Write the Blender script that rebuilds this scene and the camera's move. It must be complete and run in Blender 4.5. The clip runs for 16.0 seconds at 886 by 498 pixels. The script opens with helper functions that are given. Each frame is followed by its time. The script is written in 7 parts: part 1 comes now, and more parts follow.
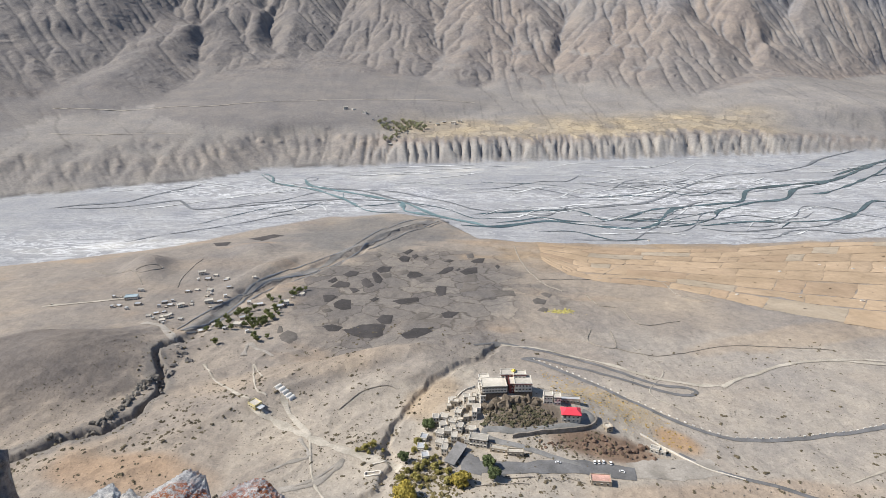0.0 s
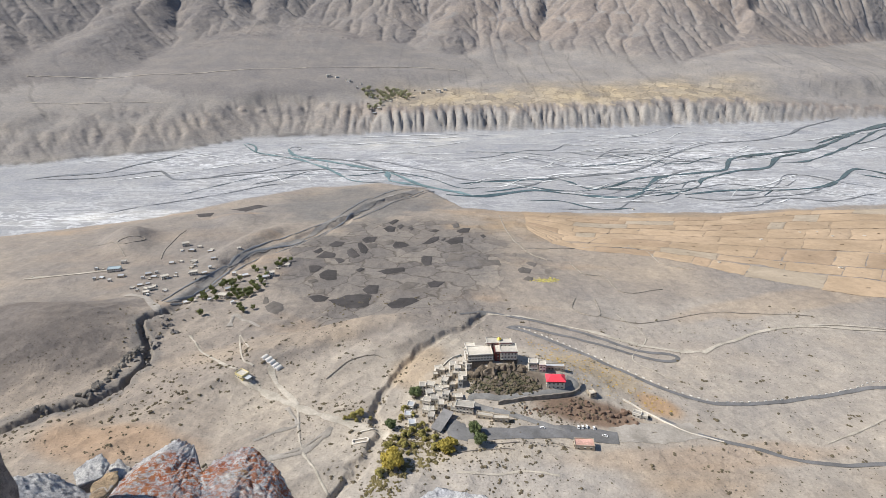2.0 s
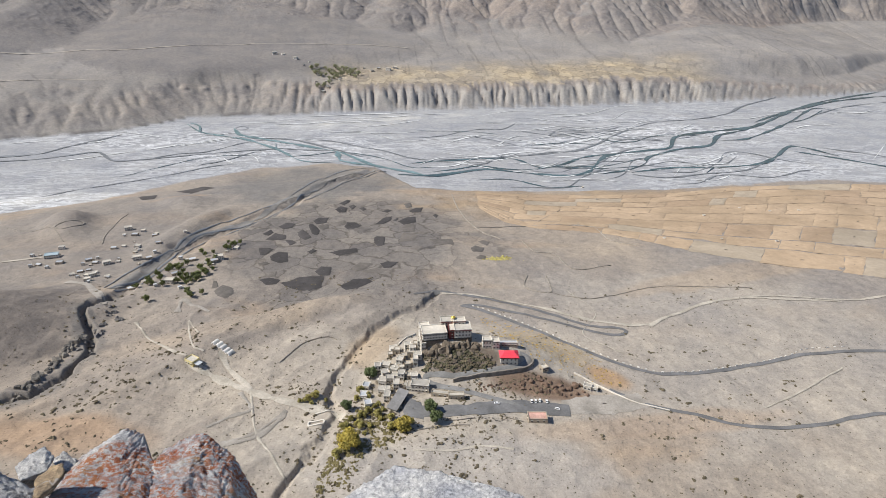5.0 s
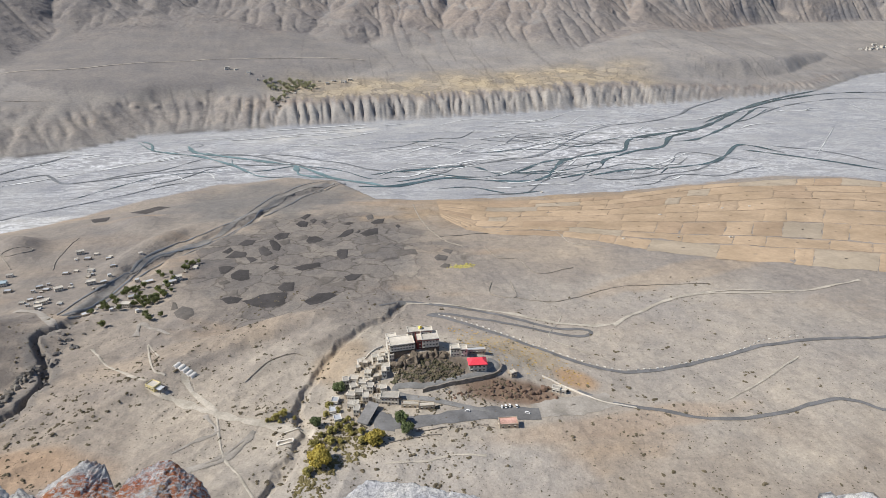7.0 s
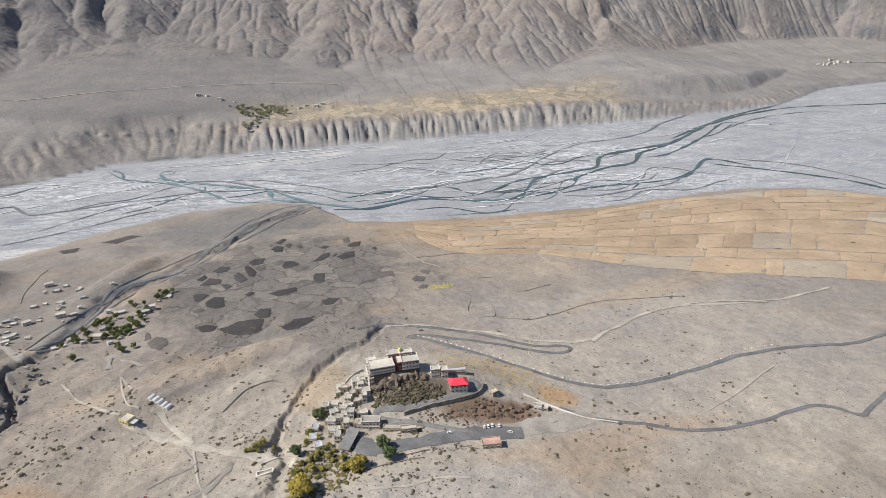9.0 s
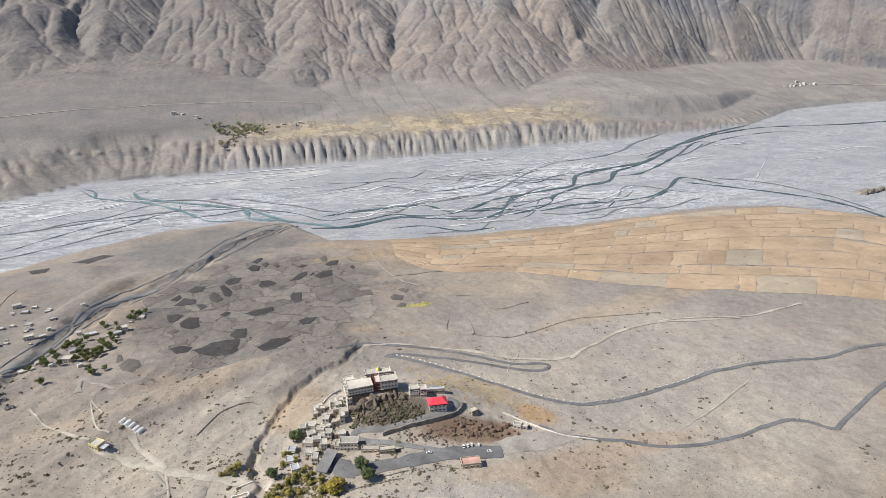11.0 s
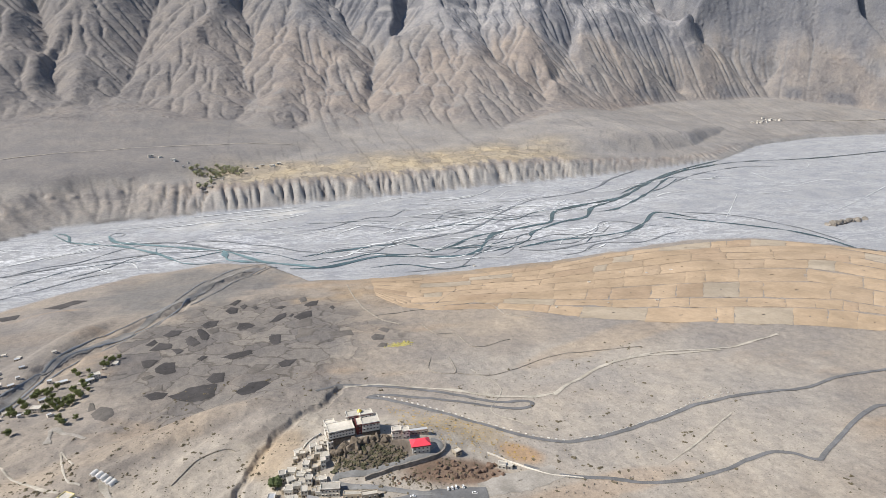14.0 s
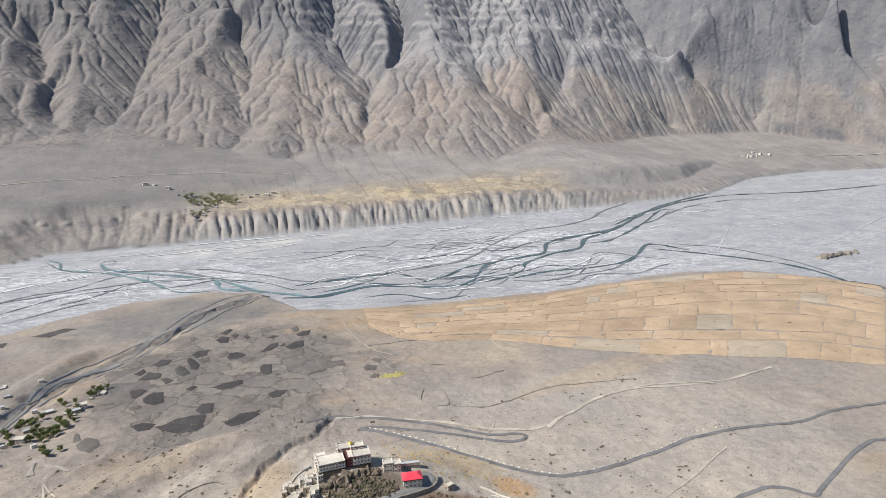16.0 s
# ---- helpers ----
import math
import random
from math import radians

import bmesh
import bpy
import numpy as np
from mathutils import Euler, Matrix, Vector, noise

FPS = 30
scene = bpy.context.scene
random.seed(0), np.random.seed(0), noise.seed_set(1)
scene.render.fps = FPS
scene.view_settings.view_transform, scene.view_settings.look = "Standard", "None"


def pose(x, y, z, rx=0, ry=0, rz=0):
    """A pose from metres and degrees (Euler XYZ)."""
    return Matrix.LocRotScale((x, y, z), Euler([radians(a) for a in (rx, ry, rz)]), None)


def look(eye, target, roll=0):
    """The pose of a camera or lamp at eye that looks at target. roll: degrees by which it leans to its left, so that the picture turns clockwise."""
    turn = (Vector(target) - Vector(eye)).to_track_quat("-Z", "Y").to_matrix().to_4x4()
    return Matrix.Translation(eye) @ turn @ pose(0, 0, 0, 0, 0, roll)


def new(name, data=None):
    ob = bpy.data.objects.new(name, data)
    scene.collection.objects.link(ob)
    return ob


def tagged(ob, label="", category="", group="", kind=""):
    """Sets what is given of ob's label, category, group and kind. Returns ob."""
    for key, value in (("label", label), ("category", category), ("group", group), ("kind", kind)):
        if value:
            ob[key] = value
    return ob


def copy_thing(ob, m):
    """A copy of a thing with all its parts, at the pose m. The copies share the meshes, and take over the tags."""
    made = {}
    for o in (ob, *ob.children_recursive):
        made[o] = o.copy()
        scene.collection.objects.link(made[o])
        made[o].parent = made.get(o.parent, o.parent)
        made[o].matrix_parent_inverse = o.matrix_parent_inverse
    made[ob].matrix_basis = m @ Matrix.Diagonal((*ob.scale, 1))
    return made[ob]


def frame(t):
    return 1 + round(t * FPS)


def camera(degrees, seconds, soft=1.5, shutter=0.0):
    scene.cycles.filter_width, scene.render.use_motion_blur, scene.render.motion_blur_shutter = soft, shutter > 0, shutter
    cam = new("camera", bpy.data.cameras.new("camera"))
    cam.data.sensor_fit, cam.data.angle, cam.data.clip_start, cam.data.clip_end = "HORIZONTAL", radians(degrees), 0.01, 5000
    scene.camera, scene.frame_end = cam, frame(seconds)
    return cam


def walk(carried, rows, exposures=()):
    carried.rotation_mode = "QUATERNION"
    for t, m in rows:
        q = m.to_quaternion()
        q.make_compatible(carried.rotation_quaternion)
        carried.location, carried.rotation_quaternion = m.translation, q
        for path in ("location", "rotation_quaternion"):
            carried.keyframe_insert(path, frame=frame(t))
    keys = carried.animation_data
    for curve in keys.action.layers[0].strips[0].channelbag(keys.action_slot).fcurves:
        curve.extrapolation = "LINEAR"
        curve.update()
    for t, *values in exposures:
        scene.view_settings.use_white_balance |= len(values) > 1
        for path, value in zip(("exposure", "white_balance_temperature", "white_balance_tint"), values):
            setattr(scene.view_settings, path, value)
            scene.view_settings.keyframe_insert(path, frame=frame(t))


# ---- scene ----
cam = camera(71.6, 16.0, soft=0.85)
EYE = (0.0, 0.0, 440.0)


def aim(yaw, pitch, roll):
    return pose(*EYE, 0, 0, yaw) @ pose(0, 0, 0, 90 + pitch, 0, 0) @ pose(0, 0, 0, 0, 0, -roll)


walk(cam, [(t, aim(yaw, pitch, roll)) for t, yaw, pitch, roll in [
    (0.0, 0.00, -21.50, -0.00),
    (0.5, -0.24, -22.22, 0.19),
    (1.0, -0.26, -22.91, 0.02),
    (1.5, -0.86, -23.75, 0.15),
    (2.0, -1.46, -24.31, -0.24),
    (2.5, -2.18, -24.87, -0.63),
    (3.0, -2.63, -25.59, -0.48),
    (3.5, -3.14, -26.20, -0.77),
    (4.0, -4.32, -26.25, -1.13),
    (4.5, -5.38, -26.22, -1.31),
    (7.0, -10.09, -25.21, -0.43),
    (7.5, -11.00, -24.74, -0.04),
    (8.0, -11.56, -23.93, -0.08),
    (8.5, -12.21, -23.53, 0.14),
    (9.0, -12.43, -23.29, 0.33),
    (11.5, -15.05, -21.39, -0.29),
    (12.0, -15.31, -21.18, -0.23),
    (12.5, -15.71, -20.12, -0.21),
    (13.0, -16.00, -19.44, -0.00),
    (13.5, -16.26, -18.72, 0.12),
    (14.0, -16.59, -18.04, 0.17),
    (14.5, -16.74, -17.53, -0.04),
    (15.0, -17.19, -16.86, -0.27),
    (15.5, -17.40, -16.50, -0.57),
    (16.0, -17.20, -15.23, -0.44),
]], [(0.0, 0.58), (3.5, 0.58), (4.5, 0.54), (7.0, 0.43), (9.0, 0.45), (11.5, 0.55), (13.0, 0.59), (16.0, 0.6)])

# ---- light: clear high-altitude morning, sun high on the left ----
SUN_TURN, SUN_HEIGHT = 88.0, 46.0    # degrees to the left of straight ahead, and above the horizon
world = bpy.data.worlds.new("sky")
scene.world = world
world.use_nodes = True
wn = world.node_tree.nodes
sky = wn.new("ShaderNodeTexSky")
sky.sky_type = "NISHITA"
sky.sun_disc = False
sky.sun_elevation = radians(SUN_HEIGHT)
sky.sun_rotation = radians(-SUN_TURN)
sky.altitude = 4000
sky.dust_density = 1.2
wn["Background"].inputs["Strength"].default_value = 0.10
world.node_tree.links.new(sky.outputs["Color"], wn["Background"].inputs["Color"])
sun = new("sun", bpy.data.lights.new("sun", "SUN"))
sun.data.energy, sun.data.angle, sun.data.color = 3.9, radians(0.55), (1.0, 0.95, 0.875)
sun_way = Vector((-math.sin(radians(SUN_TURN)) * math.cos(radians(SUN_HEIGHT)), math.cos(radians(SUN_TURN)) * math.cos(radians(SUN_HEIGHT)), math.sin(radians(SUN_HEIGHT))))
sun.matrix_world = look(sun_way * 900 + Vector((0, 0, 440)), (0, 0, 440))

# ---- the lie of the land ----
def lattice(ix, iy, seed):
    n = (ix.astype(np.int64) * 374761393 + iy.astype(np.int64) * 668265263 + seed * 974634777) & 0xFFFFFFFF
    n = ((n ^ (n >> 13)) * 1274126177) & 0xFFFFFFFF
    return ((n ^ (n >> 16)) & 0xFFFF) / 65535.0


def value_noise(x, y, seed=0):
    """Smooth noise between 0 and 1."""
    ix, iy = np.floor(x), np.floor(y)
    fx, fy = x - ix, y - iy
    fx, fy = fx * fx * fx * (fx * (fx * 6 - 15) + 10), fy * fy * fy * (fy * (fy * 6 - 15) + 10)
    a, b = lattice(ix, iy, seed), lattice(ix + 1, iy, seed)
    c, d = lattice(ix, iy + 1, seed), lattice(ix + 1, iy + 1, seed)
    return (a + (b - a) * fx) * (1 - fy) + (c + (d - c) * fx) * fy


def fbm(x, y, size, octaves=4, seed=0, gain=0.5):
    total, amp, norm = 0.0, 1.0, 0.0
    for k in range(octaves):
        c, n = math.cos(0.6 + 1.1 * k), math.sin(0.6 + 1.1 * k)
        total = total + amp * (value_noise((x * c - y * n) / size + 17.3 * k, (x * n + y * c) / size - 9.1 * k, seed + k) - 0.5)
        norm += amp
        amp, size = amp * gain, size * 0.49
    return total / norm * 2


def ridged(x, y, size, octaves=4, seed=0, turn=0.0):
    total, amp, norm = 0.0, 1.0, 0.0
    for k in range(octaves):
        c, n = math.cos(turn * (k + 0.6)), math.sin(turn * (k + 0.6))
        total = total + amp * (1 - np.abs(2 * value_noise((x * c - y * n) / size + 5.7 * k, (x * n + y * c) / size + 3.9 * k, seed + k) - 1))
        norm += amp
        amp, size = amp * 0.5, size * 0.5
    return total / norm


def step(a, b, v):
    v = np.clip((v - a) / (b - a), 0, 1)
    return v * v * (3 - 2 * v)


def line_distance(x, y, line):
    """Distance to a polyline, the share of its length at the nearest place, and the side (+1 left of it)."""
    best, share, side = np.full(np.shape(x), 1e9), np.zeros(np.shape(x)), np.zeros(np.shape(x))
    total = sum(math.dist(a[:2], b[:2]) for a, b in zip(line, line[1:]))
    done = 0.0
    for a, b in zip(line, line[1:]):
        dx, dy = b[0] - a[0], b[1] - a[1]
        long = math.hypot(dx, dy)
        u = np.clip(((x - a[0]) * dx + (y - a[1]) * dy) / long ** 2, 0, 1)
        d = np.hypot(x - a[0] - u * dx, y - a[1] - u * dy)
        near = d < best
        best = np.where(near, d, best)
        share = np.where(near, (done + u * long) / total, share)
        side = np.where(near, np.sign(dx * (y - a[1]) - dy * (x - a[0])), side)
        done += long
    return best, share, side


def polar(azimuth, distance):
    return distance * math.sin(radians(azimuth)), distance * math.cos(radians(azimuth))

# river banks, west to east: x of the stations, and how far out each bank runs
NEAR_X = [-1400, -735, -652, -521, -388, -260, -113, -11, 69, 147, 371, 563, 795, 964, 1132, 1260, 1345, 1700, 2600]
NEAR_Y = [820, 1047, 1077, 1132, 1236, 1308, 1338, 1305, 1172, 1145, 1136, 1133, 1169, 1190, 1152, 1060, 962, 640, 300]
RAMP_X = [-1400, -700, -300, 0, 300, 800, 1200, 1700, 2600]
RAMP_Y = [850, 1060, 1210, 1215, 1160, 1150, 1080, 700, 350]
FAR_X = [-2200, -993, -884, -766, -643, -523, -371, -257, -179, 122, 474, 850, 1145, 1466, 1821, 2244, 2726, 3317, 4600]
FAR_Y = [1080, 1493, 1541, 1587, 1642, 1750, 1783, 1769, 1803, 1838, 1875, 1922, 1956, 2016, 2092, 2363, 2496, 2505, 2450]
SCARP_X = [-2200, -993, -766, -523, -350, -180, 122, 474, 850, 1145, 1377, 1638, 2244, 4600]
SCARP_H = [50, 50, 48, 46, 44, 46, 45, 44, 50, 40, 22, 12, 14, 14]

# crests and gullies of the far mountains: azimuth, elevation seen from the lookout, distance
RIDGES = [
    [(1.39, 8.21, 4250), (-1.54, 5.06, 3910), (-3.8, 1.89, 3580), (-6.42, -2.67, 3110), (-9.33, -5.92, 2780)],
    [(-3.8, 1.89, 3580), (-2.51, -1.3, 3230), (-5.71, -6.68, 2670)],
    [(5.32, 8.81, 4340), (4.17, 4.8, 3900), (3.77, 2.03, 3600), (2.81, -2.26, 3130), (-0.39, -6.87, 2610)],
    [(4.13, 4.11, 3830), (6.86, 0.89, 3500), (9.59, -2.26, 3180), (8.53, -5.27, 2850)],
    [(3.75, 1.56, 3550), (5.72, -2.76, 3100), (3.25, -7.36, 2630)],
    [(15.12, 9.06, 4410), (16.11, 4.08, 3870), (14.34, 0.23, 3450), (12.77, -3.76, 3020), (11.95, -6.56, 2730)],
    [(16.11, 4.08, 3870), (19.43, -0.23, 3400), (23.04, -2.17, 3300), (25.4, -3.89, 3190)],
    [(17.89, 0.74, 3510), (18.19, -2.72, 3130), (17.45, -6.91, 2700)],
    [(10.49, 7.65, 4260), (12.38, 4.04, 3870), (11.81, -0.28, 3400)],
    [(25.52, 9.04, 4590), (27.67, 4.55, 4210), (33.99, 1.99, 4240), (38.73, -0.3, 4320), (43.56, -3.07, 4450)],
    [(28.18, 4.09, 4180), (28.38, 0.8, 3840), (31.43, -4.5, 3480)],
    [(24.28, 4.57, 4070), (24.19, 0.78, 3650), (26.07, -2.14, 3400), (27.46, -4.6, 3210)],
    [(34.01, 1.75, 4230), (35.69, -1.5, 4100), (37.35, -4.32, 4040)],
    [(40.27, 8.52, 4790), (39.84, 5.22, 4630), (43.2, 4.48, 4680), (46.88, 0.43, 4620), (51.29, -1.94, 4620)],
    [(39.84, 5.22, 4630), (37.07, 2.87, 4440), (36.78, 1.38, 4340)],
    [(47.61, 8.05, 4810), (48.82, 2.49, 4690), (51.85, 0.04, 4660)],
    [(-15.99, 7.03, 4140), (-12.1, 4.18, 3860), (-14.35, 1.23, 3530), (-17.22, -3.75, 2970)],
    [(-9.2, 7.57, 4230), (-10.38, 2.59, 3700), (-12.31, -0.42, 3360), (-14.38, -4.5, 2910)],
    [(-16.5, 3.11, 3720), (-17.91, 0.55, 3430), (-23.35, -2.79, 3000), (-25.66, -5.43, 2680), (-27.89, -8.64, 2300)],
    [(-23.35, -2.79, 3000), (-27.83, -4.9, 2700), (-32.2, -8.28, 2330)],
    [(-15.62, 0.99, 3490), (-16.77, -1.2, 3250), (-20.02, -4.52, 2870), (-22.51, -7.3, 2530)],
    [(-16.77, -1.2, 3250), (-15.87, -4.39, 2910), (-14.97, -6.29, 2710)],
    [(-17.63, -2.76, 3070), (-18.15, -5.26, 2800), (-19.08, -7.19, 2590)],
    [(-24.81, 3.34, 3640), (-28.01, 0.51, 3280), (-32.33, -2.64, 2940), (-35.44, -4.04, 2790)],
    [(-35.23, 2.65, 3510), (-39.0, -0.26, 3200), (-41.55, -3.42, 2850)],
]
GULLIES = [
    [(-0.25, 7.28, 4370), (-0.71, 4.21, 3990), (0.48, 0.58, 3550), (-0.75, -2.25, 3200), (-0.08, -3.94, 2990), (-2.24, -6.32, 2710)],
    [(7.63, 8.02, 4510), (7.36, 3.49, 3950), (9.09, 1.15, 3680), (10.54, -0.78, 3450), (10.22, -3.26, 3140), (9.74, -5.89, 2820)],
    [(12.93, 8.14, 4540), (13.62, 4.05, 4040), (12.33, 0.7, 3630), (10.64, -0.78, 3450)],
    [(19.27, 8.21, 4550), (19.35, 4.1, 4050), (20.16, 1.24, 3700), (21.48, -0.95, 3470), (24.85, -2.9, 3330), (26.19, -4.53, 3190)],
    [(31.65, 8.04, 4870), (33.51, 4.93, 4690), (34.85, 2.67, 4510), (37.73, 0.84, 4470), (41.4, -0.95, 4480), (44.1, -2.46, 4530)],
    [(-5.81, 7.4, 4410), (-6.33, 4.44, 4050), (-7.56, 1.81, 3740), (-8.76, -0.85, 3420), (-10.74, -3.73, 3070)],
    [(-15.15, 3.23, 3900), (-14.39, -0.43, 3460), (-14.67, -3.83, 3040)],
    [(27.92, 0.32, 3900), (26.13, -3.38, 3340)],
    [(45.57, 7.02, 4870), (46.79, 3.76, 4860), (50.21, 0.44, 4750), (52.11, -0.97, 4700)],
    [(-21.45, 0.29, 3500), (-28.35, -4.27, 2850), (-33.18, -6.71, 2550)],
    [(-20.16, -0.96, 3360), (-20.86, -4.49, 2920), (-22.47, -7.03, 2580)],
    [(-14.99, 0.56, 3570), (-15.12, -3.02, 3130), (-13.61, -4.53, 2950)],
]

# water-cut lines on the near side: points, depth, half width
CUTS = [
    ([(-345, 385), (-309, 411), (-283, 424), (-270, 445), (-265, 489), (-283, 525), (-298, 554), (-296, 575), (-287, 596)], 9, 4),
    ([(-287, 596), (-274, 658), (-264, 732), (-245, 795), (-196, 866), (-162, 976), (-130, 1037), (-79, 1181), (-11, 1275)], 6, 12),
    ([(-75, 270), (-66, 297), (-57, 316), (-47, 344), (-37, 371), (-43, 402), (-36, 432), (-22, 473), (-7, 503), (28, 538), (61, 581)], 4.5, 4.6),
]
# knolls: x, y, half length, half width, turn in degrees, height
KNOLLS = [
    (74, 440, 78, 36, -8, 22), (52, 450, 27, 18, 0, 8),
    (-90, 535, 95, 24, 21, 13), (-45, 505, 60, 18, 35, 8), (-180, 470, 60, 30, 30, 8),
    (-420, 520, 105, 75, 20, 36), (-470, 900, 32, 75, 25, 20), (-268, 850, 22, 95, -16, 13), (-330, 1010, 34, 60, 30, 11),
    (-110, 1180, 150, 70, 20, 8),
]


def terrace(x, y):
    """The far side without its mountains: scarp, straw-coloured terrace and fans; also the way from the bank."""
    beyond = y - np.interp(x, FAR_X, FAR_Y) - 14 * fbm(x, y, 90, 4, 7)
    top = np.interp(x, SCARP_X, SCARP_H)
    wide = np.interp(x, [-2200, -900, -350, -120, 900, 1300, 1700], [300, 260, 190, 46, 40, 60, 30]) * (1 + 0.35 * fbm(x, y, 70, 3, 31))
    z = 3 * step(0, 9, beyond) + (top - 3) * np.clip((beyond - 4) / wide, 0, 1) ** 0.9 + np.interp(x, [-2000, 0, 900, 1800, 2600, 4000], [0.084, 0.086, 0.097, 0.15, 0.20, 0.24]) * np.maximum(beyond, 0)
    return z + step(30, 200, beyond) * 4 * fbm(x, y, 200, 4, 37), beyond


CELL, WEST, SOUTH, COLS, ROWS = 7.0, -2750.0, 1380.0, 1010, 510


def trace(line, seed):
    """Places about three metres apart along a crest or gully, with a natural wander."""
    p = np.array([(*polar(a, d), 440 + d * math.tan(radians(e))) for a, e, d in line])
    s = np.concatenate([[0], np.cumsum(np.hypot(*np.diff(p[:, :2], axis=0).T))])
    t = np.arange(0, s[-1], 3.0)
    q = np.stack([np.interp(t, s, p[:, k]) for k in range(3)], 1)
    fade = np.minimum(1, np.minimum(t, t[-1] - t) / 60)
    q[:, 0] += 26 * fade * fbm(t, t * 0 + seed * 31, 130, 3, seed)
    q[:, 1] += 26 * fade * fbm(t, t * 0 + seed * 57, 130, 3, seed + 9)
    q[:, 2] += 12 * fade * fbm(t, t * 0 + seed * 71, 110, 4, seed + 5)
    return q


def grow(a, shape):
    """Twice as many rows and columns, with values between."""
    r, c = np.linspace(0, a.shape[0] - 1, shape[0]), np.linspace(0, a.shape[1] - 1, shape[1])
    i, j = np.minimum(r.astype(int), a.shape[0] - 2), np.minimum(c.astype(int), a.shape[1] - 2)
    u, v = (r - i)[:, None], (c - j)[None]
    return (a[i][:, j] * (1 - v) + a[i][:, j + 1] * v) * (1 - u) + (a[i + 1][:, j] * (1 - v) + a[i + 1][:, j + 1] * v) * u


def stretch(z, fixed, rounds):
    """Skin drawn between the fixed heights."""
    for k in range(rounds):
        q = np.pad(z, 1, mode="edge")
        z = np.where(fixed, z, (q[:-2, 1:-1] + q[2:, 1:-1] + q[1:-1, :-2] + q[1:-1, 2:]) / 4)
    return z


def raise_mountains():
    """Crests and gullies joined by slopes, then cut by running water."""
    x, y = np.meshgrid(WEST + CELL * np.arange(COLS), SOUTH + CELL * np.arange(ROWS))
    ground_here, beyond = terrace(x, y)
    r, az = np.hypot(x, y), np.degrees(np.arctan2(x, y))
    toe = np.interp(az, [-45, -28, -20, -10, 0, 10, 20, 26, 30, 36, 44, 50, 60], [2130, 2180, 2440, 2600, 2440, 2610, 2560, 2920, 3180, 3820, 4380, 4500, 4550])
    total, count = np.zeros(x.shape), np.zeros(x.shape)
    for k, line in enumerate(RIDGES + GULLIES):
        q = trace(line, 300 + k)
        i, j = np.rint((q[:, 1] - SOUTH) / CELL).astype(int), np.rint((q[:, 0] - WEST) / CELL).astype(int)
        ok = (i >= 0) & (i < ROWS) & (j >= 0) & (j < COLS)
        np.add.at(total, (i[ok], j[ok]), q[ok, 2])
        np.add.at(count, (i[ok], j[ok]), 1)
    pinned = count > 0
    z = np.where(pinned, np.maximum(total / np.maximum(count, 1), ground_here), ground_here)
    low, far_edge = (r < toe) | (beyond < 120), r > 4890
    low &= ~pinned
    z = np.where(far_edge, 440 + np.minimum(r, 4950) * np.tan(np.radians(np.interp(az, [-60, 40, 49, 56, 70], [9.5, 9.5, 7.0, 4.0, 0.5]))), z)
    pinned |= low | far_edge
    # from coarse to fine
    levels = [(z, pinned)]
    for k in range(3):
        zz, pp = levels[-1]
        pad = np.pad(np.where(pp, zz, 0), ((0, zz.shape[0] % 2), (0, zz.shape[1] % 2)), mode="edge")
        cnt = np.pad(pp * 1.0, ((0, zz.shape[0] % 2), (0, zz.shape[1] % 2)), mode="edge")
        tot = sum(pad[i::2, j::2] for i in (0, 1) for j in (0, 1))
        n = sum(cnt[i::2, j::2] for i in (0, 1) for j in (0, 1))
        levels.append((tot / np.maximum(n, 1), n > 0))
    guess = levels[3][0]
    guess = np.where(levels[3][1], guess, guess[levels[3][1]].mean())
    for k, rounds in ((3, 500), (2, 120), (1, 60), (0, 30)):
        zz, pp = levels[k]
        if guess.shape != zz.shape:
            guess = grow(guess, zz.shape)
        guess = stretch(np.where(pp, zz, guess), pp, rounds)
    z = guess
    rise = step(8, 90, z - ground_here)
    high = step(480, 850, z + 120 * fbm(x, y, 260, 3, 113))
    z = z + rise * (17 * fbm(x, y, 130, 4, 91) + 5 * fbm(x, y, 34, 3, 93) + high * (30 * (ridged(x, y, 170, 4, 83, 1.1) - 0.55) + 12 * fbm(x, y, 45, 3, 97)))
    z = z + step(10, 60, beyond) * 1.6 * fbm(x, y, 40, 3, 95)
    # ledges of harder rock in the high crags and along the feet
    for lift, share in ((58.0, high * 0.5 * (1 - step(20, 28, az))), (23.0, rise * (1 - step(30, 75, z - ground_here)) * 0.6)):
        w = z + 26 * fbm(x, y, 300, 3, 99)
        z = z + share * (lift / 6.28) * np.sin(6.28 * w / lift)
    # running water
    free = step(4, 30, beyond) * (r < 4870) * (1 - step(1900, 2300, x) * step(420, 200, beyond)) * (1 - 0.5 * step(26, 32, az))
    area, rng = np.ones(z.shape), np.random.default_rng(4)
    quiet, creep = 0.6 + (4.0 + 2.0 * step(28, 36, az)) * step(120, 300, beyond), 0.03 + 0.045 * step(120, 300, beyond) * (1 - 0.6 * high)
    here = np.arange(z.size).reshape(z.shape)
    for k in range(120):
        q = np.pad(z, 1, mode="edge")
        drop, to = np.zeros(z.shape), here.copy()
        for di, dj in ((-1, 0), (1, 0), (0, -1), (0, 1), (-1, -1), (-1, 1), (1, -1), (1, 1)):
            d = (z - q[1 + di:1 + di + ROWS, 1 + dj:1 + dj + COLS]) / (CELL * math.hypot(di, dj))
            d *= 0.9 + 0.2 * rng.random(ROWS)[:, None]
            better = d > drop
            drop, to = np.where(better, d, drop), np.where(better, here + di * COLS + dj, to)
        to = np.clip(to, 0, z.size - 1)
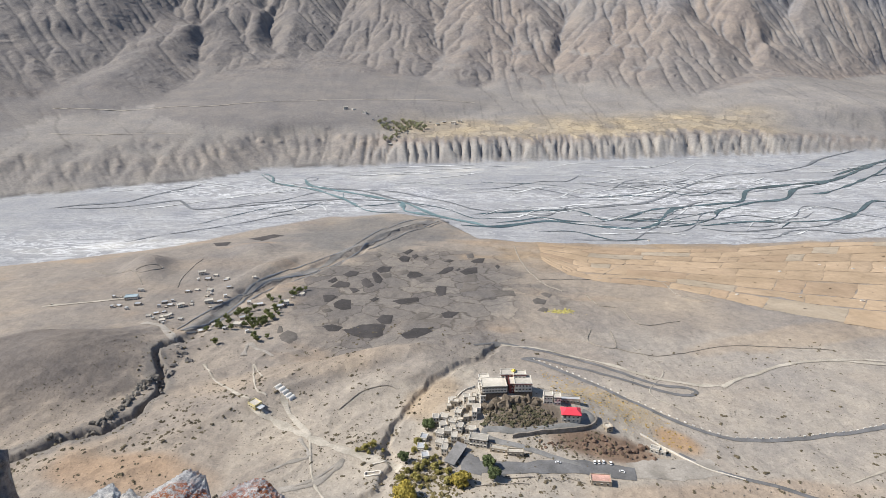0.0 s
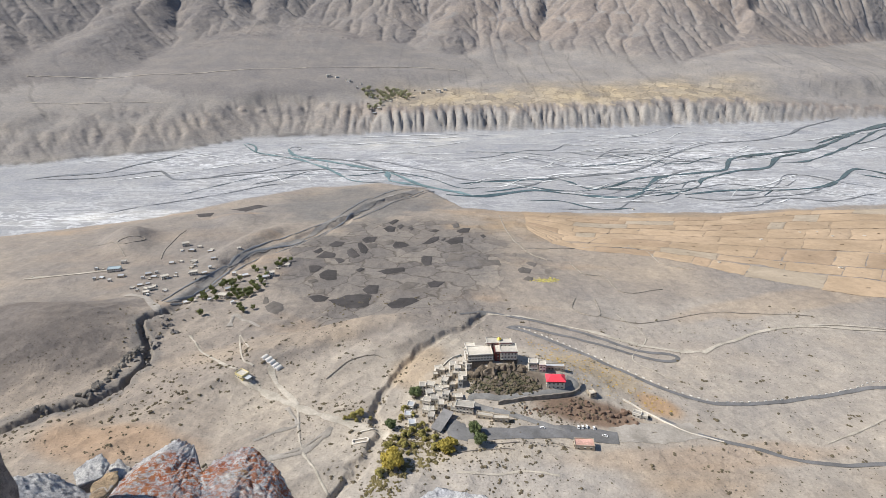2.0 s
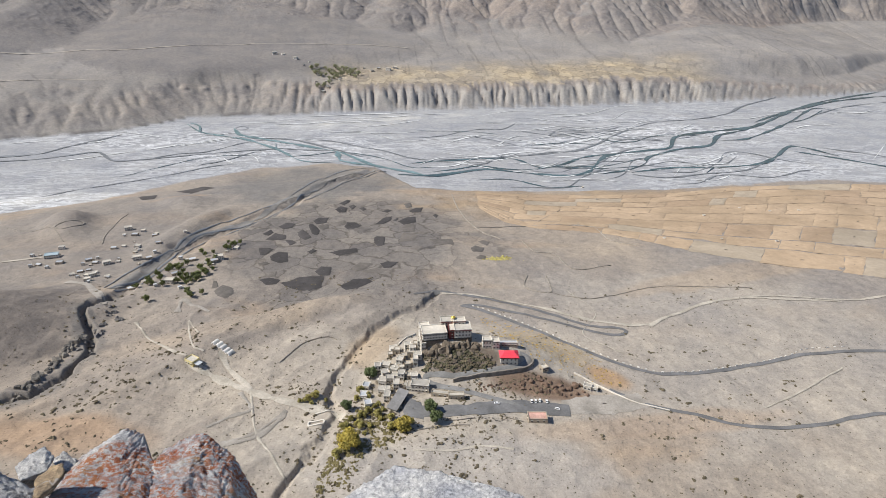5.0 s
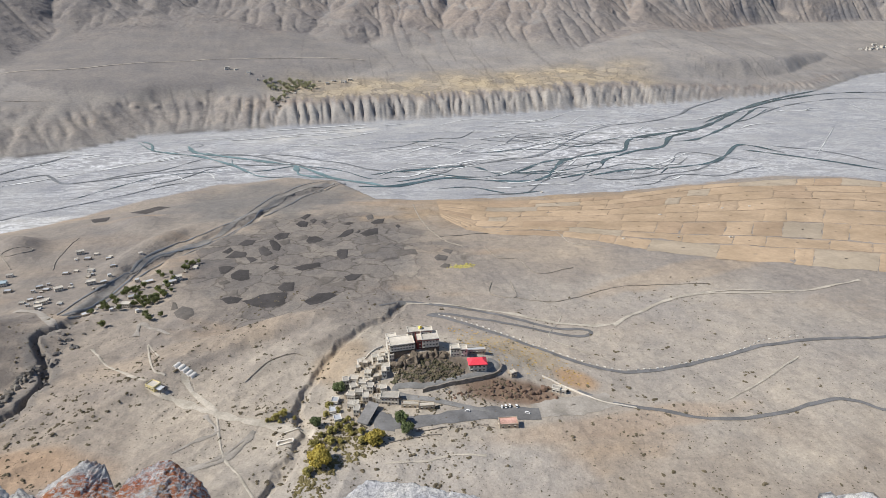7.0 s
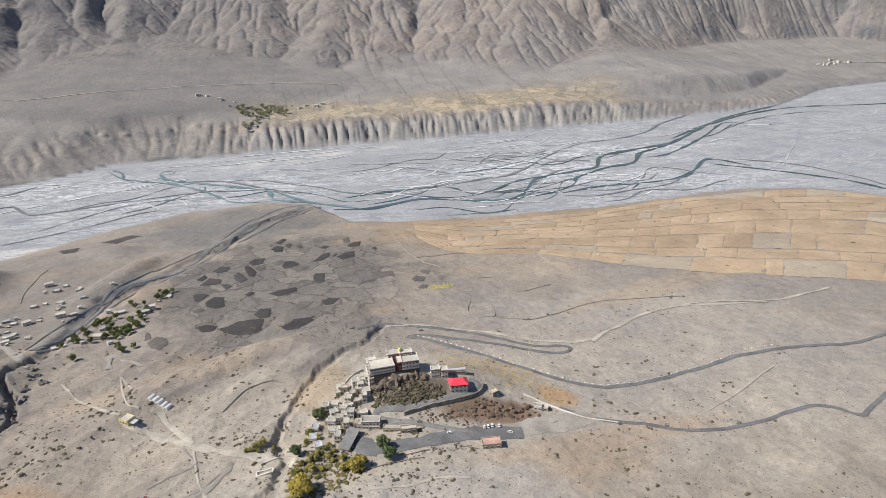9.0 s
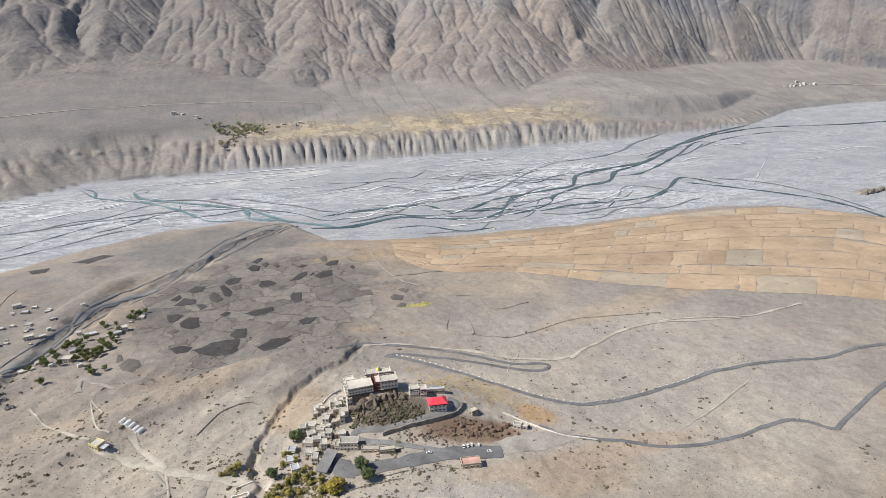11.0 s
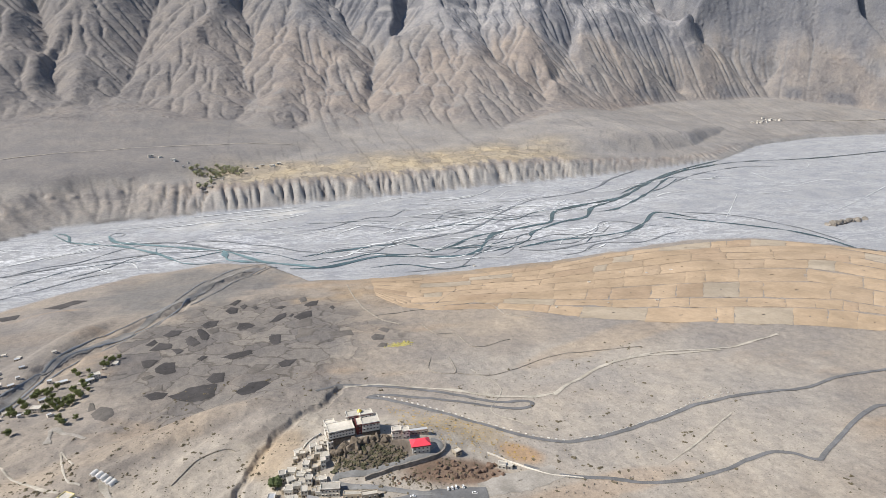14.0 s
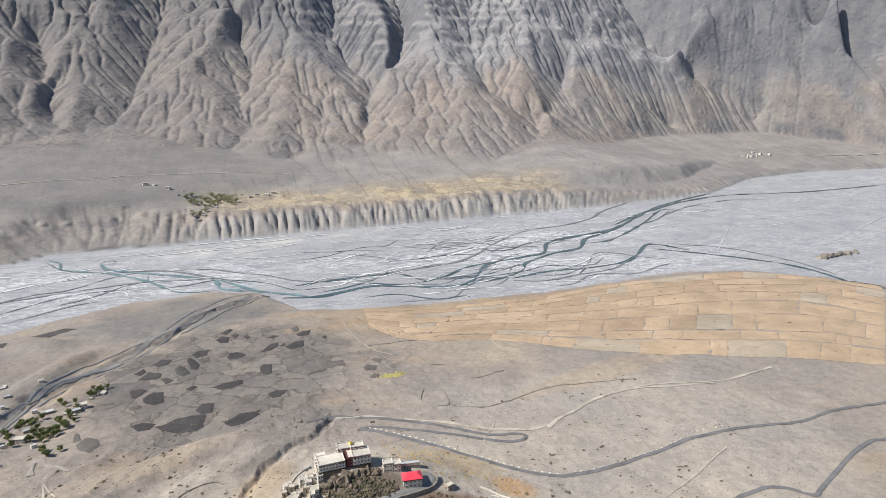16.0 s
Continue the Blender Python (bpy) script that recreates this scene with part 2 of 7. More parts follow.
        area = 1 + np.bincount(to.ravel(), weights=np.where(drop > 0, area, 0).ravel(), minlength=z.size).reshape(z.shape)
        cut = 0.075 * np.clip(np.sqrt(area) - quiet, 0, 8) * np.minimum(drop, 1.0) * (0.12 + 0.88 * step(0.10, 0.34, drop))
        z = z - free * np.minimum(cut, 0.4 * drop * CELL)
        q = np.pad(z, 1, mode="edge")
        z = z + free * creep * ((q[:-2, 1:-1] + q[2:, 1:-1] + q[1:-1, :-2] + q[1:-1, 2:]) / 4 - z)
    # fans of rubble spread out from the mouths of the gullies
    for line in GULLIES[:2] + GULLIES[3:4] + GULLIES[5:7] + GULLIES[9:12]:
        a, e, d = line[-1]
        fx, fy = polar(a, d)
        away = np.hypot(x - fx, y - fy)
        cone = 440 + d * math.tan(radians(e)) + 6 - away * (0.185 - 0.00004 * np.minimum(away, 900)) + 3.0 * fbm(x, y, 120, 3, 87) + 1.2 * (ridged(np.arctan2(x - fx, y - fy) * 14, away / 300, 1.0, 3, 89) - 0.6)
        z = np.where(free > 0, np.maximum(z, cone - 60 * step(900, 1300, away) - 60 * step(260, 120, beyond)), z)
    soft = z
    for k in range(10):
        q = np.pad(soft, 1, mode="edge")
        soft = (q[:-2, 1:-1] + q[2:, 1:-1] + q[1:-1, :-2] + q[1:-1, 2:] + 2 * soft) / 6
    return dict(z=z, flow=np.log(area), crest=z - soft, rise=z - ground_here, slope=drop)


def on_grid(grid, x, y):
    c, r = np.clip((x - WEST) / CELL, 0, COLS - 1.001), np.clip((y - SOUTH) / CELL, 0, ROWS - 1.001)
    i, j = r.astype(int), c.astype(int)
    u, v = r - i, c - j
    return (grid[i, j] * (1 - v) + grid[i, j + 1] * v) * (1 - u) + (grid[i + 1, j] * (1 - v) + grid[i + 1, j + 1] * v) * u


FAR_SIDE = raise_mountains()


def height(x, y):
    x, y = np.asarray(x, float), np.asarray(y, float)
    near = np.interp(x, NEAR_X, NEAR_Y) + 10 * fbm(x, y, 60, 3, 5)
    far = np.interp(x, FAR_X, FAR_Y) + 14 * fbm(x, y, 90, 4, 7)
    inland = near - y
    beyond = y - far
    r = np.hypot(x, y)
    # river bed
    z = 0.7 * fbm(x * 0.4, y, 40, 4, 11)
    # near side: a ramp of old fans
    soft = np.interp(x, RAMP_X, RAMP_Y) - y
    soft = np.minimum(np.maximum(soft, 0), np.maximum(inland, 0) * 1.6)
    ramp = 4 * step(0, 22, inland) + 170 * (1 - np.exp(-soft / 780))
    ramp = ramp + step(0, 120, inland) * (4 * fbm(x, y, 170, 4, 13) + 1.2 * fbm(x, y, 22, 3, 19) + 0.5 * (ridged(x + 0.3 * y, y * 0.5, 13, 3, 21, 0.8) - 0.6) + step(120, -40, x) * step(700, 560, y) * 12 * (ridged(x * 0.75 - y * 0.66, (x * 0.66 + y * 0.75) * 0.35, 80, 4, 25, 0.25) - 0.6))
    for kx, ky, a, b, turn, h in KNOLLS:
        c, s = math.cos(radians(turn)), math.sin(radians(turn))
        u, v = ((x - kx) * c + (y - ky) * s) / a, ((y - ky) * c - (x - kx) * s) / b
        ramp = ramp + h * np.exp(-(u * u + v * v) ** 1.3)
    for line, depth, half in CUTS:
        xs, ys = [p[0] for p in line], [p[1] for p in line]
        box = (x > min(xs) - 5 * half) & (x < max(xs) + 5 * half) & (y > min(ys) - 5 * half) & (y < max(ys) + 5 * half)
        if box.any():
            wob = half * 1.3
            d, s, side = line_distance(x[box] + wob * fbm(x[box], y[box], half * 4, 4, 23), y[box] + wob * fbm(x[box], y[box], half * 4, 4, 29), line)
            wide = 0.6 + 0.9 * value_noise(s * 9, s * 0 + half)
            ramp[box] -= depth * (1 - step(half * 0.3 * wide, half * 1.3 * wide, d)) * (0.65 + 0.5 * value_noise(s * 5, s * 0 + depth))
    z = np.where(inland > 0, ramp, z)
    # far side
    over = (beyond > 0) & (x > WEST) & (x < WEST + CELL * (COLS - 1)) & (y < SOUTH + CELL * (ROWS - 1))
    z = np.where(beyond > 0, terrace(x, y)[0], z)
    if over.any():
        z[over] = on_grid(FAR_SIDE["z"], x[over], y[over])
        fine = step(10, 80, on_grid(FAR_SIDE["rise"], x[over], y[over]))
        z[over] += fine * (1.6 * fbm(x[over], y[over], 17, 3, 98))
    # the lookout's own mountain
    az = np.degrees(np.arctan2(x, y))
    k = np.interp(np.abs(az), [0, 72, 100, 130, 180], [1.9, 1.9, 1.0, 0.15, -0.55])
    edge = np.interp(az, [-180, -70, -34, -24, 38, 50, 80, 180], [2.2, 2.35, 2.2, 1.5, 1.5, 2.0, 2.0, 2.2])
    own = np.interp(az, [-180, -120, -34, -24, 120, 180], [437.7, 437.9, 437.9, 437.5, 437.5, 437.7]) - k * np.maximum(r - edge, 0) + 0.05 * fbm(x, y, 0.5, 3, 55) * (1 - step(3, 6, r)) + np.minimum(r, 30) * 0.06 * fbm(x, y, 14, 4, 53) * step(3, 12, r)
    own = np.minimum(own, 900 + 60 * fbm(x, y, 300, 4, 59))
    return np.maximum(z, own)

# ---- ground mesh ----
def grid_mesh(name, X, Y, Z, closed=False):
    rows, cols = X.shape
    mesh = bpy.data.meshes.new(name)
    co = np.stack([X, Y, Z], -1).reshape(-1, 3).astype(np.float32)
    i = np.arange(rows * cols).reshape(rows, cols)
    if closed:
        i = np.concatenate([i, i[:, :1]], 1)
    faces = np.stack([i[:-1, :-1], i[:-1, 1:], i[1:, 1:], i[1:, :-1]], -1).reshape(-1, 4)
    mesh.vertices.add(len(co))
    mesh.vertices.foreach_set("co", co.ravel())
    mesh.loops.add(faces.size)
    mesh.loops.foreach_set("vertex_index", faces.ravel().astype(np.int32))
    mesh.polygons.add(len(faces))
    mesh.polygons.foreach_set("loop_start", np.arange(0, faces.size, 4, dtype=np.int32))
    mesh.polygons.foreach_set("use_smooth", np.ones(len(faces), bool))
    mesh.update()
    return mesh


def ground_sheet():
    az = np.concatenate([np.linspace(-180, -44, 64)[:-1], np.linspace(-44, 57, 1050), np.linspace(57, 180, 64)[1:-1]])
    down = np.linspace(68, 9.2, 500)
    r = np.concatenate([[0.0, 0.5, 0.9, 1.2, 1.4, 1.6, 1.8, 2.0, 2.15, 2.3, 2.5, 2.8, 3.3, 4, 6, 9, 14, 20, 30, 45, 70, 100, 130], 440 / np.tan(np.radians(down)), np.linspace(2740, 4900, 380)])
    r = np.unique(r)
    A, D = np.meshgrid(np.radians(az), r)
    X, Y = D * np.sin(A), D * np.cos(A)
    Z = height(X, Y)
    GRID_A.append(az)
    GRID_R.append(r)
    GRID_Z.append(Z)
    mesh = grid_mesh("ground", X[:, ::-1], Y[:, ::-1], Z[:, ::-1], closed=True)
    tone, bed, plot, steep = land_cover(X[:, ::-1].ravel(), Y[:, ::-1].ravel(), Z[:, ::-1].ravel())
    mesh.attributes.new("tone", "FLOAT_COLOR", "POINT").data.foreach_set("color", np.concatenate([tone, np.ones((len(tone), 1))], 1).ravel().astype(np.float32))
    mesh.attributes.new("bed", "FLOAT", "POINT").data.foreach_set("value", bed.astype(np.float32))
    mesh.attributes.new("steep", "FLOAT", "POINT").data.foreach_set("value", steep.astype(np.float32))
    mesh.attributes.new("plot", "FLOAT", "POINT").data.foreach_set("value", plot.astype(np.float32))
    mesh.materials.append(ground_material())
    ob = new("ground", mesh)
    return tagged(ob, "dry stony valley floor and bare brown mountain slopes", "ground", kind="structure")


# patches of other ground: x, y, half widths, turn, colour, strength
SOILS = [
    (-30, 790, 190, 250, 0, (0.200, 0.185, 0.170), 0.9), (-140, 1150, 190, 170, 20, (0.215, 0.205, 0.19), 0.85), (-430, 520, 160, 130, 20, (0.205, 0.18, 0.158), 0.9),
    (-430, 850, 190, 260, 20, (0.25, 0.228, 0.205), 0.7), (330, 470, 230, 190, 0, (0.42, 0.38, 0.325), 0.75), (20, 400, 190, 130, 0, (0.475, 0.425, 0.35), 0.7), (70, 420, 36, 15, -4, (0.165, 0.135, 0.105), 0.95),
    (124, 394, 48, 17, -12, (0.225, 0.155, 0.108), 0.95), (190, 408, 26, 16, -40, (0.45, 0.295, 0.165), 0.8), (150, 455, 55, 26, -48, (0.37, 0.30, 0.20), 0.6),
    (210, 345, 130, 16, 4, (0.42, 0.32, 0.23), 0.55), (-235, 365, 75, 26, -10, (0.40, 0.285, 0.19), 0.75), (-130, 520, 120, 26, 20, (0.42, 0.345, 0.26), 0.6),
    (-95, 430, 70, 60, 20, (0.41, 0.36, 0.295), 0.5), (60, 300, 110, 45, 0, (0.42, 0.388, 0.345), 0.75), (420, 620, 160, 30, 15, (0.42, 0.33, 0.235), 0.5),
    (700, 960, 640, 165, 0, (0.36, 0.275, 0.185), 0.9), (240, 1050, 160, 60, -25, (0.36, 0.275, 0.185), 0.7),
    (5, 400, 26, 45, 10, (0.41, 0.36, 0.285), 0.6), (-8, 470, 26, 40, -20, (0.40, 0.30, 0.19), 0.6),
]


def land_cover(x, y, z):
    """Base colour of the ground, how far it is river bed, and how far it is laid out in plots."""
    grey, tan, warm, bedc = (np.array(c) for c in ((0.305, 0.273, 0.238), (0.37, 0.315, 0.252), (0.42, 0.315, 0.215), (0.318, 0.324, 0.332)))
    near = np.interp(x, NEAR_X, NEAR_Y) + 10 * fbm(x, y, 60, 3, 5)
    far = np.interp(x, FAR_X, FAR_Y) + 14 * fbm(x, y, 90, 4, 7)
    m = np.clip(0.5 + 1.1 * fbm(x, y, 210, 5, 101), 0, 1)[:, None]
    c = grey * (1 - m) + tan * m
    bed = step(-4, 6, y - near) * (1 - step(-5, 6, y - far))
    w = np.clip(fbm(x * 0.45, y, 60, 4, 107) * 2.2 - 0.3, 0, 1)[:, None] * (y < near)[:, None] * 0.65
    c = c * (1 - w) + warm * w
    ragged = 0.35 * fbm(x, y, 45, 4, 109)
    plots_here = np.zeros(len(x))
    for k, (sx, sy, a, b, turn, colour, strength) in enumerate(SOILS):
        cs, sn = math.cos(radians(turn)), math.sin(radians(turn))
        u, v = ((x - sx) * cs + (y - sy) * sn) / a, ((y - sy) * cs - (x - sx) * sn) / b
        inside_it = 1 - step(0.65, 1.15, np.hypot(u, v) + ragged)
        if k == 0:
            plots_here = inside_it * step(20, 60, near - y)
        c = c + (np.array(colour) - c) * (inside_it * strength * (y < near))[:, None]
    # far side: straw-coloured terrace, grey fans and gullies, tan spurs, crags tinted blue-grey for haze
    beyond = y - far
    over = (beyond > 0) & (x > WEST) & (x < WEST + CELL * (COLS - 1)) & (y < SOUTH + CELL * (ROWS - 1))
    rise, flow, crest, pitch = (np.where(over, on_grid(FAR_SIDE[k], x, y), 0.0) for k in ("rise", "flow", "crest", "slope"))
    straw = step(20, 50, beyond) * (1 - step(260, 420, beyond + 120 * fbm(x, y, 160, 4, 127))) * step(-260, -60, x) * (1 - step(1000, 1300, x)) * (1 - step(0.25, 0.4, pitch))
    stony = np.array((0.262, 0.248, 0.232)) * (1 + 0.22 * fbm(x * 0.5, y, 90, 4, 129)[:, None])
    c = c + (stony - c) * (over * 0.85)[:, None]
    c = c + (np.array((0.42, 0.35, 0.245)) - c) * (straw * (0.75 + 0.5 * fbm(x, y, 60, 4, 133)).clip(0, 1))[:, None]
    plots_here = np.maximum(plots_here, straw)
    slope = over * step(0.26, 0.40, pitch) * step(20, 60, beyond)
    hue = np.clip(0.5 + 1.3 * fbm(x, y, 330, 4, 131), 0, 1)[:, None]
    brown = np.array((0.235, 0.216, 0.200)) * (1 - hue) + np.array((0.266, 0.228, 0.198)) * hue
    c = c + (brown - c) * (slope * 0.92)[:, None]
    c = c + (np.array((0.25, 0.233, 0.212)) - c) * (over * (1 - step(250, 420, beyond)) * step(-100, -300, x) * 0.8)[:, None]
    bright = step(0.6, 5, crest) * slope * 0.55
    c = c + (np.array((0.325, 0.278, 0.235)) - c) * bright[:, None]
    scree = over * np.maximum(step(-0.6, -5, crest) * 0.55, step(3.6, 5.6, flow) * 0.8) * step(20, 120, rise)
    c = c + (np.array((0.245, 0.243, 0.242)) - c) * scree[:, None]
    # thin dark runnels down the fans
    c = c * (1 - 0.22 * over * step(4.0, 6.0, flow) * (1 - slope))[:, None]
    # distance haze put into the high crags as a blue-grey tint
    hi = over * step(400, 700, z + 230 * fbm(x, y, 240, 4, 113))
    # painted darker on the left for the shadow there, paler to the right
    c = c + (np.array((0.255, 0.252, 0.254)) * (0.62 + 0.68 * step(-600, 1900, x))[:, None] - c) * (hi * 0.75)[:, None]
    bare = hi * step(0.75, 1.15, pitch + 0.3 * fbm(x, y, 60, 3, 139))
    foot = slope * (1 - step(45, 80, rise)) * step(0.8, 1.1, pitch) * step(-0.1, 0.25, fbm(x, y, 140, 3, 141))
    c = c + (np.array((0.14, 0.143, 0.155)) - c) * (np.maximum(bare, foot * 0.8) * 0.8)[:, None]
    # left-hand slopes coloured darker to stand in for mountain shadow
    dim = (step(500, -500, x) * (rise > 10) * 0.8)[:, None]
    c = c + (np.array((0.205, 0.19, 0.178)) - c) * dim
    face = (over * step(0.5, 0.8, pitch) * (1 - step(60, 110, beyond)))[:, None] * 0.8
    c = c + (np.array((0.33, 0.315, 0.29)) - c) * face
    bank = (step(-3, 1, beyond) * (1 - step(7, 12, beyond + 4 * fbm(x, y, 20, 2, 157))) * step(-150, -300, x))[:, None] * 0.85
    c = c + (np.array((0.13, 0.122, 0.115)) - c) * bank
    # bare rock along the gorge walls
    d, share, side = line_distance(x, y, CUTS[0][0])
    wall = (1 - step(7, 15, d + 6 * fbm(x, y, 9, 3, 151))) * 0.85
    c = c + (np.array((0.235, 0.215, 0.19)) - c) * wall[:, None]
    c = c * (1 - (0.08 + 0.02 * step(60, -120, x)) * (y < near))[:, None]
    c = c * (1 - bed[:, None]) + bedc * bed[:, None]
    salty = np.exp(-((x - 750) / 520) ** 2 - ((y - 1500) / 260) ** 2) + np.exp(-((x + 640) / 200) ** 2 - ((y - 1135) / 60) ** 2) + np.exp(-((x + 350) / 400) ** 2 - ((y - 1500) / 130) ** 2)
    fresh = np.exp(-((x - 30) / 230) ** 2 - ((y - 1730 - 0.22 * (x - 30)) / 45) ** 2) + 0.8 * np.exp(-((x + 640) / 170) ** 2 - ((y - 1135 - 0.2 * (x + 640)) / 28) ** 2)
    c = c + (np.array((0.50, 0.49, 0.455)) - c) * (bed * np.clip(fresh * (0.75 + 1.4 * fbm(x * 0.35, y, 26, 4, 163)), 0, 1))[:, None]
    calm = np.exp(-((x - 300) / 330) ** 2 - ((y - 1630 - 0.2 * (x - 300)) / 110) ** 2) + np.exp(-((x - 1900) / 500) ** 2 - ((y - 1450) / 350) ** 2)
    salty = salty - 0.8 * np.clip(calm, 0, 1)
    return c, bed * (0.3 + 0.75 * np.clip(salty, 0, 1)), plots_here, slope


def node_material(name, rough=0.9):
    mat = bpy.data.materials.new(name)
    mat.use_nodes = True
    mat.node_tree.nodes["Principled BSDF"].inputs["Roughness"].default_value = rough
    mat.node_tree.nodes["Principled BSDF"].inputs["Specular IOR Level"].default_value = 0.25
    return mat, mat.node_tree.nodes, mat.node_tree.links


def noise_node(nodes, links, scale, detail=4, vector=None, rough=0.6, distortion=0.0):
    n = nodes.new("ShaderNodeTexNoise")
    n.inputs["Scale"].default_value, n.inputs["Detail"].default_value = scale, detail
    n.inputs["Roughness"].default_value, n.inputs["Distortion"].default_value = rough, distortion
    if vector is not None:
        links.new(vector, n.inputs["Vector"])
    return n


def ramp_node(nodes, links, value, stops):
    n = nodes.new("ShaderNodeValToRGB")
    e = n.color_ramp.elements
    while len(e) < len(stops):
        e.new(0.5)
    for k, (p, c) in enumerate(stops):
        e[k].position, e[k].color = p, (*c, 1) if len(c) == 3 else c
    links.new(value, n.inputs["Fac"])
    return n


def mix_node(nodes, links, a, b, factor, blend="MIX"):
    n = nodes.new("ShaderNodeMix")
    n.data_type, n.blend_type = "RGBA", blend
    for socket, v in ((n.inputs["Factor"], factor), (n.inputs["A"], a), (n.inputs["B"], b)):
        if isinstance(v, (int, float)):
            socket.default_value = v
        elif isinstance(v, tuple):
            socket.default_value = (*v, 1)
        else:
            links.new(v, socket)
    return n.outputs["Result"]


def ground_material():
    mat, nodes, links = node_material("dry_ground", 0.95)
    bsdf = nodes["Principled BSDF"]
    tone, bed = nodes.new("ShaderNodeAttribute"), nodes.new("ShaderNodeAttribute")
    tone.attribute_name, bed.attribute_name = "tone", "bed"
    place = nodes.new("ShaderNodeNewGeometry").outputs["Position"]
    fine = ramp_node(nodes, links, noise_node(nodes, links, 0.12, 6, place, 0.7).outputs["Fac"], [(0.34, (0.86, 0.86, 0.87)), (0.66, (1.14, 1.13, 1.12))])
    broad = ramp_node(nodes, links, noise_node(nodes, links, 0.013, 5, place).outputs["Fac"], [(0.3, (0.86, 0.87, 0.9)), (0.7, (1.14, 1.12, 1.08))])
    c = mix_node(nodes, links, tone.outputs["Color"], fine.outputs["Color"], 1.0, "MULTIPLY")
    c = mix_node(nodes, links, c, broad.outputs["Color"], 1.0, "MULTIPLY")
    speck = ramp_node(nodes, links, noise_node(nodes, links, 0.55, 4, place, 0.75).outputs["Fac"], [(0.32, (0.6, 0.59, 0.58)), (0.42, (0.95, 0.95, 0.95)), (0.58, (1.03, 1.03, 1.03)), (0.70, (1.2, 1.19, 1.17))])
    c = mix_node(nodes, links, c, speck.outputs["Color"], 1.0, "MULTIPLY")
    # old field plots with worn balks
    plot = nodes.new("ShaderNodeAttribute")
    plot.attribute_name = "plot"
    cells, rims = nodes.new("ShaderNodeTexVoronoi"), nodes.new("ShaderNodeTexVoronoi")
    rims.feature = "DISTANCE_TO_EDGE"
    drift = noise_node(nodes, links, 0.016, 3, place)
    warp = nodes.new("ShaderNodeVectorMath")
    warp.operation = "MULTIPLY_ADD"
    warp.inputs[1].default_value = (70, 70, 0)
    links.new(drift.outputs["Color"], warp.inputs[0])
    links.new(place, warp.inputs[2])
    for v in (cells, rims):
        v.inputs["Scale"].default_value = 0.026
        links.new(warp.outputs["Vector"], v.inputs["Vector"])
    shade = ramp_node(nodes, links, cells.outputs["Color"], [(0.1, (0.74, 0.74, 0.76)), (0.9, (1.2, 1.19, 1.15))])
    rim = ramp_node(nodes, links, rims.outputs["Distance"], [(0.0, (0.62, 0.61, 0.60)), (0.018, (0.7, 0.69, 0.68)), (0.04, (1, 1, 1))])
    field = mix_node(nodes, links, mix_node(nodes, links, c, shade.outputs["Color"], 1.0, "MULTIPLY"), rim.outputs["Color"], 1.0, "MULTIPLY")
    c = mix_node(nodes, links, c, field, plot.outputs["Fac"])
    # salt-white braids drawn out along the flow
    flow = nodes.new("ShaderNodeMapping")
    flow.inputs["Scale"].default_value = (0.28, 1.0, 1.0)
    flow.inputs["Rotation"].default_value = (0, 0, radians(-8))
    links.new(place, flow.inputs["Vector"])
    streak = noise_node(nodes, links, 0.042, 7, flow.outputs["Vector"], 0.62, 1.4)
    white = ramp_node(nodes, links, streak.outputs["Fac"], [(0.47, (0, 0, 0)), (0.52, (1, 1, 1)), (0.57, (0, 0, 0))])
    patch = ramp_node(nodes, links, noise_node(nodes, links, 0.006, 3, flow.outputs["Vector"]).outputs["Fac"], [(0.38, (0.1, 0.1, 0.1)), (0.6, (1, 1, 1))])
    f = mix_node(nodes, links, white.outputs["Color"], patch.outputs["Color"], 1.0, "MULTIPLY")
    f = mix_node(nodes, links, f, bed.outputs["Fac"], 1.0, "MULTIPLY")
    c = mix_node(nodes, links, c, (0.80, 0.81, 0.81), f)
    # weathered faces of the spurs: broken bands of darker and paler rock
    steep = nodes.new("ShaderNodeAttribute")
    steep.attribute_name = "steep"
    bands = ramp_node(nodes, links, noise_node(nodes, links, 0.011, 9, place, 0.68, 0.6).outputs["Fac"], [(0.34, (0.76, 0.765, 0.78)), (0.46, (0.95, 0.95, 0.96)), (0.56, (1.05, 1.04, 1.02)), (0.68, (1.13, 1.11, 1.08))])
    c = mix_node(nodes, links, c, mix_node(nodes, links, c, bands.outputs["Color"], 1.0, "MULTIPLY"), steep.outputs["Fac"])
    links.new(c, bsdf.inputs["Base Color"])
    ribs = nodes.new("ShaderNodeTexNoise")
    ribs.noise_type = "RIDGED_MULTIFRACTAL"
    ribs.inputs["Scale"].default_value, ribs.inputs["Detail"].default_value, ribs.inputs["Roughness"].default_value = 0.03, 7, 0.6
    links.new(place, ribs.inputs["Vector"])
    coarse = nodes.new("ShaderNodeBump")
    coarse.inputs["Distance"].default_value = 6.0
    links.new(steep.outputs["Fac"], coarse.inputs["Strength"])
    links.new(ribs.outputs["Fac"], coarse.inputs["Height"])
    bump = nodes.new("ShaderNodeBump")
    links.new(coarse.outputs["Normal"], bump.inputs["Normal"])
    bump.inputs["Strength"].default_value, bump.inputs["Distance"].default_value = 0.7, 2.2
    links.new(noise_node(nodes, links, 0.1, 9, place, 0.72).outputs["Fac"], bump.inputs["Height"])
    links.new(bump.outputs["Normal"], bsdf.inputs["Normal"])
    return mat


# ---- building kit ----
from collections import defaultdict


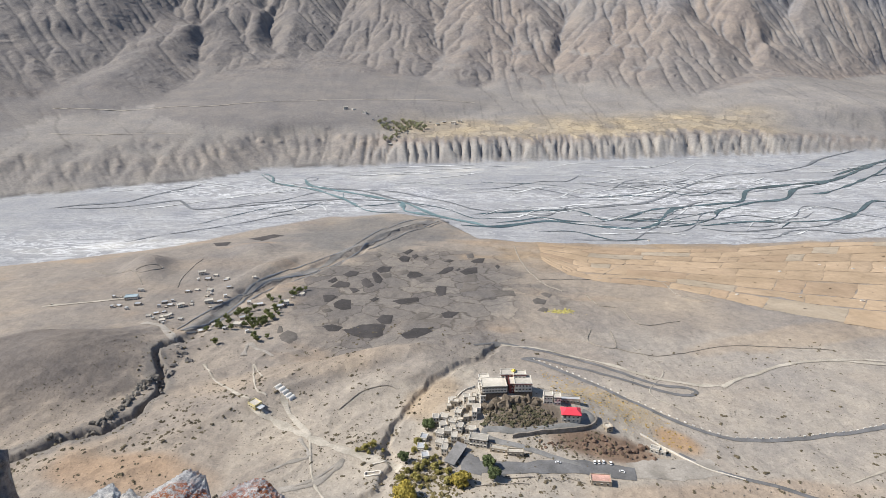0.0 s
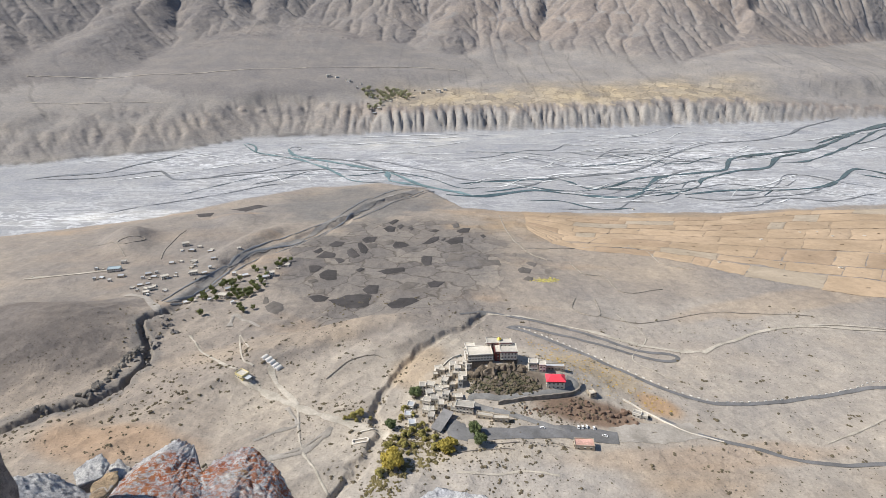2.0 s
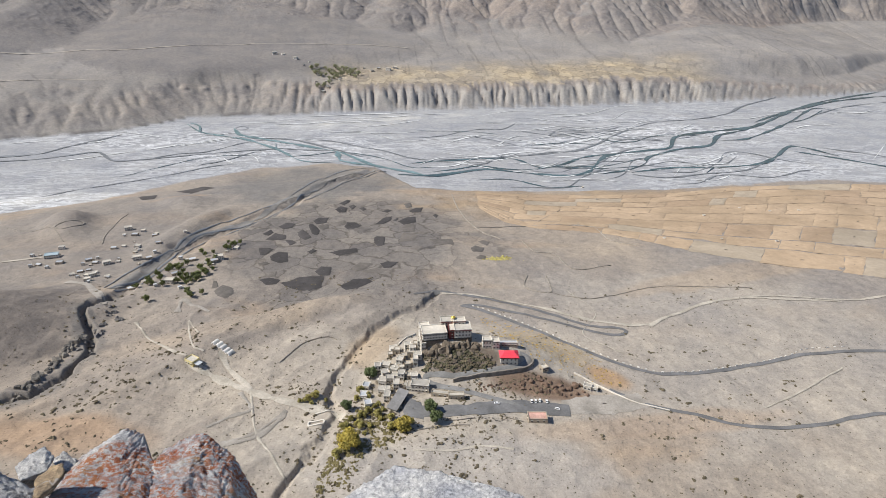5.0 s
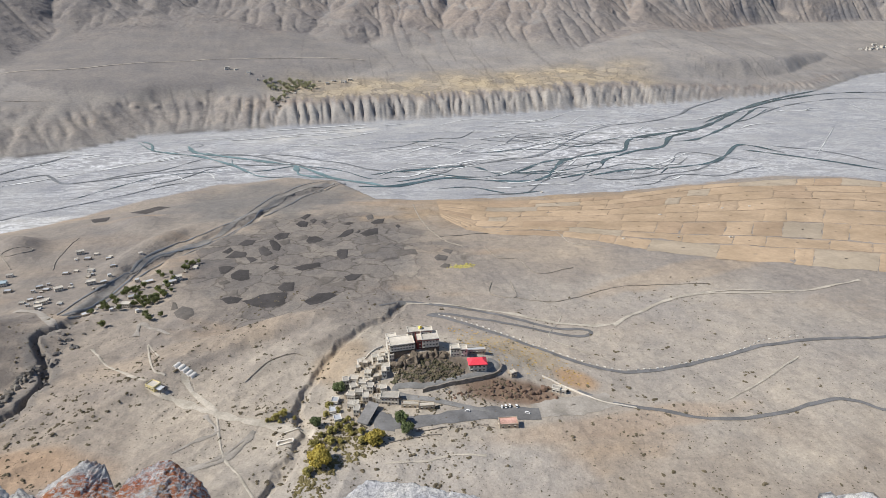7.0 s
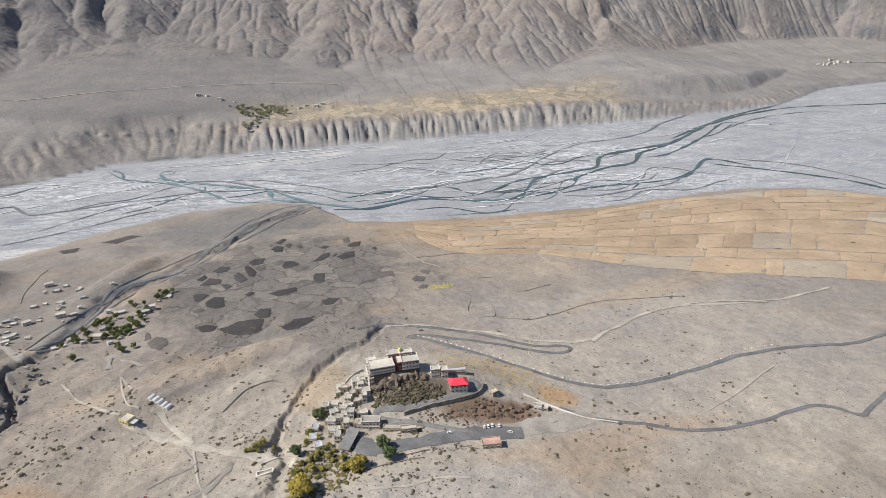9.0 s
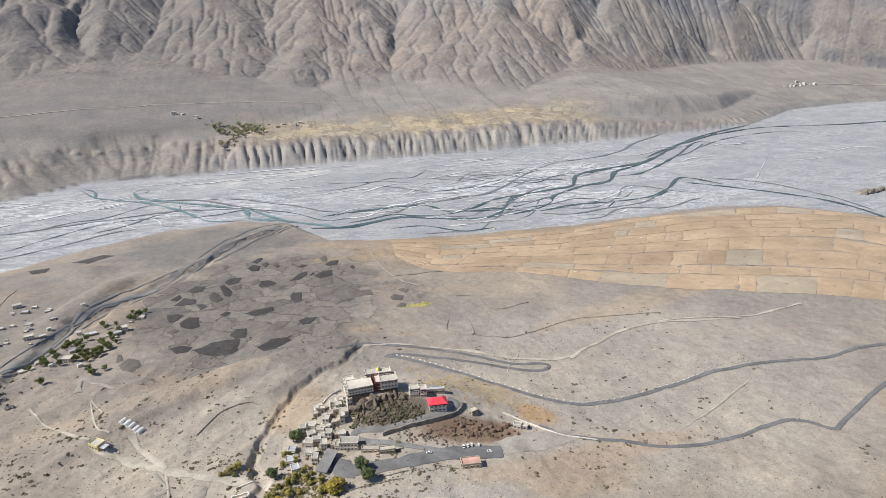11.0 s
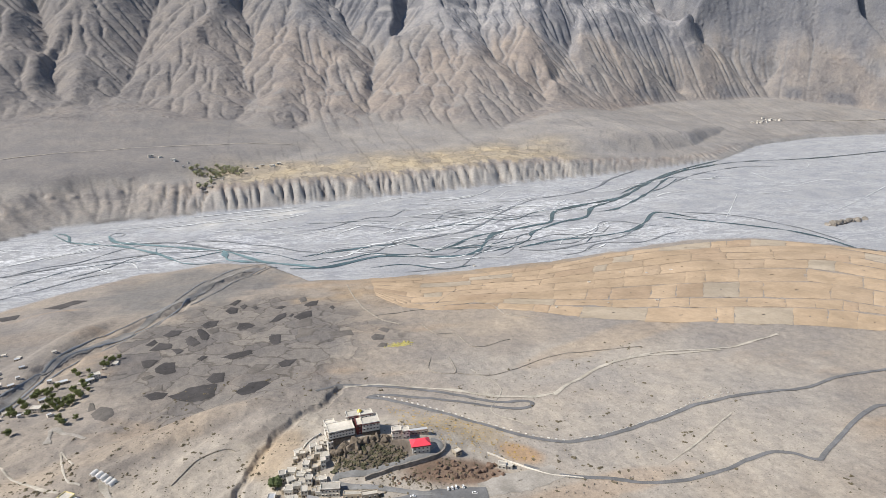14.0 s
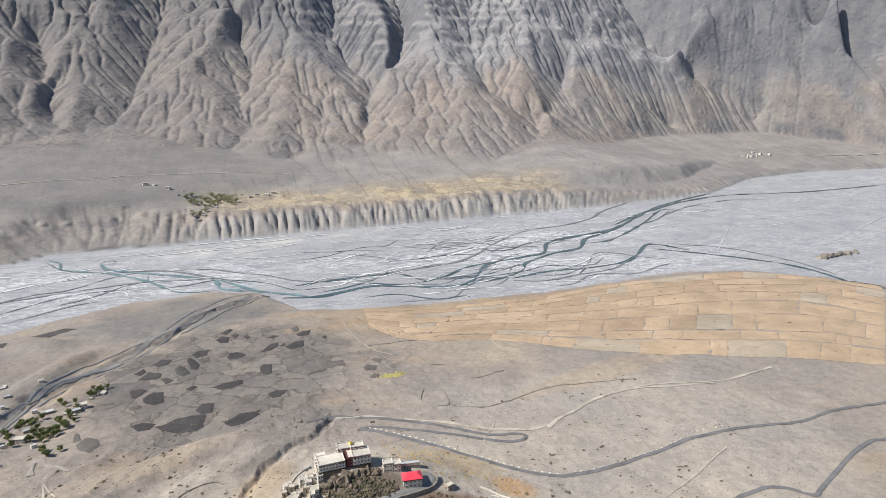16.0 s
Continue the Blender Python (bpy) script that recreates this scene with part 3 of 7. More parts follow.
def part(name, bm, material, parent, label=""):
    mesh = bpy.data.meshes.new(name)
    bm.to_mesh(mesh)
    bm.free()
    mesh.materials.append(material)
    ob = new(name, mesh)
    ob.parent = parent
    return tagged(ob, label)


def empty(name, x, y, z, turn=0.0):
    ob = new(name)
    ob.empty_display_size = 0.5
    ob.matrix_basis = pose(x, y, z, 0, 0, turn)
    return ob


def add_box(bm, x0, y0, z0, x1, y1, z1, bevel=0.0):
    made = bmesh.ops.create_cube(bm, size=1.0)["verts"]
    for v in made:
        v.co = Vector((x0 + (v.co.x + 0.5) * (x1 - x0), y0 + (v.co.y + 0.5) * (y1 - y0), z0 + (v.co.z + 0.5) * (z1 - z0)))
    if bevel:
        edges = list({e for v in made for e in v.link_edges})
        bmesh.ops.bevel(bm, geom=edges, offset=bevel, segments=1, affect="EDGES")
    return made


def box_mesh(*size, bevel=0.0):
    bm = bmesh.new()
    add_box(bm, *size, bevel=bevel)
    return bm


GRID_A, GRID_R, GRID_Z = [], [], []
ground = ground_sheet()


def ground_z(x, y):
    """Height of the ground sheet's own facets."""
    x, y = np.atleast_1d(np.asarray(x, float)), np.atleast_1d(np.asarray(y, float))
    a, r = np.degrees(np.arctan2(x, y)), np.hypot(x, y)
    A, D, Z = GRID_A[0], GRID_R[0], GRID_Z[0]
    i = np.clip(np.searchsorted(A, a) - 1, 0, len(A) - 2)
    j = np.clip(np.searchsorted(D, r) - 1, 0, len(D) - 2)
    u, v = (a - A[i]) / (A[i + 1] - A[i]), (r - D[j]) / (D[j + 1] - D[j])
    return (Z[j, i] * (1 - u) + Z[j, i + 1] * u) * (1 - v) + (Z[j + 1, i] * (1 - u) + Z[j + 1, i + 1] * u) * v


def gz(x, y):
    return float(ground_z(x, y)[0])


def smooth_line(points, gap):
    """Points along a Catmull-Rom curve, about gap metres apart."""
    p = [np.array(q[:2], float) for q in points]
    p = [2 * p[0] - p[1]] + p + [2 * p[-1] - p[-2]]
    out = []
    for a, b, c, d in zip(p, p[1:], p[2:], p[3:]):
        n = max(2, int(np.linalg.norm(c - b) / gap))
        for k in range(n):
            t = k / n
            out.append(0.5 * (2 * b + (c - a) * t + (2 * a - 5 * b + 4 * c - d) * t * t + (3 * b - a - 3 * c + d) * t ** 3))
    out.append(p[-2])
    return np.array(out)


def ribbon(name, points, width, material, lift=0.15, ragged=0.0, taper=False, gap=None, seed=0):
    """A strip that lies on the ground along a line."""
    far = max(math.hypot(*p[:2]) for p in points)
    line = smooth_line(points, gap or max(2.0, far * 0.006))
    way = np.gradient(line, axis=0)
    way /= np.maximum(np.linalg.norm(way, axis=1), 1e-6)[:, None]
    across = np.stack([-way[:, 1], way[:, 0]], 1)
    s = np.arange(len(line)) * 1.0
    half = width / 2 * (1 + ragged * (2 * value_noise(s * 0.35, s * 0 + seed, 3) - 1))
    if taper:
        half = half * np.clip(np.minimum(s, s[::-1]) / 4.0 + 0.15, 0, 1)
    rows = []
    for k in (-1.0, -0.5, 0.0, 0.5, 1.0):
        wob = ragged * width * 0.35 * (value_noise(s * 0.6 + 7 * k, s * 0 + seed, 5) - 0.5)
        q = line + across * (half * k + wob)[:, None]
        z = ground_z(q[:, 0], q[:, 1]) + lift + 0.0006 * np.hypot(q[:, 0], q[:, 1])
        if abs(k) == 1.0:
            z = z - lift * 0.7
        rows.append(np.column_stack([q, z]))
    P = np.array(rows)
    mesh = grid_mesh(name, P[::-1, :, 0], P[::-1, :, 1], P[::-1, :, 2])
    mesh.materials.append(material)
    return new(name, mesh)


def patch(name, corners, material, lift=0.2, cells=7, rounding=0.0, seed=0):
    """A field that follows the ground inside four or more corners."""
    c = np.array(corners, float)
    if rounding:
        line = smooth_line(list(corners) + [corners[0]], 3.0)[:-1]
    else:
        line = np.concatenate([np.linspace(a, b, cells)[:-1] for a, b in zip(c, np.roll(c, -1, 0))])
    rng = np.random.default_rng(seed)
    size = np.linalg.norm(c.max(0) - c.min(0))
    line = line + rng.normal(0, size * 0.008, line.shape)
    mid = c.mean(0)
    rings = [mid + (line - mid) * k for k in (1.0, 0.8, 0.55, 0.3, 0.05)]
    P = []
    for k, q in enumerate(rings):
        z = ground_z(q[:, 0], q[:, 1]) + (lift + 0.0006 * np.hypot(q[:, 0], q[:, 1])) * (0.3 if k == 0 else 1.0)
        P.append(np.column_stack([q, z]))
    P = np.array(P)
    area = 0.5 * np.sum(c[:, 0] * np.roll(c[:, 1], -1) - np.roll(c[:, 0], -1) * c[:, 1])
    if area < 0:
        P = P[:, ::-1]
    mesh = grid_mesh(name, P[:, :, 0], P[:, :, 1], P[:, :, 2], closed=True)
    mesh.materials.append(material)
    return new(name, mesh)


def plain(name, colour, rough=0.85, scale=1.0, contrast=0.18, per_object=0.0, metal=0.0, bump=0.15):
    """A weathered surface: grain and stains over one colour; per_object lets repeats differ in brightness."""
    mat, nodes, links = node_material(name, rough)
    bsdf = nodes["Principled BSDF"]
    bsdf.inputs["Metallic"].default_value = metal
    place = nodes.new("ShaderNodeTexCoord").outputs["Object"]
    lo, hi = 1 - contrast, 1 + contrast
    fine = ramp_node(nodes, links, noise_node(nodes, links, 2.2 * scale, 6, place, 0.7).outputs["Fac"], [(0.3, (lo, lo, lo)), (0.7, (hi, hi, hi))])
    broad = ramp_node(nodes, links, noise_node(nodes, links, 0.25 * scale, 3, place).outputs["Fac"], [(0.35, (lo, lo, lo * 0.98)), (0.65, (hi, hi, hi))])
    c = mix_node(nodes, links, colour, fine.outputs["Color"], 1.0, "MULTIPLY")
    c = mix_node(nodes, links, c, broad.outputs["Color"], 1.0, "MULTIPLY")
    if per_object:
        info = nodes.new("ShaderNodeObjectInfo")
        each = ramp_node(nodes, links, info.outputs["Random"], [(0.0, (1 - per_object,) * 3), (0.5, (1.0, 0.99, 0.97)), (1.0, (1 + per_object, 1 + per_object * 0.9, 1 + per_object * 0.7))])
        c = mix_node(nodes, links, c, each.outputs["Color"], 1.0, "MULTIPLY")
    links.new(c, bsdf.inputs["Base Color"])
    if bump:
        b = nodes.new("ShaderNodeBump")
        b.inputs["Strength"].default_value, b.inputs["Distance"].default_value = bump, 0.1 / scale
        links.new(noise_node(nodes, links, 4.0 * scale, 5, place).outputs["Fac"], b.inputs["Height"])
        links.new(b.outputs["Normal"], bsdf.inputs["Normal"])
    return mat


asphalt = plain("worn_asphalt", (0.165, 0.163, 0.162), 0.9, 0.3)
track_dirt = plain("pale_dirt", (0.43, 0.388, 0.322), 0.95, 0.3)
gravel_bed = plain("stream_gravel", (0.245, 0.23, 0.21), 0.95, 0.1, 0.2)
lane_dirt = plain("grey_dirt", (0.33, 0.30, 0.26), 0.95, 0.3)
water = plain("slate_water", (0.075, 0.115, 0.125), 0.25, 0.06, 0.25, bump=0.02)
pale_water = plain("shallow_water", (0.17, 0.25, 0.26), 0.3, 0.06, 0.25, bump=0.02)
wet_sand = plain("wet_sand", (0.19, 0.20, 0.21), 0.7, 0.06, 0.2)
salt = plain("salt_crust", (0.62, 0.63, 0.62), 0.9, 0.05, 0.2)
dark_soil = plain("ploughed_dark_soil", (0.066, 0.061, 0.06), 0.95, 0.12, 0.18, 0.22)
grey_soil = plain("fallow_grey_soil", (0.15, 0.135, 0.122), 0.95, 0.12, 0.18, 0.15)
stubble = plain("barley_stubble", (0.415, 0.312, 0.212), 0.95, 0.06, 0.12, 0.06)
brown_field = plain("bare_brown_field", (0.375, 0.278, 0.19), 0.95, 0.06, 0.12, 0.08)
pale_field = plain("pale_stubble", (0.385, 0.322, 0.245), 0.95, 0.06, 0.12, 0.05)
whitewash = plain("limewash", (0.66, 0.62, 0.55), 0.9, 0.4, 0.14, 0.12)
mud_wall = plain("mud_plaster", (0.44, 0.38, 0.30), 0.95, 0.4, 0.16, 0.2)
roof_mud = plain("trodden_mud_roof", (0.47, 0.44, 0.39), 0.95, 0.3, 0.16, 0.25)
roof_tin = plain("tin_roof", (0.55, 0.57, 0.60), 0.45, 0.3, 0.1, 0.25, 0.3)
roof_blue = plain("blue_tin_roof", (0.36, 0.44, 0.47), 0.5, 0.3, 0.1)
roof_red = plain("red_painted_roof", (0.80, 0.07, 0.10), 0.5, 0.3, 0.08)
maroon = plain("maroon_wall", (0.16, 0.045, 0.04), 0.9, 0.5)
timber = plain("dark_timber", (0.075, 0.055, 0.045), 0.85, 1.0)
yellow_paint = plain("yellow_paint", (0.62, 0.53, 0.27), 0.7, 0.5)
gilt = plain("gilded_metal", (0.85, 0.60, 0.10), 0.35, 1.0, 0.1, metal=0.7)
stone_wall = plain("dry_stone", (0.25, 0.225, 0.195), 0.95, 0.8, 0.25, 0.1, bump=0.5)
crag_stone = plain("brown_crag", (0.165, 0.135, 0.105), 0.95, 0.25, 0.3, 0.1, bump=0.6)
dark_pane = plain("window_pane", (0.03, 0.032, 0.036), 0.2, 1.0, 0.1, bump=0.0)
car_white = plain("white_car_paint", (0.80, 0.80, 0.79), 0.3, 1.0, 0.03, bump=0.0)
rubber = plain("tyre_rubber", (0.03, 0.03, 0.03), 0.8, 1.0)
bark = plain("tree_bark", (0.16, 0.12, 0.085), 0.95, 2.0)
leaf_green = plain("green_leaves", (0.165, 0.185, 0.07), 0.8, 0.5, 0.3, 0.12)
leaf_dark = plain("dark_green_leaves", (0.12, 0.15, 0.065), 0.8, 0.5, 0.3, 0.12)
leaf_gold = plain("autumn_yellow_leaves", (0.42, 0.34, 0.075), 0.8, 0.5, 0.3, 0.15)
leaf_olive = plain("olive_leaves", (0.36, 0.32, 0.11), 0.8, 0.5, 0.3, 0.15)
scrub_brown = plain("dry_scrub", (0.115, 0.097, 0.065), 0.9, 0.5, 0.3, 0.2)
leaf_pale = plain("pale_green_leaves", (0.33, 0.33, 0.19), 0.8, 0.5, 0.3, 0.15)
scrub_olive = plain("olive_scrub", (0.16, 0.135, 0.062), 0.9, 0.5, 0.3, 0.2)
scrub_green = plain("dull_green_scrub", (0.068, 0.066, 0.040), 0.9, 0.5, 0.3, 0.2)
scrub_gold = plain("golden_scrub", (0.36, 0.25, 0.07), 0.9, 0.5, 0.3, 0.2)
parapet_white = plain("painted_kerb_stone", (0.72, 0.70, 0.66), 0.9, 0.5, 0.12, 0.2)
red_stain = plain("faded_red_roof_paint", (0.54, 0.33, 0.27), 0.9, 0.4, 0.2)


# ---- houses ----
def house_kind(name, w, d, h, walls, roof, windows=3, storeys=1, loads=True):
    """A flat-roofed village house: walls, roof slab with a raised rim, door and windows."""
    e = empty(name, 0, 0, 0)
    bm = bmesh.new()
    low = add_box(bm, -w / 2, -d / 2, -2.5, w / 2, d / 2, h)
    for v in low:
        if v.co.z > 0:
            v.co.x *= 0.97
            v.co.y *= 0.97
    part("wall", bm, walls, e)
    bm = bmesh.new()
    add_box(bm, -w / 2 - 0.15, -d / 2 - 0.15, h, w / 2 + 0.15, d / 2 + 0.15, h + 0.22)
    part("roof", bm, roof, e)
    bm = bmesh.new()
    t = 0.35
    for b in ((-w / 2 - 0.1, -d / 2 - 0.1, w / 2 + 0.1, -d / 2 + t), (-w / 2 - 0.1, d / 2 - t, w / 2 + 0.1, d / 2 + 0.1), (-w / 2 - 0.1, -d / 2 + t, -w / 2 + t, d / 2 - t), (w / 2 - t, -d / 2 + t, w / 2 + 0.1, d / 2 - t)):
        add_box(bm, b[0], b[1], h + 0.22, b[2], b[3], h + 0.62)
    part("parapet", bm, walls if loads else roof, e)
    part("door", box_mesh(-0.5, -d / 2 - 0.06, 0, 0.5, -d / 2 + 0.2, 2.0), timber, e)
    for s in range(storeys):
        for k in range(windows):
            x = (k + 0.5) / windows * w - w / 2
            if s == 0 and abs(x) < 1.1:
                continue
            z = 1.0 + s * 2.8
            win = part("window", box_mesh(x - 0.6, -d / 2 - 0.10, z, x + 0.6, -d / 2 + 0.2, z + 1.2), timber, e)
            part("pane", box_mesh(x - 0.45, -d / 2 - 0.13, z + 0.12, x + 0.45, -d / 2 - 0.02, z + 1.08), dark_pane, win)
        z = 1.0 + s * 2.8
        win = part("window", box_mesh(w / 2 - 0.2, -0.6, z, w / 2 + 0.10, 0.6, z + 1.2), timber, e)
        part("pane", box_mesh(w / 2 + 0.02, -0.45, z + 0.12, w / 2 + 0.13, 0.45, z + 1.08), dark_pane, win)
    return e


# ---- plants ----
def leaf_cloud(name, radius, tall, leaves, size, material, seed, blobs=9, base=0.0):
    """A crown of many small leaf sprays round several uneven clumps."""
    rng = np.random.default_rng(seed)
    cen = rng.normal(0, 1, (blobs, 3))
    cen /= np.linalg.norm(cen, axis=1)[:, None]
    cen *= rng.uniform(0.35, 0.75, (blobs, 1))
    cen = cen * (radius, radius, tall / 2) + (0, 0, base + tall / 2)
    rad = rng.uniform(0.28, 0.5, blobs) * radius
    which = rng.integers(0, blobs, leaves)
    way = rng.normal(0, 1, (leaves, 3))
    way /= np.linalg.norm(way, axis=1)[:, None]
    p = cen[which] + way * (rad[which] * rng.uniform(0.55, 1.08, leaves))[:, None] * (1, 1, min(1.2, tall / (2 * radius)))
    p[:, 2] = np.maximum(p[:, 2], base * 0.6 + size * 0.3)
    a = rng.normal(0, 1, (leaves, 3)); a /= np.linalg.norm(a, axis=1)[:, None]
    b = np.cross(a, way); b /= np.maximum(np.linalg.norm(b, axis=1), 1e-6)[:, None]
    s = (size * rng.uniform(0.6, 1.4, leaves))[:, None]
    quad = np.stack([p - a * s * 0.5, p + b * s * 0.45, p + a * s * 0.5 + way * s * 0.25, p - b * s * 0.45], 1)
    mesh = bpy.data.meshes.new(name)
    mesh.from_pydata(quad.reshape(-1, 3).tolist(), [], np.arange(leaves * 4).reshape(-1, 4).tolist())
    mesh.materials.append(material)
    return mesh


def tree_kind(name, radius, tall, trunk, material, seed, leaves=900):
    e = empty(name, 0, 0, 0)
    bm = bmesh.new()
    rng = random.Random(seed)
    bmesh.ops.create_cone(bm, cap_ends=True, segments=8, radius1=0.05 * tall, radius2=0.022 * tall, depth=trunk + tall * 0.4, matrix=Matrix.Translation((0, 0, (trunk + tall * 0.4) / 2 - 0.3)))
    part("trunk", bm, bark, e)
    for k in range(5):
        bm = bmesh.new()
        turn, lean, long = k * 72 + rng.uniform(-20, 20), rng.uniform(30, 55), radius * rng.uniform(0.7, 0.95)
        bmesh.ops.create_cone(bm, cap_ends=True, segments=6, radius1=0.022 * tall, radius2=0.008 * tall, depth=long, matrix=pose(0, 0, trunk * rng.uniform(0.7, 1.1), 0, 0, turn) @ pose(0, 0, 0, 0, lean, 0) @ Matrix.Translation((0, 0, long / 2)))
        part("limb", bm, bark, e)
    crown = new("crown", leaf_cloud("crown", radius, tall, leaves, max(0.45, radius * 0.17), material, seed, 11, trunk * 0.7))
    crown.parent = e
    return e


def scatter_stuff(name, places, sizes, material, seed, label, tuft=5):
    """Low scrub over a stretch of ground: uneven tufts, too many to count."""
    rng = np.random.default_rng(seed)
    verts, faces = [], []
    ring = np.linspace(0, 2 * math.pi, 7)[:-1]
    base = np.concatenate([np.column_stack([np.cos(ring) * 0.8, np.sin(ring) * 0.8, ring * 0]), np.column_stack([np.cos(ring + 0.5), np.sin(ring + 0.5), ring * 0 + 0.45]), [(0, 0, 0.95)]])
    tris = [f for k in range(6) for f in ((k, (k + 1) % 6, 6 + k), ((k + 1) % 6, 6 + (k + 1) % 6, 6 + k), (6 + k, 6 + (k + 1) % 6, 12))]
    z = ground_z(places[:, 0], places[:, 1])
    for (x, y), h, s in zip(places, z, sizes):
        for k in range(tuft):
            r = s * rng.uniform(0.3, 0.6)
            o = rng.normal(0, s * 0.4, 2)
            q = base * r * rng.uniform(0.65, 1.35, (13, 3))
            n = len(verts)
            verts.extend((q + (x + o[0], y + o[1], h - 0.15)).tolist())
            faces.extend([(n + a, n + b, n + c) for a, b, c in tris])
    mesh = bpy.data.meshes.new(name)
    mesh.from_pydata(verts, [], faces)
    mesh.materials.append(material)
    return tagged(new(name, mesh), label, "shrubs", kind="stuff")

# ---- river ----
tagged(ribbon("river_channel", [(39, 1259), (122, 1249), (233, 1285), (300, 1261), (394, 1236), (453, 1254), (498, 1314), (527, 1357), (569, 1387), (658, 1412), (723, 1431), (761, 1494), (802, 1541), (925, 1584), (1070, 1633), (1280, 1800), (1435, 1893), (1571, 1968)], 10.8, water, 0.12, 0.8, True, seed=0), "braided channel of slate-green water in gravel", "water", kind="structure")
tagged(ribbon("river_channel", [(70, 1331), (146, 1346), (298, 1361), (358, 1293), (414, 1310), (482, 1362), (553, 1387)], 6.0, water, 0.12, 0.8, True, seed=1), "braided channel of slate-green water in gravel", "water", kind="structure")
tagged(ribbon("river_channel", [(489, 1245), (565, 1274), (614, 1313), (643, 1361), (752, 1423), (839, 1450), (909, 1536), (984, 1578), (1080, 1633)], 8.4, water, 0.12, 0.8, True, seed=2), "braided channel of slate-green water in gravel", "water", kind="structure")
tagged(ribbon("river_channel", [(557, 1253), (670, 1278), (759, 1278), (884, 1298), (966, 1358), (1057, 1435), (1126, 1351)], 7.2, water, 0.12, 0.8, True, seed=3), "braided channel of slate-green water in gravel", "water", kind="structure")
tagged(ribbon("river_channel", [(139, 1354), (325, 1377), (494, 1427), (628, 1553), (708, 1625), (808, 1688), (934, 1715), (1065, 1779), (1153, 1864), (1259, 1938), (1361, 2000)], 6.0, wet_sand, 0.12, 0.8, True, seed=4), "braided channel of slate-green water in gravel", "water", kind="structure")
tagged(ribbon("river_channel", [(886, 1492), (971, 1507), (1107, 1601), (1220, 1691), (1390, 1842), (1459, 1813)], 7.2, water, 0.12, 0.8, True, seed=5), "braided channel of slate-green water in gravel", "water", kind="structure")
tagged(ribbon("river_channel", [(1194, 1666), (1283, 1714), (1407, 1821)], 6.0, water, 0.12, 0.8, True, seed=6), "braided channel of slate-green water in gravel", "water", kind="structure")
tagged(ribbon("river_channel", [(551, 1238), (620, 1214), (715, 1234), (821, 1254), (906, 1310)], 4.8, wet_sand, 0.12, 0.8, True, seed=7), "braided channel of slate-green water in gravel", "water", kind="structure")
tagged(ribbon("river_channel", [(726, 1241), (763, 1278)], 7.2, water, 0.12, 0.8, True, seed=8), "braided channel of slate-green water in gravel", "water", kind="structure")
tagged(ribbon("river_channel", [(-514, 1691), (-458, 1607), (-390, 1566), (-326, 1530), (-241, 1447), (-186, 1370), (-139, 1346), (-81, 1352)], 7.2, pale_water, 0.12, 0.8, True, seed=9), "braided channel of slate-green water in gravel", "water", kind="structure")
tagged(ribbon("river_channel", [(-380, 1639), (-351, 1574), (-304, 1545), (-216, 1495), (-92, 1418), (-14, 1321), (68, 1271), (97, 1250)], 9.6, pale_water, 0.12, 0.8, True, seed=10), "braided channel of slate-green water in gravel", "water", kind="structure")
tagged(ribbon("river_channel", [(-253, 1501), (-241, 1447), (-205, 1408)], 4.8, pale_water, 0.12, 0.8, True, seed=11), "braided channel of slate-green water in gravel", "water", kind="structure")
tagged(ribbon("river_channel", [(-100, 1432), (-94, 1382), (-81, 1352), (-14, 1316)], 10.8, pale_water, 0.12, 0.8, True, seed=12), "braided channel of slate-green water in gravel", "water", kind="structure")
tagged(ribbon("river_channel", [(-507, 1698), (-479, 1673), (-454, 1597)], 10.8, pale_water, 0.12, 0.8, True, seed=13), "braided channel of slate-green water in gravel", "water", kind="structure")
tagged(ribbon("river_channel", [(-378, 1629), (-367, 1658), (-342, 1641), (-359, 1616)], 4.8, wet_sand, 0.12, 0.8, True, seed=14), "braided channel of slate-green water in gravel", "water", kind="structure")
tagged(ribbon("river_channel", [(-923, 1372), (-869, 1403), (-770, 1425), (-734, 1478), (-680, 1537), (-642, 1586)], 7.2, wet_sand, 0.12, 0.8, True, seed=15), "braided channel of slate-green water in gravel", "water", kind="structure")
tagged(ribbon("river_channel", [(-881, 1372), (-753, 1388), (-656, 1436), (-629, 1423), (-601, 1387), (-566, 1370), (-465, 1397), (-339, 1433), (-242, 1452)], 4.8, wet_sand, 0.12, 0.8, True, seed=16), "braided channel of slate-green water in gravel", "water", kind="structure")
tagged(ribbon("river_channel", [(-312, 1545), (-220, 1530), (-134, 1467), (-37, 1381)], 6.0, wet_sand, 0.12, 0.8, True, seed=17), "braided channel of slate-green water in gravel", "water", kind="structure")
tagged(ribbon("river_channel", [(1089, 1673), (1268, 1798), (1422, 1888), (1664, 1990), (1876, 2033), (2232, 2013), (2762, 2070)], 8.4, water, 0.12, 0.8, True, seed=18), "braided channel of slate-green water in gravel", "water", kind="structure")
tagged(ribbon("river_channel", [(1268, 1798), (1493, 1942), (1819, 2094)], 7.2, water, 0.12, 0.8, True, seed=19), "braided channel of slate-green water in gravel", "water", kind="structure")
tagged(ribbon("river_channel", [(1320, 1748), (1537, 1873), (1792, 1939), (1934, 1903)], 4.8, wet_sand, 0.12, 0.8, True, seed=20), "braided channel of slate-green water in gravel", "water", kind="structure")
tagged(ribbon("river_channel", [(1030, 1395), (1142, 1306), (1277, 1158), (1289, 984), (1186, 847)], 7.2, water, 0.12, 0.8, True, seed=21), "braided channel of slate-green water in gravel", "water", kind="structure")
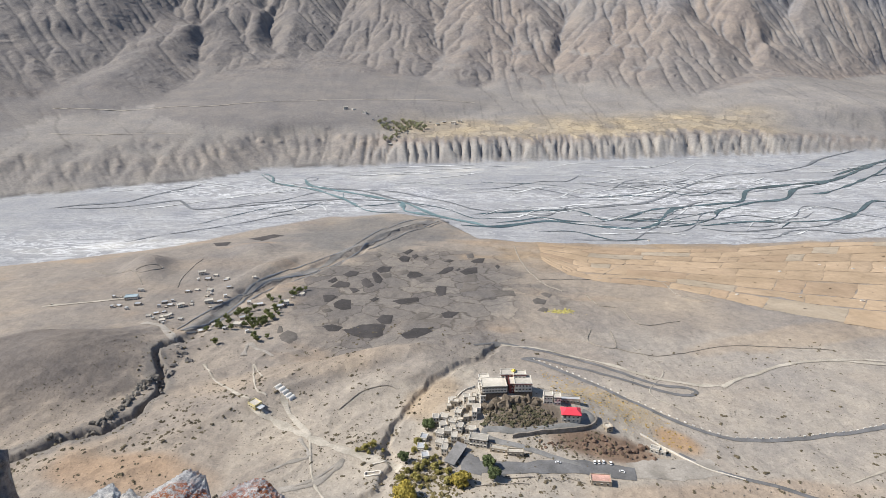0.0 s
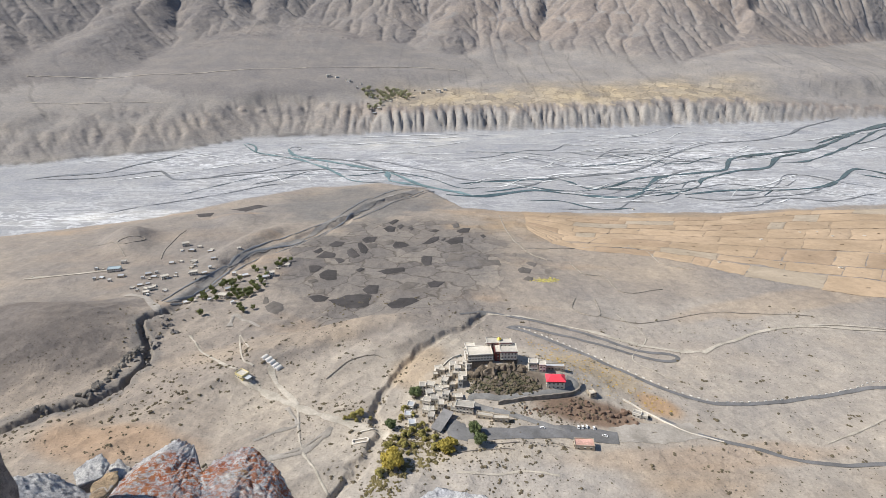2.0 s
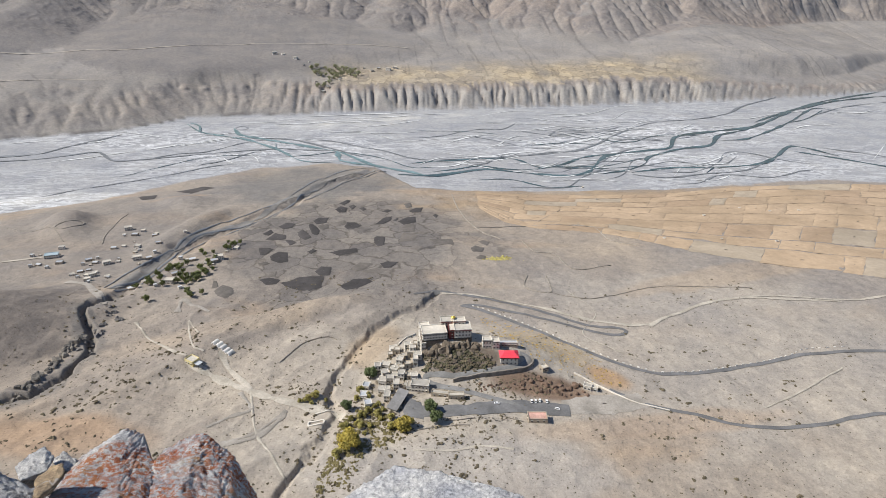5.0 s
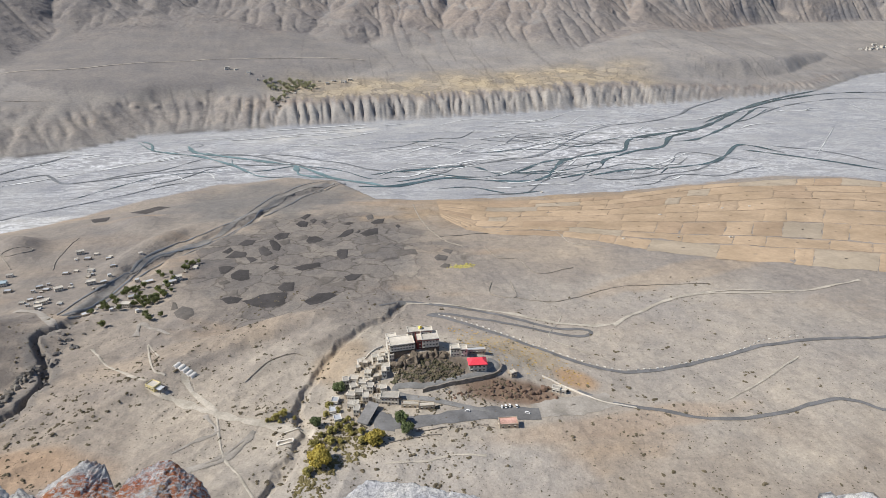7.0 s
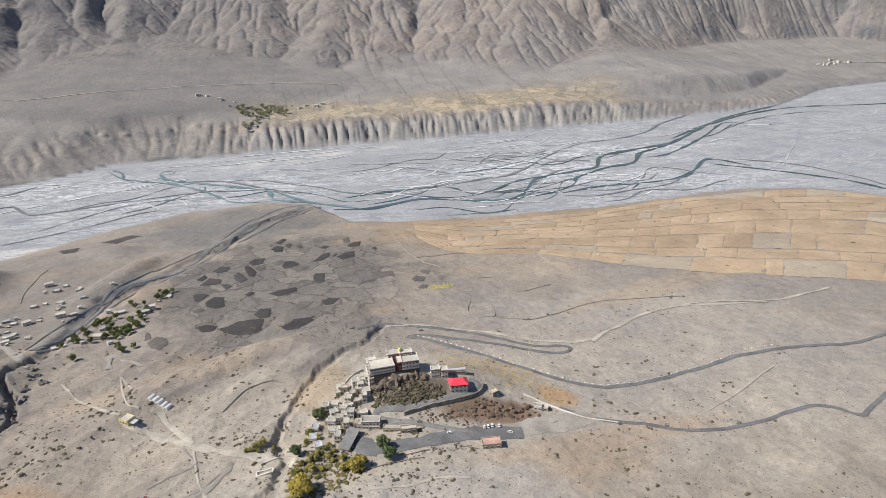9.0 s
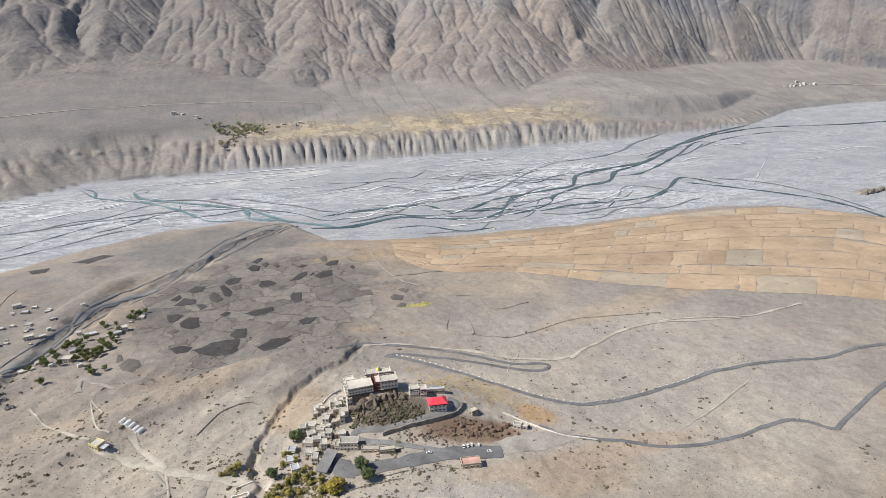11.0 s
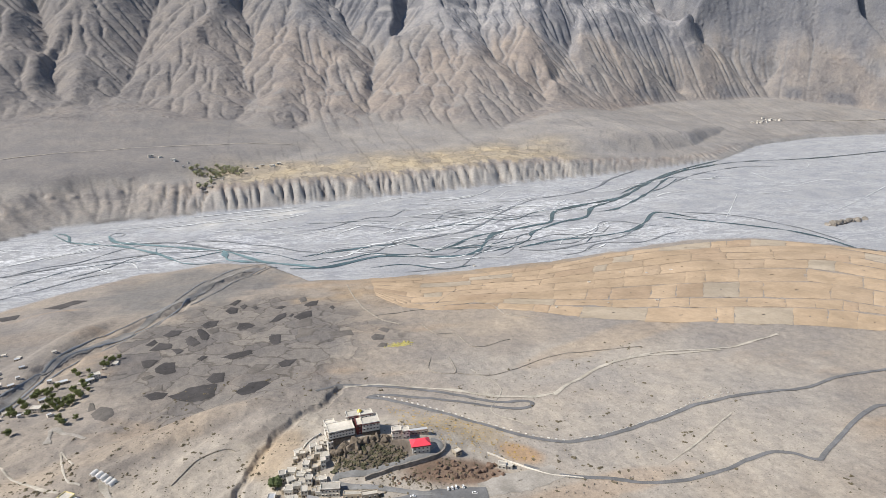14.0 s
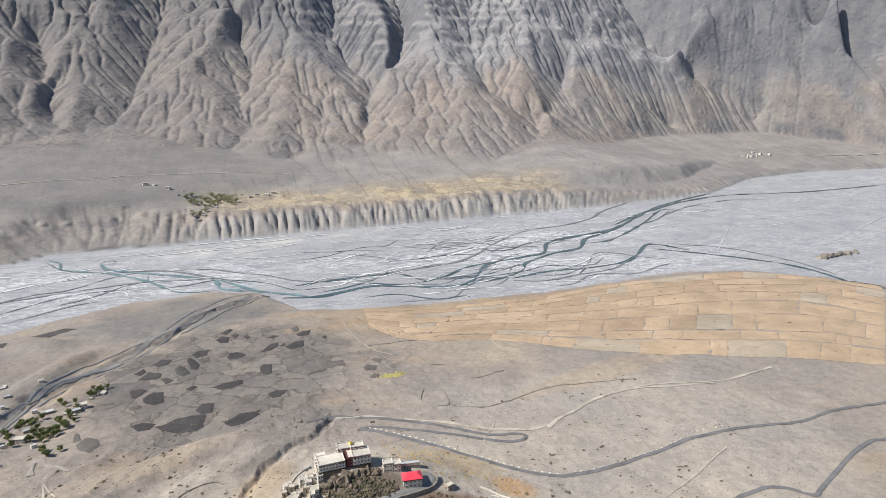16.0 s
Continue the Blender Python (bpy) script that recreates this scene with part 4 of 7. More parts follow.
tagged(ribbon("river_channel", [(1122, 1421), (1244, 1337), (1310, 1190), (1321, 1068)], 4.8, wet_sand, 0.12, 0.8, True, seed=22), "braided channel of slate-green water in gravel", "water", kind="structure")
def braid(v, x0, long, seed, wander):
    """A line along the flow, at the share v of the way between the banks."""
    x = np.linspace(x0, x0 + long, max(4, int(long / 45)))
    u = v + wander * fbm(x, x * 0 + seed * 41, 260, 3, seed) * 2
    near, far = np.interp(x, NEAR_X, NEAR_Y), np.interp(x, FAR_X, FAR_Y)
    y = near + 14 + np.clip(u, 0.02, 0.97) * (far - near - 24)
    keep = (np.hypot(x, y) < 3600)
    return [(float(a), float(b)) for a, b in zip(x[keep], y[keep])]


rng = random.Random(91)
for k in range(30):
    line = braid(rng.choice((0.12, 0.2, 0.3, 0.4, 0.5, 0.62)) + rng.uniform(-0.05, 0.05), rng.uniform(50, 750) if k % 5 else rng.uniform(-700, -200), rng.uniform(180, 420), 400 + k, 0.11)
    tagged(ribbon("river_channel", line, rng.uniform(2.0, 4.5), (water, wet_sand, wet_sand)[k % 3], 0.12, 0.8, True, seed=400 + k), "thin braided side channel in the gravel bed", "water", kind="structure")
for k in range(54):
    line = braid(rng.uniform(0.08, 0.9), rng.uniform(60, 750), rng.uniform(150, 330), 500 + k, 0.12) if k % 3 else braid(rng.uniform(0.5, 0.85), rng.uniform(700, 2200) if k % 2 else rng.uniform(-800, 0), rng.uniform(150, 330), 500 + k, 0.06)
    if len(line) > 3:
        tagged(ribbon("gravel_streak", line, rng.uniform(2.0, 4.5), salt, 0.10, 0.9, True, seed=500 + k), "white dried-out braid of the river bed", "gravel", kind="structure")
tagged(ribbon("stream_bed", [(-297, 616), (-282, 675), (-272, 752), (-249, 809), (-200, 882), (-166, 1001), (-135, 1075), (-81, 1214), (-11, 1284)], 9, gravel_bed, 0.15, 0.5), "grey gravel bed of the side stream", "gravel", kind="structure")
tagged(ribbon("side_stream", [(-297, 616), (-276, 669), (-264, 753), (-249, 809), (-194, 874), (-152, 981), (-134, 1075), (-71, 1167), (2, 1283)], 2.4, wet_sand, 0.45, 0.6, seed=60), "thin dark thread of the side stream", "water", kind="structure")
tagged(ribbon("side_stream", [(-305, 620), (-291, 691), (-272, 754), (-257, 810), (-210, 911), (-166, 1004), (-148, 1092), (-89, 1250), (-11, 1297)], 2.4, wet_sand, 0.45, 0.6, seed=61), "thin dark thread of the side stream", "water", kind="structure")
tagged(ribbon("side_stream", [(-290, 609), (-270, 667), (-257, 748), (-239, 794), (-187, 875), (-143, 970), (-120, 1020), (-62, 1157), (12, 1280)], 2.4, wet_sand, 0.45, 0.6, seed=62), "thin dark thread of the side stream", "water", kind="structure")
tagged(ribbon("gravel_streak", [(-362, 1401), (-330, 1352), (-279, 1311)], 2.2, salt, 0.12, 0.9, True, seed=40), "white dried-out braid of the river bed", "gravel", kind="structure")
tagged(ribbon("gravel_streak", [(-306, 1421), (-280, 1383), (-264, 1348), (-226, 1342)], 2.2, salt, 0.12, 0.9, True, seed=41), "white dried-out braid of the river bed", "gravel", kind="structure")
tagged(ribbon("gravel_streak", [(269, 1687), (385, 1670), (522, 1668), (664, 1706), (774, 1820), (896, 1779), (1100, 1842)], 1.8, salt, 0.12, 0.9, True, seed=42), "white dried-out braid of the river bed", "gravel", kind="structure")
tagged(ribbon("gravel_streak", [(351, 1464), (414, 1524), (470, 1544), (532, 1524), (625, 1593)], 2.2, salt, 0.12, 0.9, True, seed=43), "white dried-out braid of the river bed", "gravel", kind="structure")
tagged(ribbon("gravel_streak", [(178, 1686), (361, 1686), (463, 1651)], 1.8, salt, 0.12, 0.9, True, seed=44), "white dried-out braid of the river bed", "gravel", kind="structure")
tagged(ribbon("gravel_streak", [(355, 1447), (424, 1495), (467, 1500)], 1.8, salt, 0.12, 0.9, True, seed=45), "white dried-out braid of the river bed", "gravel", kind="structure")
tagged(ribbon("gravel_streak", [(1447, 1568), (1296, 1420), (1191, 1320)], 1.4, salt, 0.12, 0.9, True, seed=46), "white dried-out braid of the river bed", "gravel", kind="structure")
tagged(ribbon("gravel_streak", [(1749, 1883), (1712, 1629), (1902, 1644), (2029, 1497)], 2.2, salt, 0.12, 0.9, True, seed=47), "white dried-out braid of the river bed", "gravel", kind="structure")
tagged(ribbon("gravel_streak", [(1474, 1272), (1718, 1376), (2118, 1567)], 1.4, salt, 0.12, 0.9, True, seed=48), "white dried-out braid of the river bed", "gravel", kind="structure")
tagged(ribbon("gravel_streak", [(1498, 1735), (1518, 1548), (1677, 1548)], 2.2, salt, 0.12, 0.9, True, seed=49), "white dried-out braid of the river bed", "gravel", kind="structure")
tagged(ribbon("gravel_streak", [(-203, 1761), (-83, 1780), (94, 1800)], 5.4, salt, 0.12, 0.9, True, seed=50), "white dried-out braid of the river bed", "gravel", kind="structure")
tagged(ribbon("gravel_streak", [(-151, 1688), (-17, 1705), (89, 1717)], 4.5, salt, 0.12, 0.9, True, seed=51), "white dried-out braid of the river bed", "gravel", kind="structure")
tagged(ribbon("gravel_streak", [(-77, 1636), (28, 1670), (121, 1718)], 4.0, salt, 0.12, 0.9, True, seed=52), "white dried-out braid of the river bed", "gravel", kind="structure")
tagged(ribbon("gravel_streak", [(-91, 1740), (30, 1752), (125, 1781), (221, 1792)], 3.6, salt, 0.12, 0.9, True, seed=53), "white dried-out braid of the river bed", "gravel", kind="structure")
tagged(ribbon("gravel_streak", [(-885, 1506), (-819, 1528), (-692, 1546)], 2.2, salt, 0.12, 0.9, True, seed=54), "white dried-out braid of the river bed", "gravel", kind="structure")
tagged(ribbon("gravel_streak", [(-670, 1616), (-593, 1586), (-515, 1545)], 1.8, salt, 0.12, 0.9, True, seed=55), "white dried-out braid of the river bed", "gravel", kind="structure")

# ---- fields ----
tagged(patch("ploughed_field", [(-150.4, 840.7), (-141.3, 863.2), (-126.4, 855.4), (-128.5, 830.6), (-139.8, 824.9)], dark_soil, 0.2, seed=0), "dark freshly ploughed field plot on the fan", "field", "dark field plots", "structure")
tagged(patch("ploughed_field", [(-157.7, 776.9), (-149.1, 807), (-131.8, 796.2), (-131.1, 778), (-145.4, 771.7)], dark_soil, 0.2, seed=1), "dark freshly ploughed field plot on the fan", "field", "dark field plots", "structure")
tagged(patch("ploughed_field", [(-118.4, 805.4), (-113.1, 821.4), (-104, 803.8), (-96, 780.5), (-103.5, 771.6), (-112.7, 783.7)], dark_soil, 0.2, seed=2), "dark freshly ploughed field plot on the fan", "field", "dark field plots", "structure")
tagged(patch("ploughed_field", [(-107.8, 845.8), (-101.6, 857), (-87.4, 813), (-88, 790.1), (-96.3, 795.1)], dark_soil, 0.2, seed=3), "dark freshly ploughed field plot on the fan", "field", "dark field plots", "structure")
tagged(patch("ploughed_field", [(-103, 871.7), (-95.3, 888.9), (-80.1, 888.7), (-82.2, 861.5), (-96.2, 853.4)], dark_soil, 0.2, seed=4), "dark freshly ploughed field plot on the fan", "field", "dark field plots", "structure")
tagged(patch("ploughed_field", [(-130.7, 774.5), (-121.1, 774.6), (-113.9, 762.6), (-121.6, 750.5)], dark_soil, 0.2, seed=5), "dark freshly ploughed field plot on the fan", "field", "dark field plots", "structure")
tagged(patch("ploughed_field", [(-160.2, 739.2), (-149.9, 742.4), (-139.7, 735.6), (-146.7, 713.3), (-152.9, 712.3)], dark_soil, 0.2, seed=6), "dark freshly ploughed field plot on the fan", "field", "dark field plots", "structure")
tagged(patch("ploughed_field", [(-140.6, 708), (-132.9, 727.1), (-119.8, 723.5), (-116, 690.5), (-126.8, 686.7), (-137.3, 694.4)], dark_soil, 0.2, seed=7), "dark freshly ploughed field plot on the fan", "field", "dark field plots", "structure")
tagged(patch("ploughed_field", [(-140.6, 630.2), (-130.4, 636.2), (-116.1, 631.4), (-119.5, 618.4), (-130.5, 617.8)], dark_soil, 0.2, seed=8), "dark freshly ploughed field plot on the fan", "field", "dark field plots", "structure")
tagged(patch("ploughed_field", [(-115.4, 621.8), (-94.9, 636.8), (-67.4, 637.8), (-67.8, 605.8), (-79.7, 599.5), (-104.4, 610.9)], dark_soil, 0.2, seed=9), "dark freshly ploughed field plot on the fan", "field", "dark field plots", "structure")
tagged(patch("ploughed_field", [(-79.7, 653.2), (-73.5, 670), (-60.8, 667.3), (-61.1, 640.6), (-72.4, 639.6)], dark_soil, 0.2, seed=10), "dark freshly ploughed field plot on the fan", "field", "dark field plots", "structure")
tagged(patch("ploughed_field", [(-48.3, 608.5), (-34.2, 624.8), (-18.1, 623.3), (-11.3, 613.6), (-28.3, 593.1), (-40.6, 593)], dark_soil, 0.2, seed=11), "dark freshly ploughed field plot on the fan", "field", "dark field plots", "structure")
tagged(patch("ploughed_field", [(-68.8, 717.9), (-55, 727.6), (-32.5, 732), (-30.8, 714.9), (-53.6, 705.8)], dark_soil, 0.2, seed=12), "dark freshly ploughed field plot on the fan", "field", "dark field plots", "structure")
tagged(patch("ploughed_field", [(-54.5, 840.9), (-50.7, 864), (-40, 861.7), (-28.8, 839.9), (-40.2, 816), (-49.4, 821.2)], dark_soil, 0.2, seed=13), "dark freshly ploughed field plot on the fan", "field", "dark field plots", "structure")
tagged(patch("ploughed_field", [(-10.7, 772.9), (-7.7, 784.6), (4.8, 778.8), (3.7, 742.8), (-5.6, 739.7), (-10.2, 757.2)], dark_soil, 0.2, seed=14), "dark freshly ploughed field plot on the fan", "field", "dark field plots", "structure")
tagged(patch("ploughed_field", [(-74.6, 936.8), (-66.9, 959.4), (-54.7, 946.1), (-55.5, 917.6), (-66.6, 916.1)], dark_soil, 0.2, seed=15), "dark freshly ploughed field plot on the fan", "field", "dark field plots", "structure")
tagged(patch("ploughed_field", [(-70.4, 977.6), (-57.3, 1000.4), (-51.3, 996.1), (-59.9, 959.4)], dark_soil, 0.2, seed=16), "dark freshly ploughed field plot on the fan", "field", "dark field plots", "structure")
tagged(patch("ploughed_field", [(-52.8, 955.9), (-45.4, 967.5), (-40.2, 952.7), (-47.2, 933.3)], dark_soil, 0.2, seed=17), "dark freshly ploughed field plot on the fan", "field", "dark field plots", "structure")
tagged(patch("ploughed_field", [(-35.2, 940.8), (-28.1, 952.6), (-23.1, 932.5), (-28.7, 920.6)], dark_soil, 0.2, seed=18), "dark freshly ploughed field plot on the fan", "field", "dark field plots", "structure")
tagged(patch("ploughed_field", [(-10.2, 848.3), (4.8, 880.9), (17.1, 889.7), (15.3, 862.9), (2.4, 846.9)], dark_soil, 0.2, seed=19), "dark freshly ploughed field plot on the fan", "field", "dark field plots", "structure")
tagged(patch("ploughed_field", [(25, 858.3), (39.6, 882), (54.2, 885.6), (51.9, 852.3), (33.6, 840)], dark_soil, 0.2, seed=20), "dark freshly ploughed field plot on the fan", "field", "dark field plots", "structure")
tagged(patch("ploughed_field", [(44.6, 915.9), (58.1, 938.6), (69.6, 937.9), (64.2, 911.5), (49.5, 904.8)], dark_soil, 0.2, seed=21), "dark freshly ploughed field plot on the fan", "field", "dark field plots", "structure")
tagged(patch("ploughed_field", [(-2, 673.7), (6.7, 678.7), (20.5, 676.3), (11.5, 657.7), (1.4, 656.4)], dark_soil, 0.2, seed=22), "dark freshly ploughed field plot on the fan", "field", "dark field plots", "structure")
tagged(patch("ploughed_field", [(81.3, 894.5), (87.3, 902.4), (90.5, 888.8), (84.9, 874.8)], dark_soil, 0.2, seed=23), "dark freshly ploughed field plot on the fan", "field", "dark field plots", "structure")
tagged(patch("ploughed_field", [(-166.2, 803.3), (-157.6, 823), (-151.4, 809.1), (-156.9, 794.9)], dark_soil, 0.2, seed=24), "dark freshly ploughed field plot on the fan", "field", "dark field plots", "structure")
tagged(patch("ploughed_field", [(-96.7, 726.1), (-90.3, 735.2), (-83.6, 729.9), (-90.4, 718)], dark_soil, 0.2, seed=25), "dark freshly ploughed field plot on the fan", "field", "dark field plots", "structure")
tagged(patch("ploughed_field", [(1.5, 918), (12, 927.4), (17.7, 918.5), (9.5, 909.7)], dark_soil, 0.2, seed=26), "dark freshly ploughed field plot on the fan", "field", "dark field plots", "structure")
tagged(patch("ploughed_field", [(17.4, 862.5), (25.6, 879.6), (27.1, 871.6), (21.6, 858.6)], dark_soil, 0.2, seed=27), "dark freshly ploughed field plot on the fan", "field", "dark field plots", "structure")
tagged(patch("ploughed_field", [(-446, 1114.2), (-414.2, 1119.6), (-401, 1064.8), (-424.2, 1071.5)], dark_soil, 0.2, seed=28), "dark freshly ploughed field plot on the fan", "field", "dark field plots", "structure")
tagged(patch("ploughed_field", [(-390.5, 1151), (-344.9, 1181.4), (-317.9, 1151.7), (-347.8, 1102.5)], dark_soil, 0.2, seed=29), "dark freshly ploughed field plot on the fan", "field", "dark field plots", "structure")
tagged(patch("fallow_field", [(-94.3, 842.7), (-79.6, 854.9), (-75.7, 831.9), (-84.2, 813)], grey_soil, 0.2, seed=30), "grey fallow field plot on the fan", "field", "fallow field plots", "structure")
tagged(patch("fallow_field", [(25.6, 823.3), (38, 845), (51.6, 840.3), (47.6, 804.2), (32.4, 806.8)], grey_soil, 0.2, seed=31), "grey fallow field plot on the fan", "field", "fallow field plots", "structure")
tagged(patch("fallow_field", [(22.8, 756.3), (31.4, 802.2), (43.9, 795.5), (51.7, 779.9), (43.9, 757.8)], grey_soil, 0.2, seed=32), "grey fallow field plot on the fan", "field", "fallow field plots", "structure")
tagged(patch("fallow_field", [(50.2, 800.5), (64.9, 809.5), (70.2, 800.1), (59.2, 786)], grey_soil, 0.2, seed=33), "grey fallow field plot on the fan", "field", "fallow field plots", "structure")
tagged(patch("fallow_field", [(34.7, 724.3), (44.7, 738), (54.7, 731.2), (49.2, 720.8)], grey_soil, 0.2, seed=34), "grey fallow field plot on the fan", "field", "fallow field plots", "structure")
tagged(patch("fallow_field", [(-35.9, 665.1), (-27.9, 678.6), (-11.2, 671.8), (-20.4, 653.8), (-31.9, 648.4)], grey_soil, 0.2, seed=35), "grey fallow field plot on the fan", "field", "fallow field plots", "structure")
tagged(patch("fallow_field", [(-183, 602), (-177.8, 618.8), (-164, 606.5), (-159.7, 590.8), (-166, 581.2), (-176.5, 587.4)], grey_soil, 0.2, seed=36), "grey fallow field plot on the fan", "field", "fallow field plots", "structure")
tagged(patch("fallow_field", [(117.3, 725.9), (125.7, 739.3), (137.3, 728.7), (130.7, 711.2), (117.9, 711.5)], grey_soil, 0.2, seed=37), "grey fallow field plot on the fan", "field", "fallow field plots", "structure")
tagged(patch("fallow_field", [(131.4, 751.8), (139.9, 756.9), (147.5, 749.1), (140.4, 736.5)], grey_soil, 0.2, seed=38), "grey fallow field plot on the fan", "field", "fallow field plots", "structure")
tagged(patch("fallow_field", [(118.3, 689.2), (127.2, 700.9), (133.8, 696.4), (129.1, 683.2)], grey_soil, 0.2, seed=39), "grey fallow field plot on the fan", "field", "fallow field plots", "structure")
tagged(patch("fallow_field", [(-50.8, 824.7), (-28.6, 832.6), (-12, 823.7), (-27.8, 802.6)], grey_soil, 0.2, seed=40), "grey fallow field plot on the fan", "field", "fallow field plots", "structure")
tagged(patch("fallow_field", [(-75.7, 858.9), (-55.4, 872.5), (-50.2, 855), (-65.8, 836.7)], grey_soil, 0.2, seed=41), "grey fallow field plot on the fan", "field", "fallow field plots", "structure")
tagged(patch("fallow_field", [(-152.1, 684.5), (-142.9, 691.1), (-136.6, 683.9), (-143.9, 676.9)], grey_soil, 0.2, seed=42), "grey fallow field plot on the fan", "field", "fallow field plots", "structure")
tagged(patch("fallow_field", [(-118.2, 962.8), (-107, 966.9), (-101.1, 952.9), (-109.5, 945.1)], grey_soil, 0.2, seed=43), "grey fallow field plot on the fan", "field", "fallow field plots", "structure")
tagged(patch("fallow_field", [(-188.5, 611.1), (-191.3, 633.1), (-187.1, 631.5), (-181, 612.8)], grey_soil, 0.2, seed=44), "grey fallow field plot on the fan", "field", "fallow field plots", "structure")
tagged(patch("fallow_field", [(-133.9, 638), (-131.3, 657.3), (-123.8, 656.4), (-122.6, 638.2)], grey_soil, 0.2, seed=45), "grey fallow field plot on the fan", "field", "fallow field plots", "structure")
tagged(patch("fallow_field", [(-26.8, 644.6), (-7, 658.8), (8, 650.2), (-3.7, 639.4)], grey_soil, 0.2, seed=46), "grey fallow field plot on the fan", "field", "fallow field plots", "structure")
tagged(patch("fallow_field", [(65.5, 765), (96, 761), (97.5, 740.9), (71.5, 744.7)], grey_soil, 0.2, seed=47), "grey fallow field plot on the fan", "field", "fallow field plots", "structure")
tagged(patch("fallow_field", [(38.2, 959), (50.9, 977.9), (51.5, 943.3), (41.7, 931.3)], grey_soil, 0.2, seed=48), "grey fallow field plot on the fan", "field", "fallow field plots", "structure")
BACK = [(176, 1084), (281, 1066), (401, 1049), (538, 1058), (739, 1128), (942, 1161), (1117, 1136), (1261, 1061), (1217, 870)]
FRONT = [(163, 949), (199, 821), (294, 813), (364, 762), (424, 688), (527, 631), (610, 591), (682, 553), (750, 516)]


def along(line, u):
    k = min(int(u * (len(line) - 1)), len(line) - 2)
    v = u * (len(line) - 1) - k
    return np.array(line[k]) * (1 - v) + np.array(line[k + 1]) * v


def plots(a, b, rows, cols, kinds, seed):
    """Rows of level plots between two lines, with uneven widths and bare balks between them."""
    rng = random.Random(seed)
    cuts = [0.0]
    for k in range(rows):
        cuts.append(cuts[-1] + rng.uniform(0.7, 1.3))
    cuts = [c / cuts[-1] for c in cuts]
    for r in range(rows):
        u = 0.004
        while u < 0.97:
            wide = rng.uniform(0.45, 2.1) / cols
            u2 = min(u + wide, 0.998)
            jog = [rng.uniform(-0.006, 0.006) for k in range(4)]
            v0, v1 = cuts[r] + 0.0025, cuts[r + 1] - 0.0025
            g = 0.0005
            corners = [along(a, p) * (1 - v) + along(b, p) * v for p, v in ((u + g, v0 + max(jog[0], 0)), (u2 - g, v0 + max(jog[1], 0)), (u2 - g, v1 + min(jog[2], 0)), (u + g, v1 + min(jog[3], 0)))]
            material, name, label = kinds[min(int(rng.random() ** 1.5 * len(kinds)), len(kinds) - 1)]
            tagged(patch(name, [tuple(c) for c in corners], material, 0.2, 6, seed=seed + r * 50 + int(u * 900)), label, "field", "harvested field plots", "structure")
            u = u2


plots(BACK, FRONT, 8, 17, [(stubble, "stubble_field", "harvested tan barley stubble plot"), (stubble, "stubble_field", "harvested tan barley stubble plot"), (stubble, "stubble_field", "harvested tan barley stubble plot"), (pale_field, "stubble_field", "pale harvested field plot"), (brown_field, "bare_field", "bare brown harvested field plot")], 5)

# ---- roads and tracks ----
tagged(ribbon("road", [(700.6, 432.2), (643.1, 434.4), (577.5, 438.4), (515.8, 430.6), (441.8, 435.4), (390.5, 434.3), (367.8, 429.8), (320.3, 419.7), (250.2, 411.4), (211.2, 426.3), (179.4, 454.8), (146.7, 492.8), (114.1, 527), (90.8, 547.4), (82.1, 549.7), (91.5, 552.7), (111.3, 545), (153.5, 521), (192.6, 496.1), (215.9, 482.3), (231.4, 481.9), (238.4, 488.5), (232.1, 495.5), (205.3, 500.6), (181.9, 518), (147.6, 546.1), (103.1, 569.8), (61.5, 585.2), (32.8, 575)], 4.6, asphalt, 0.25, 0.1, seed=80), "narrow asphalt road with white kerb stones", "road", kind="structure")
tagged(ribbon("road", [(185.9, 391.3), (211.4, 369.7), (240.3, 357.7), (278.9, 338.8), (327.7, 335.6), (369.4, 341.5), (393.2, 343.8), (409.2, 337), (421, 323.7), (440.9, 332.3), (537.8, 374.2), (566.7, 375.5), (626.6, 369.1)], 4.2, asphalt, 0.25, 0.1, seed=81), "narrow asphalt road below the slope", "road", kind="structure")
tagged(ribbon("track", [(64.2, 581), (103.9, 574.5), (159.6, 546), (209.1, 512.1), (262.6, 500.6), (292.2, 515.3), (356.1, 546.6), (410.5, 554), (456.4, 546.5), (506, 538.2)], 3.5, track_dirt, 0.25, 0.5, seed=82), "pale dirt track across the stony slope", "track", kind="structure")
tagged(ribbon("track", [(-170.3, 452.3), (-148.1, 439.2), (-108.6, 409.9), (-78.3, 392.3), (-41.4, 377.9), (-31.9, 368)], 7.0, track_dirt, 0.25, 0.5, seed=83), "pale dirt track to the yellow house", "track", kind="structure")
tagged(ribbon("track", [(-145.3, 471.1), (-137.6, 452.3), (-109.1, 412.4)], 5.0, track_dirt, 0.25, 0.5, seed=84), "pale dirt track beside the tents", "track", kind="structure")
tagged(ribbon("track", [(-242.5, 537.3), (-220.9, 506), (-190.2, 471.8), (-171.7, 458.4)], 2.2, track_dirt, 0.25, 0.5, seed=85), "pale dirt track over the knoll", "track", kind="structure")
tagged(ribbon("track", [(-108.2, 407.6), (-97.2, 362.1), (-84.5, 336.7), (-65.6, 301.9)], 1.6, track_dirt, 0.25, 0.5, seed=86), "thin footpath on the slope", "track", kind="structure")
tagged(ribbon("track", [(-118.8, 346.9), (-98.2, 356.1), (-84.1, 372), (-76.9, 382.5)], 2.2, lane_dirt, 0.25, 0.5, seed=87), "footpath on the slope", "track", kind="structure")
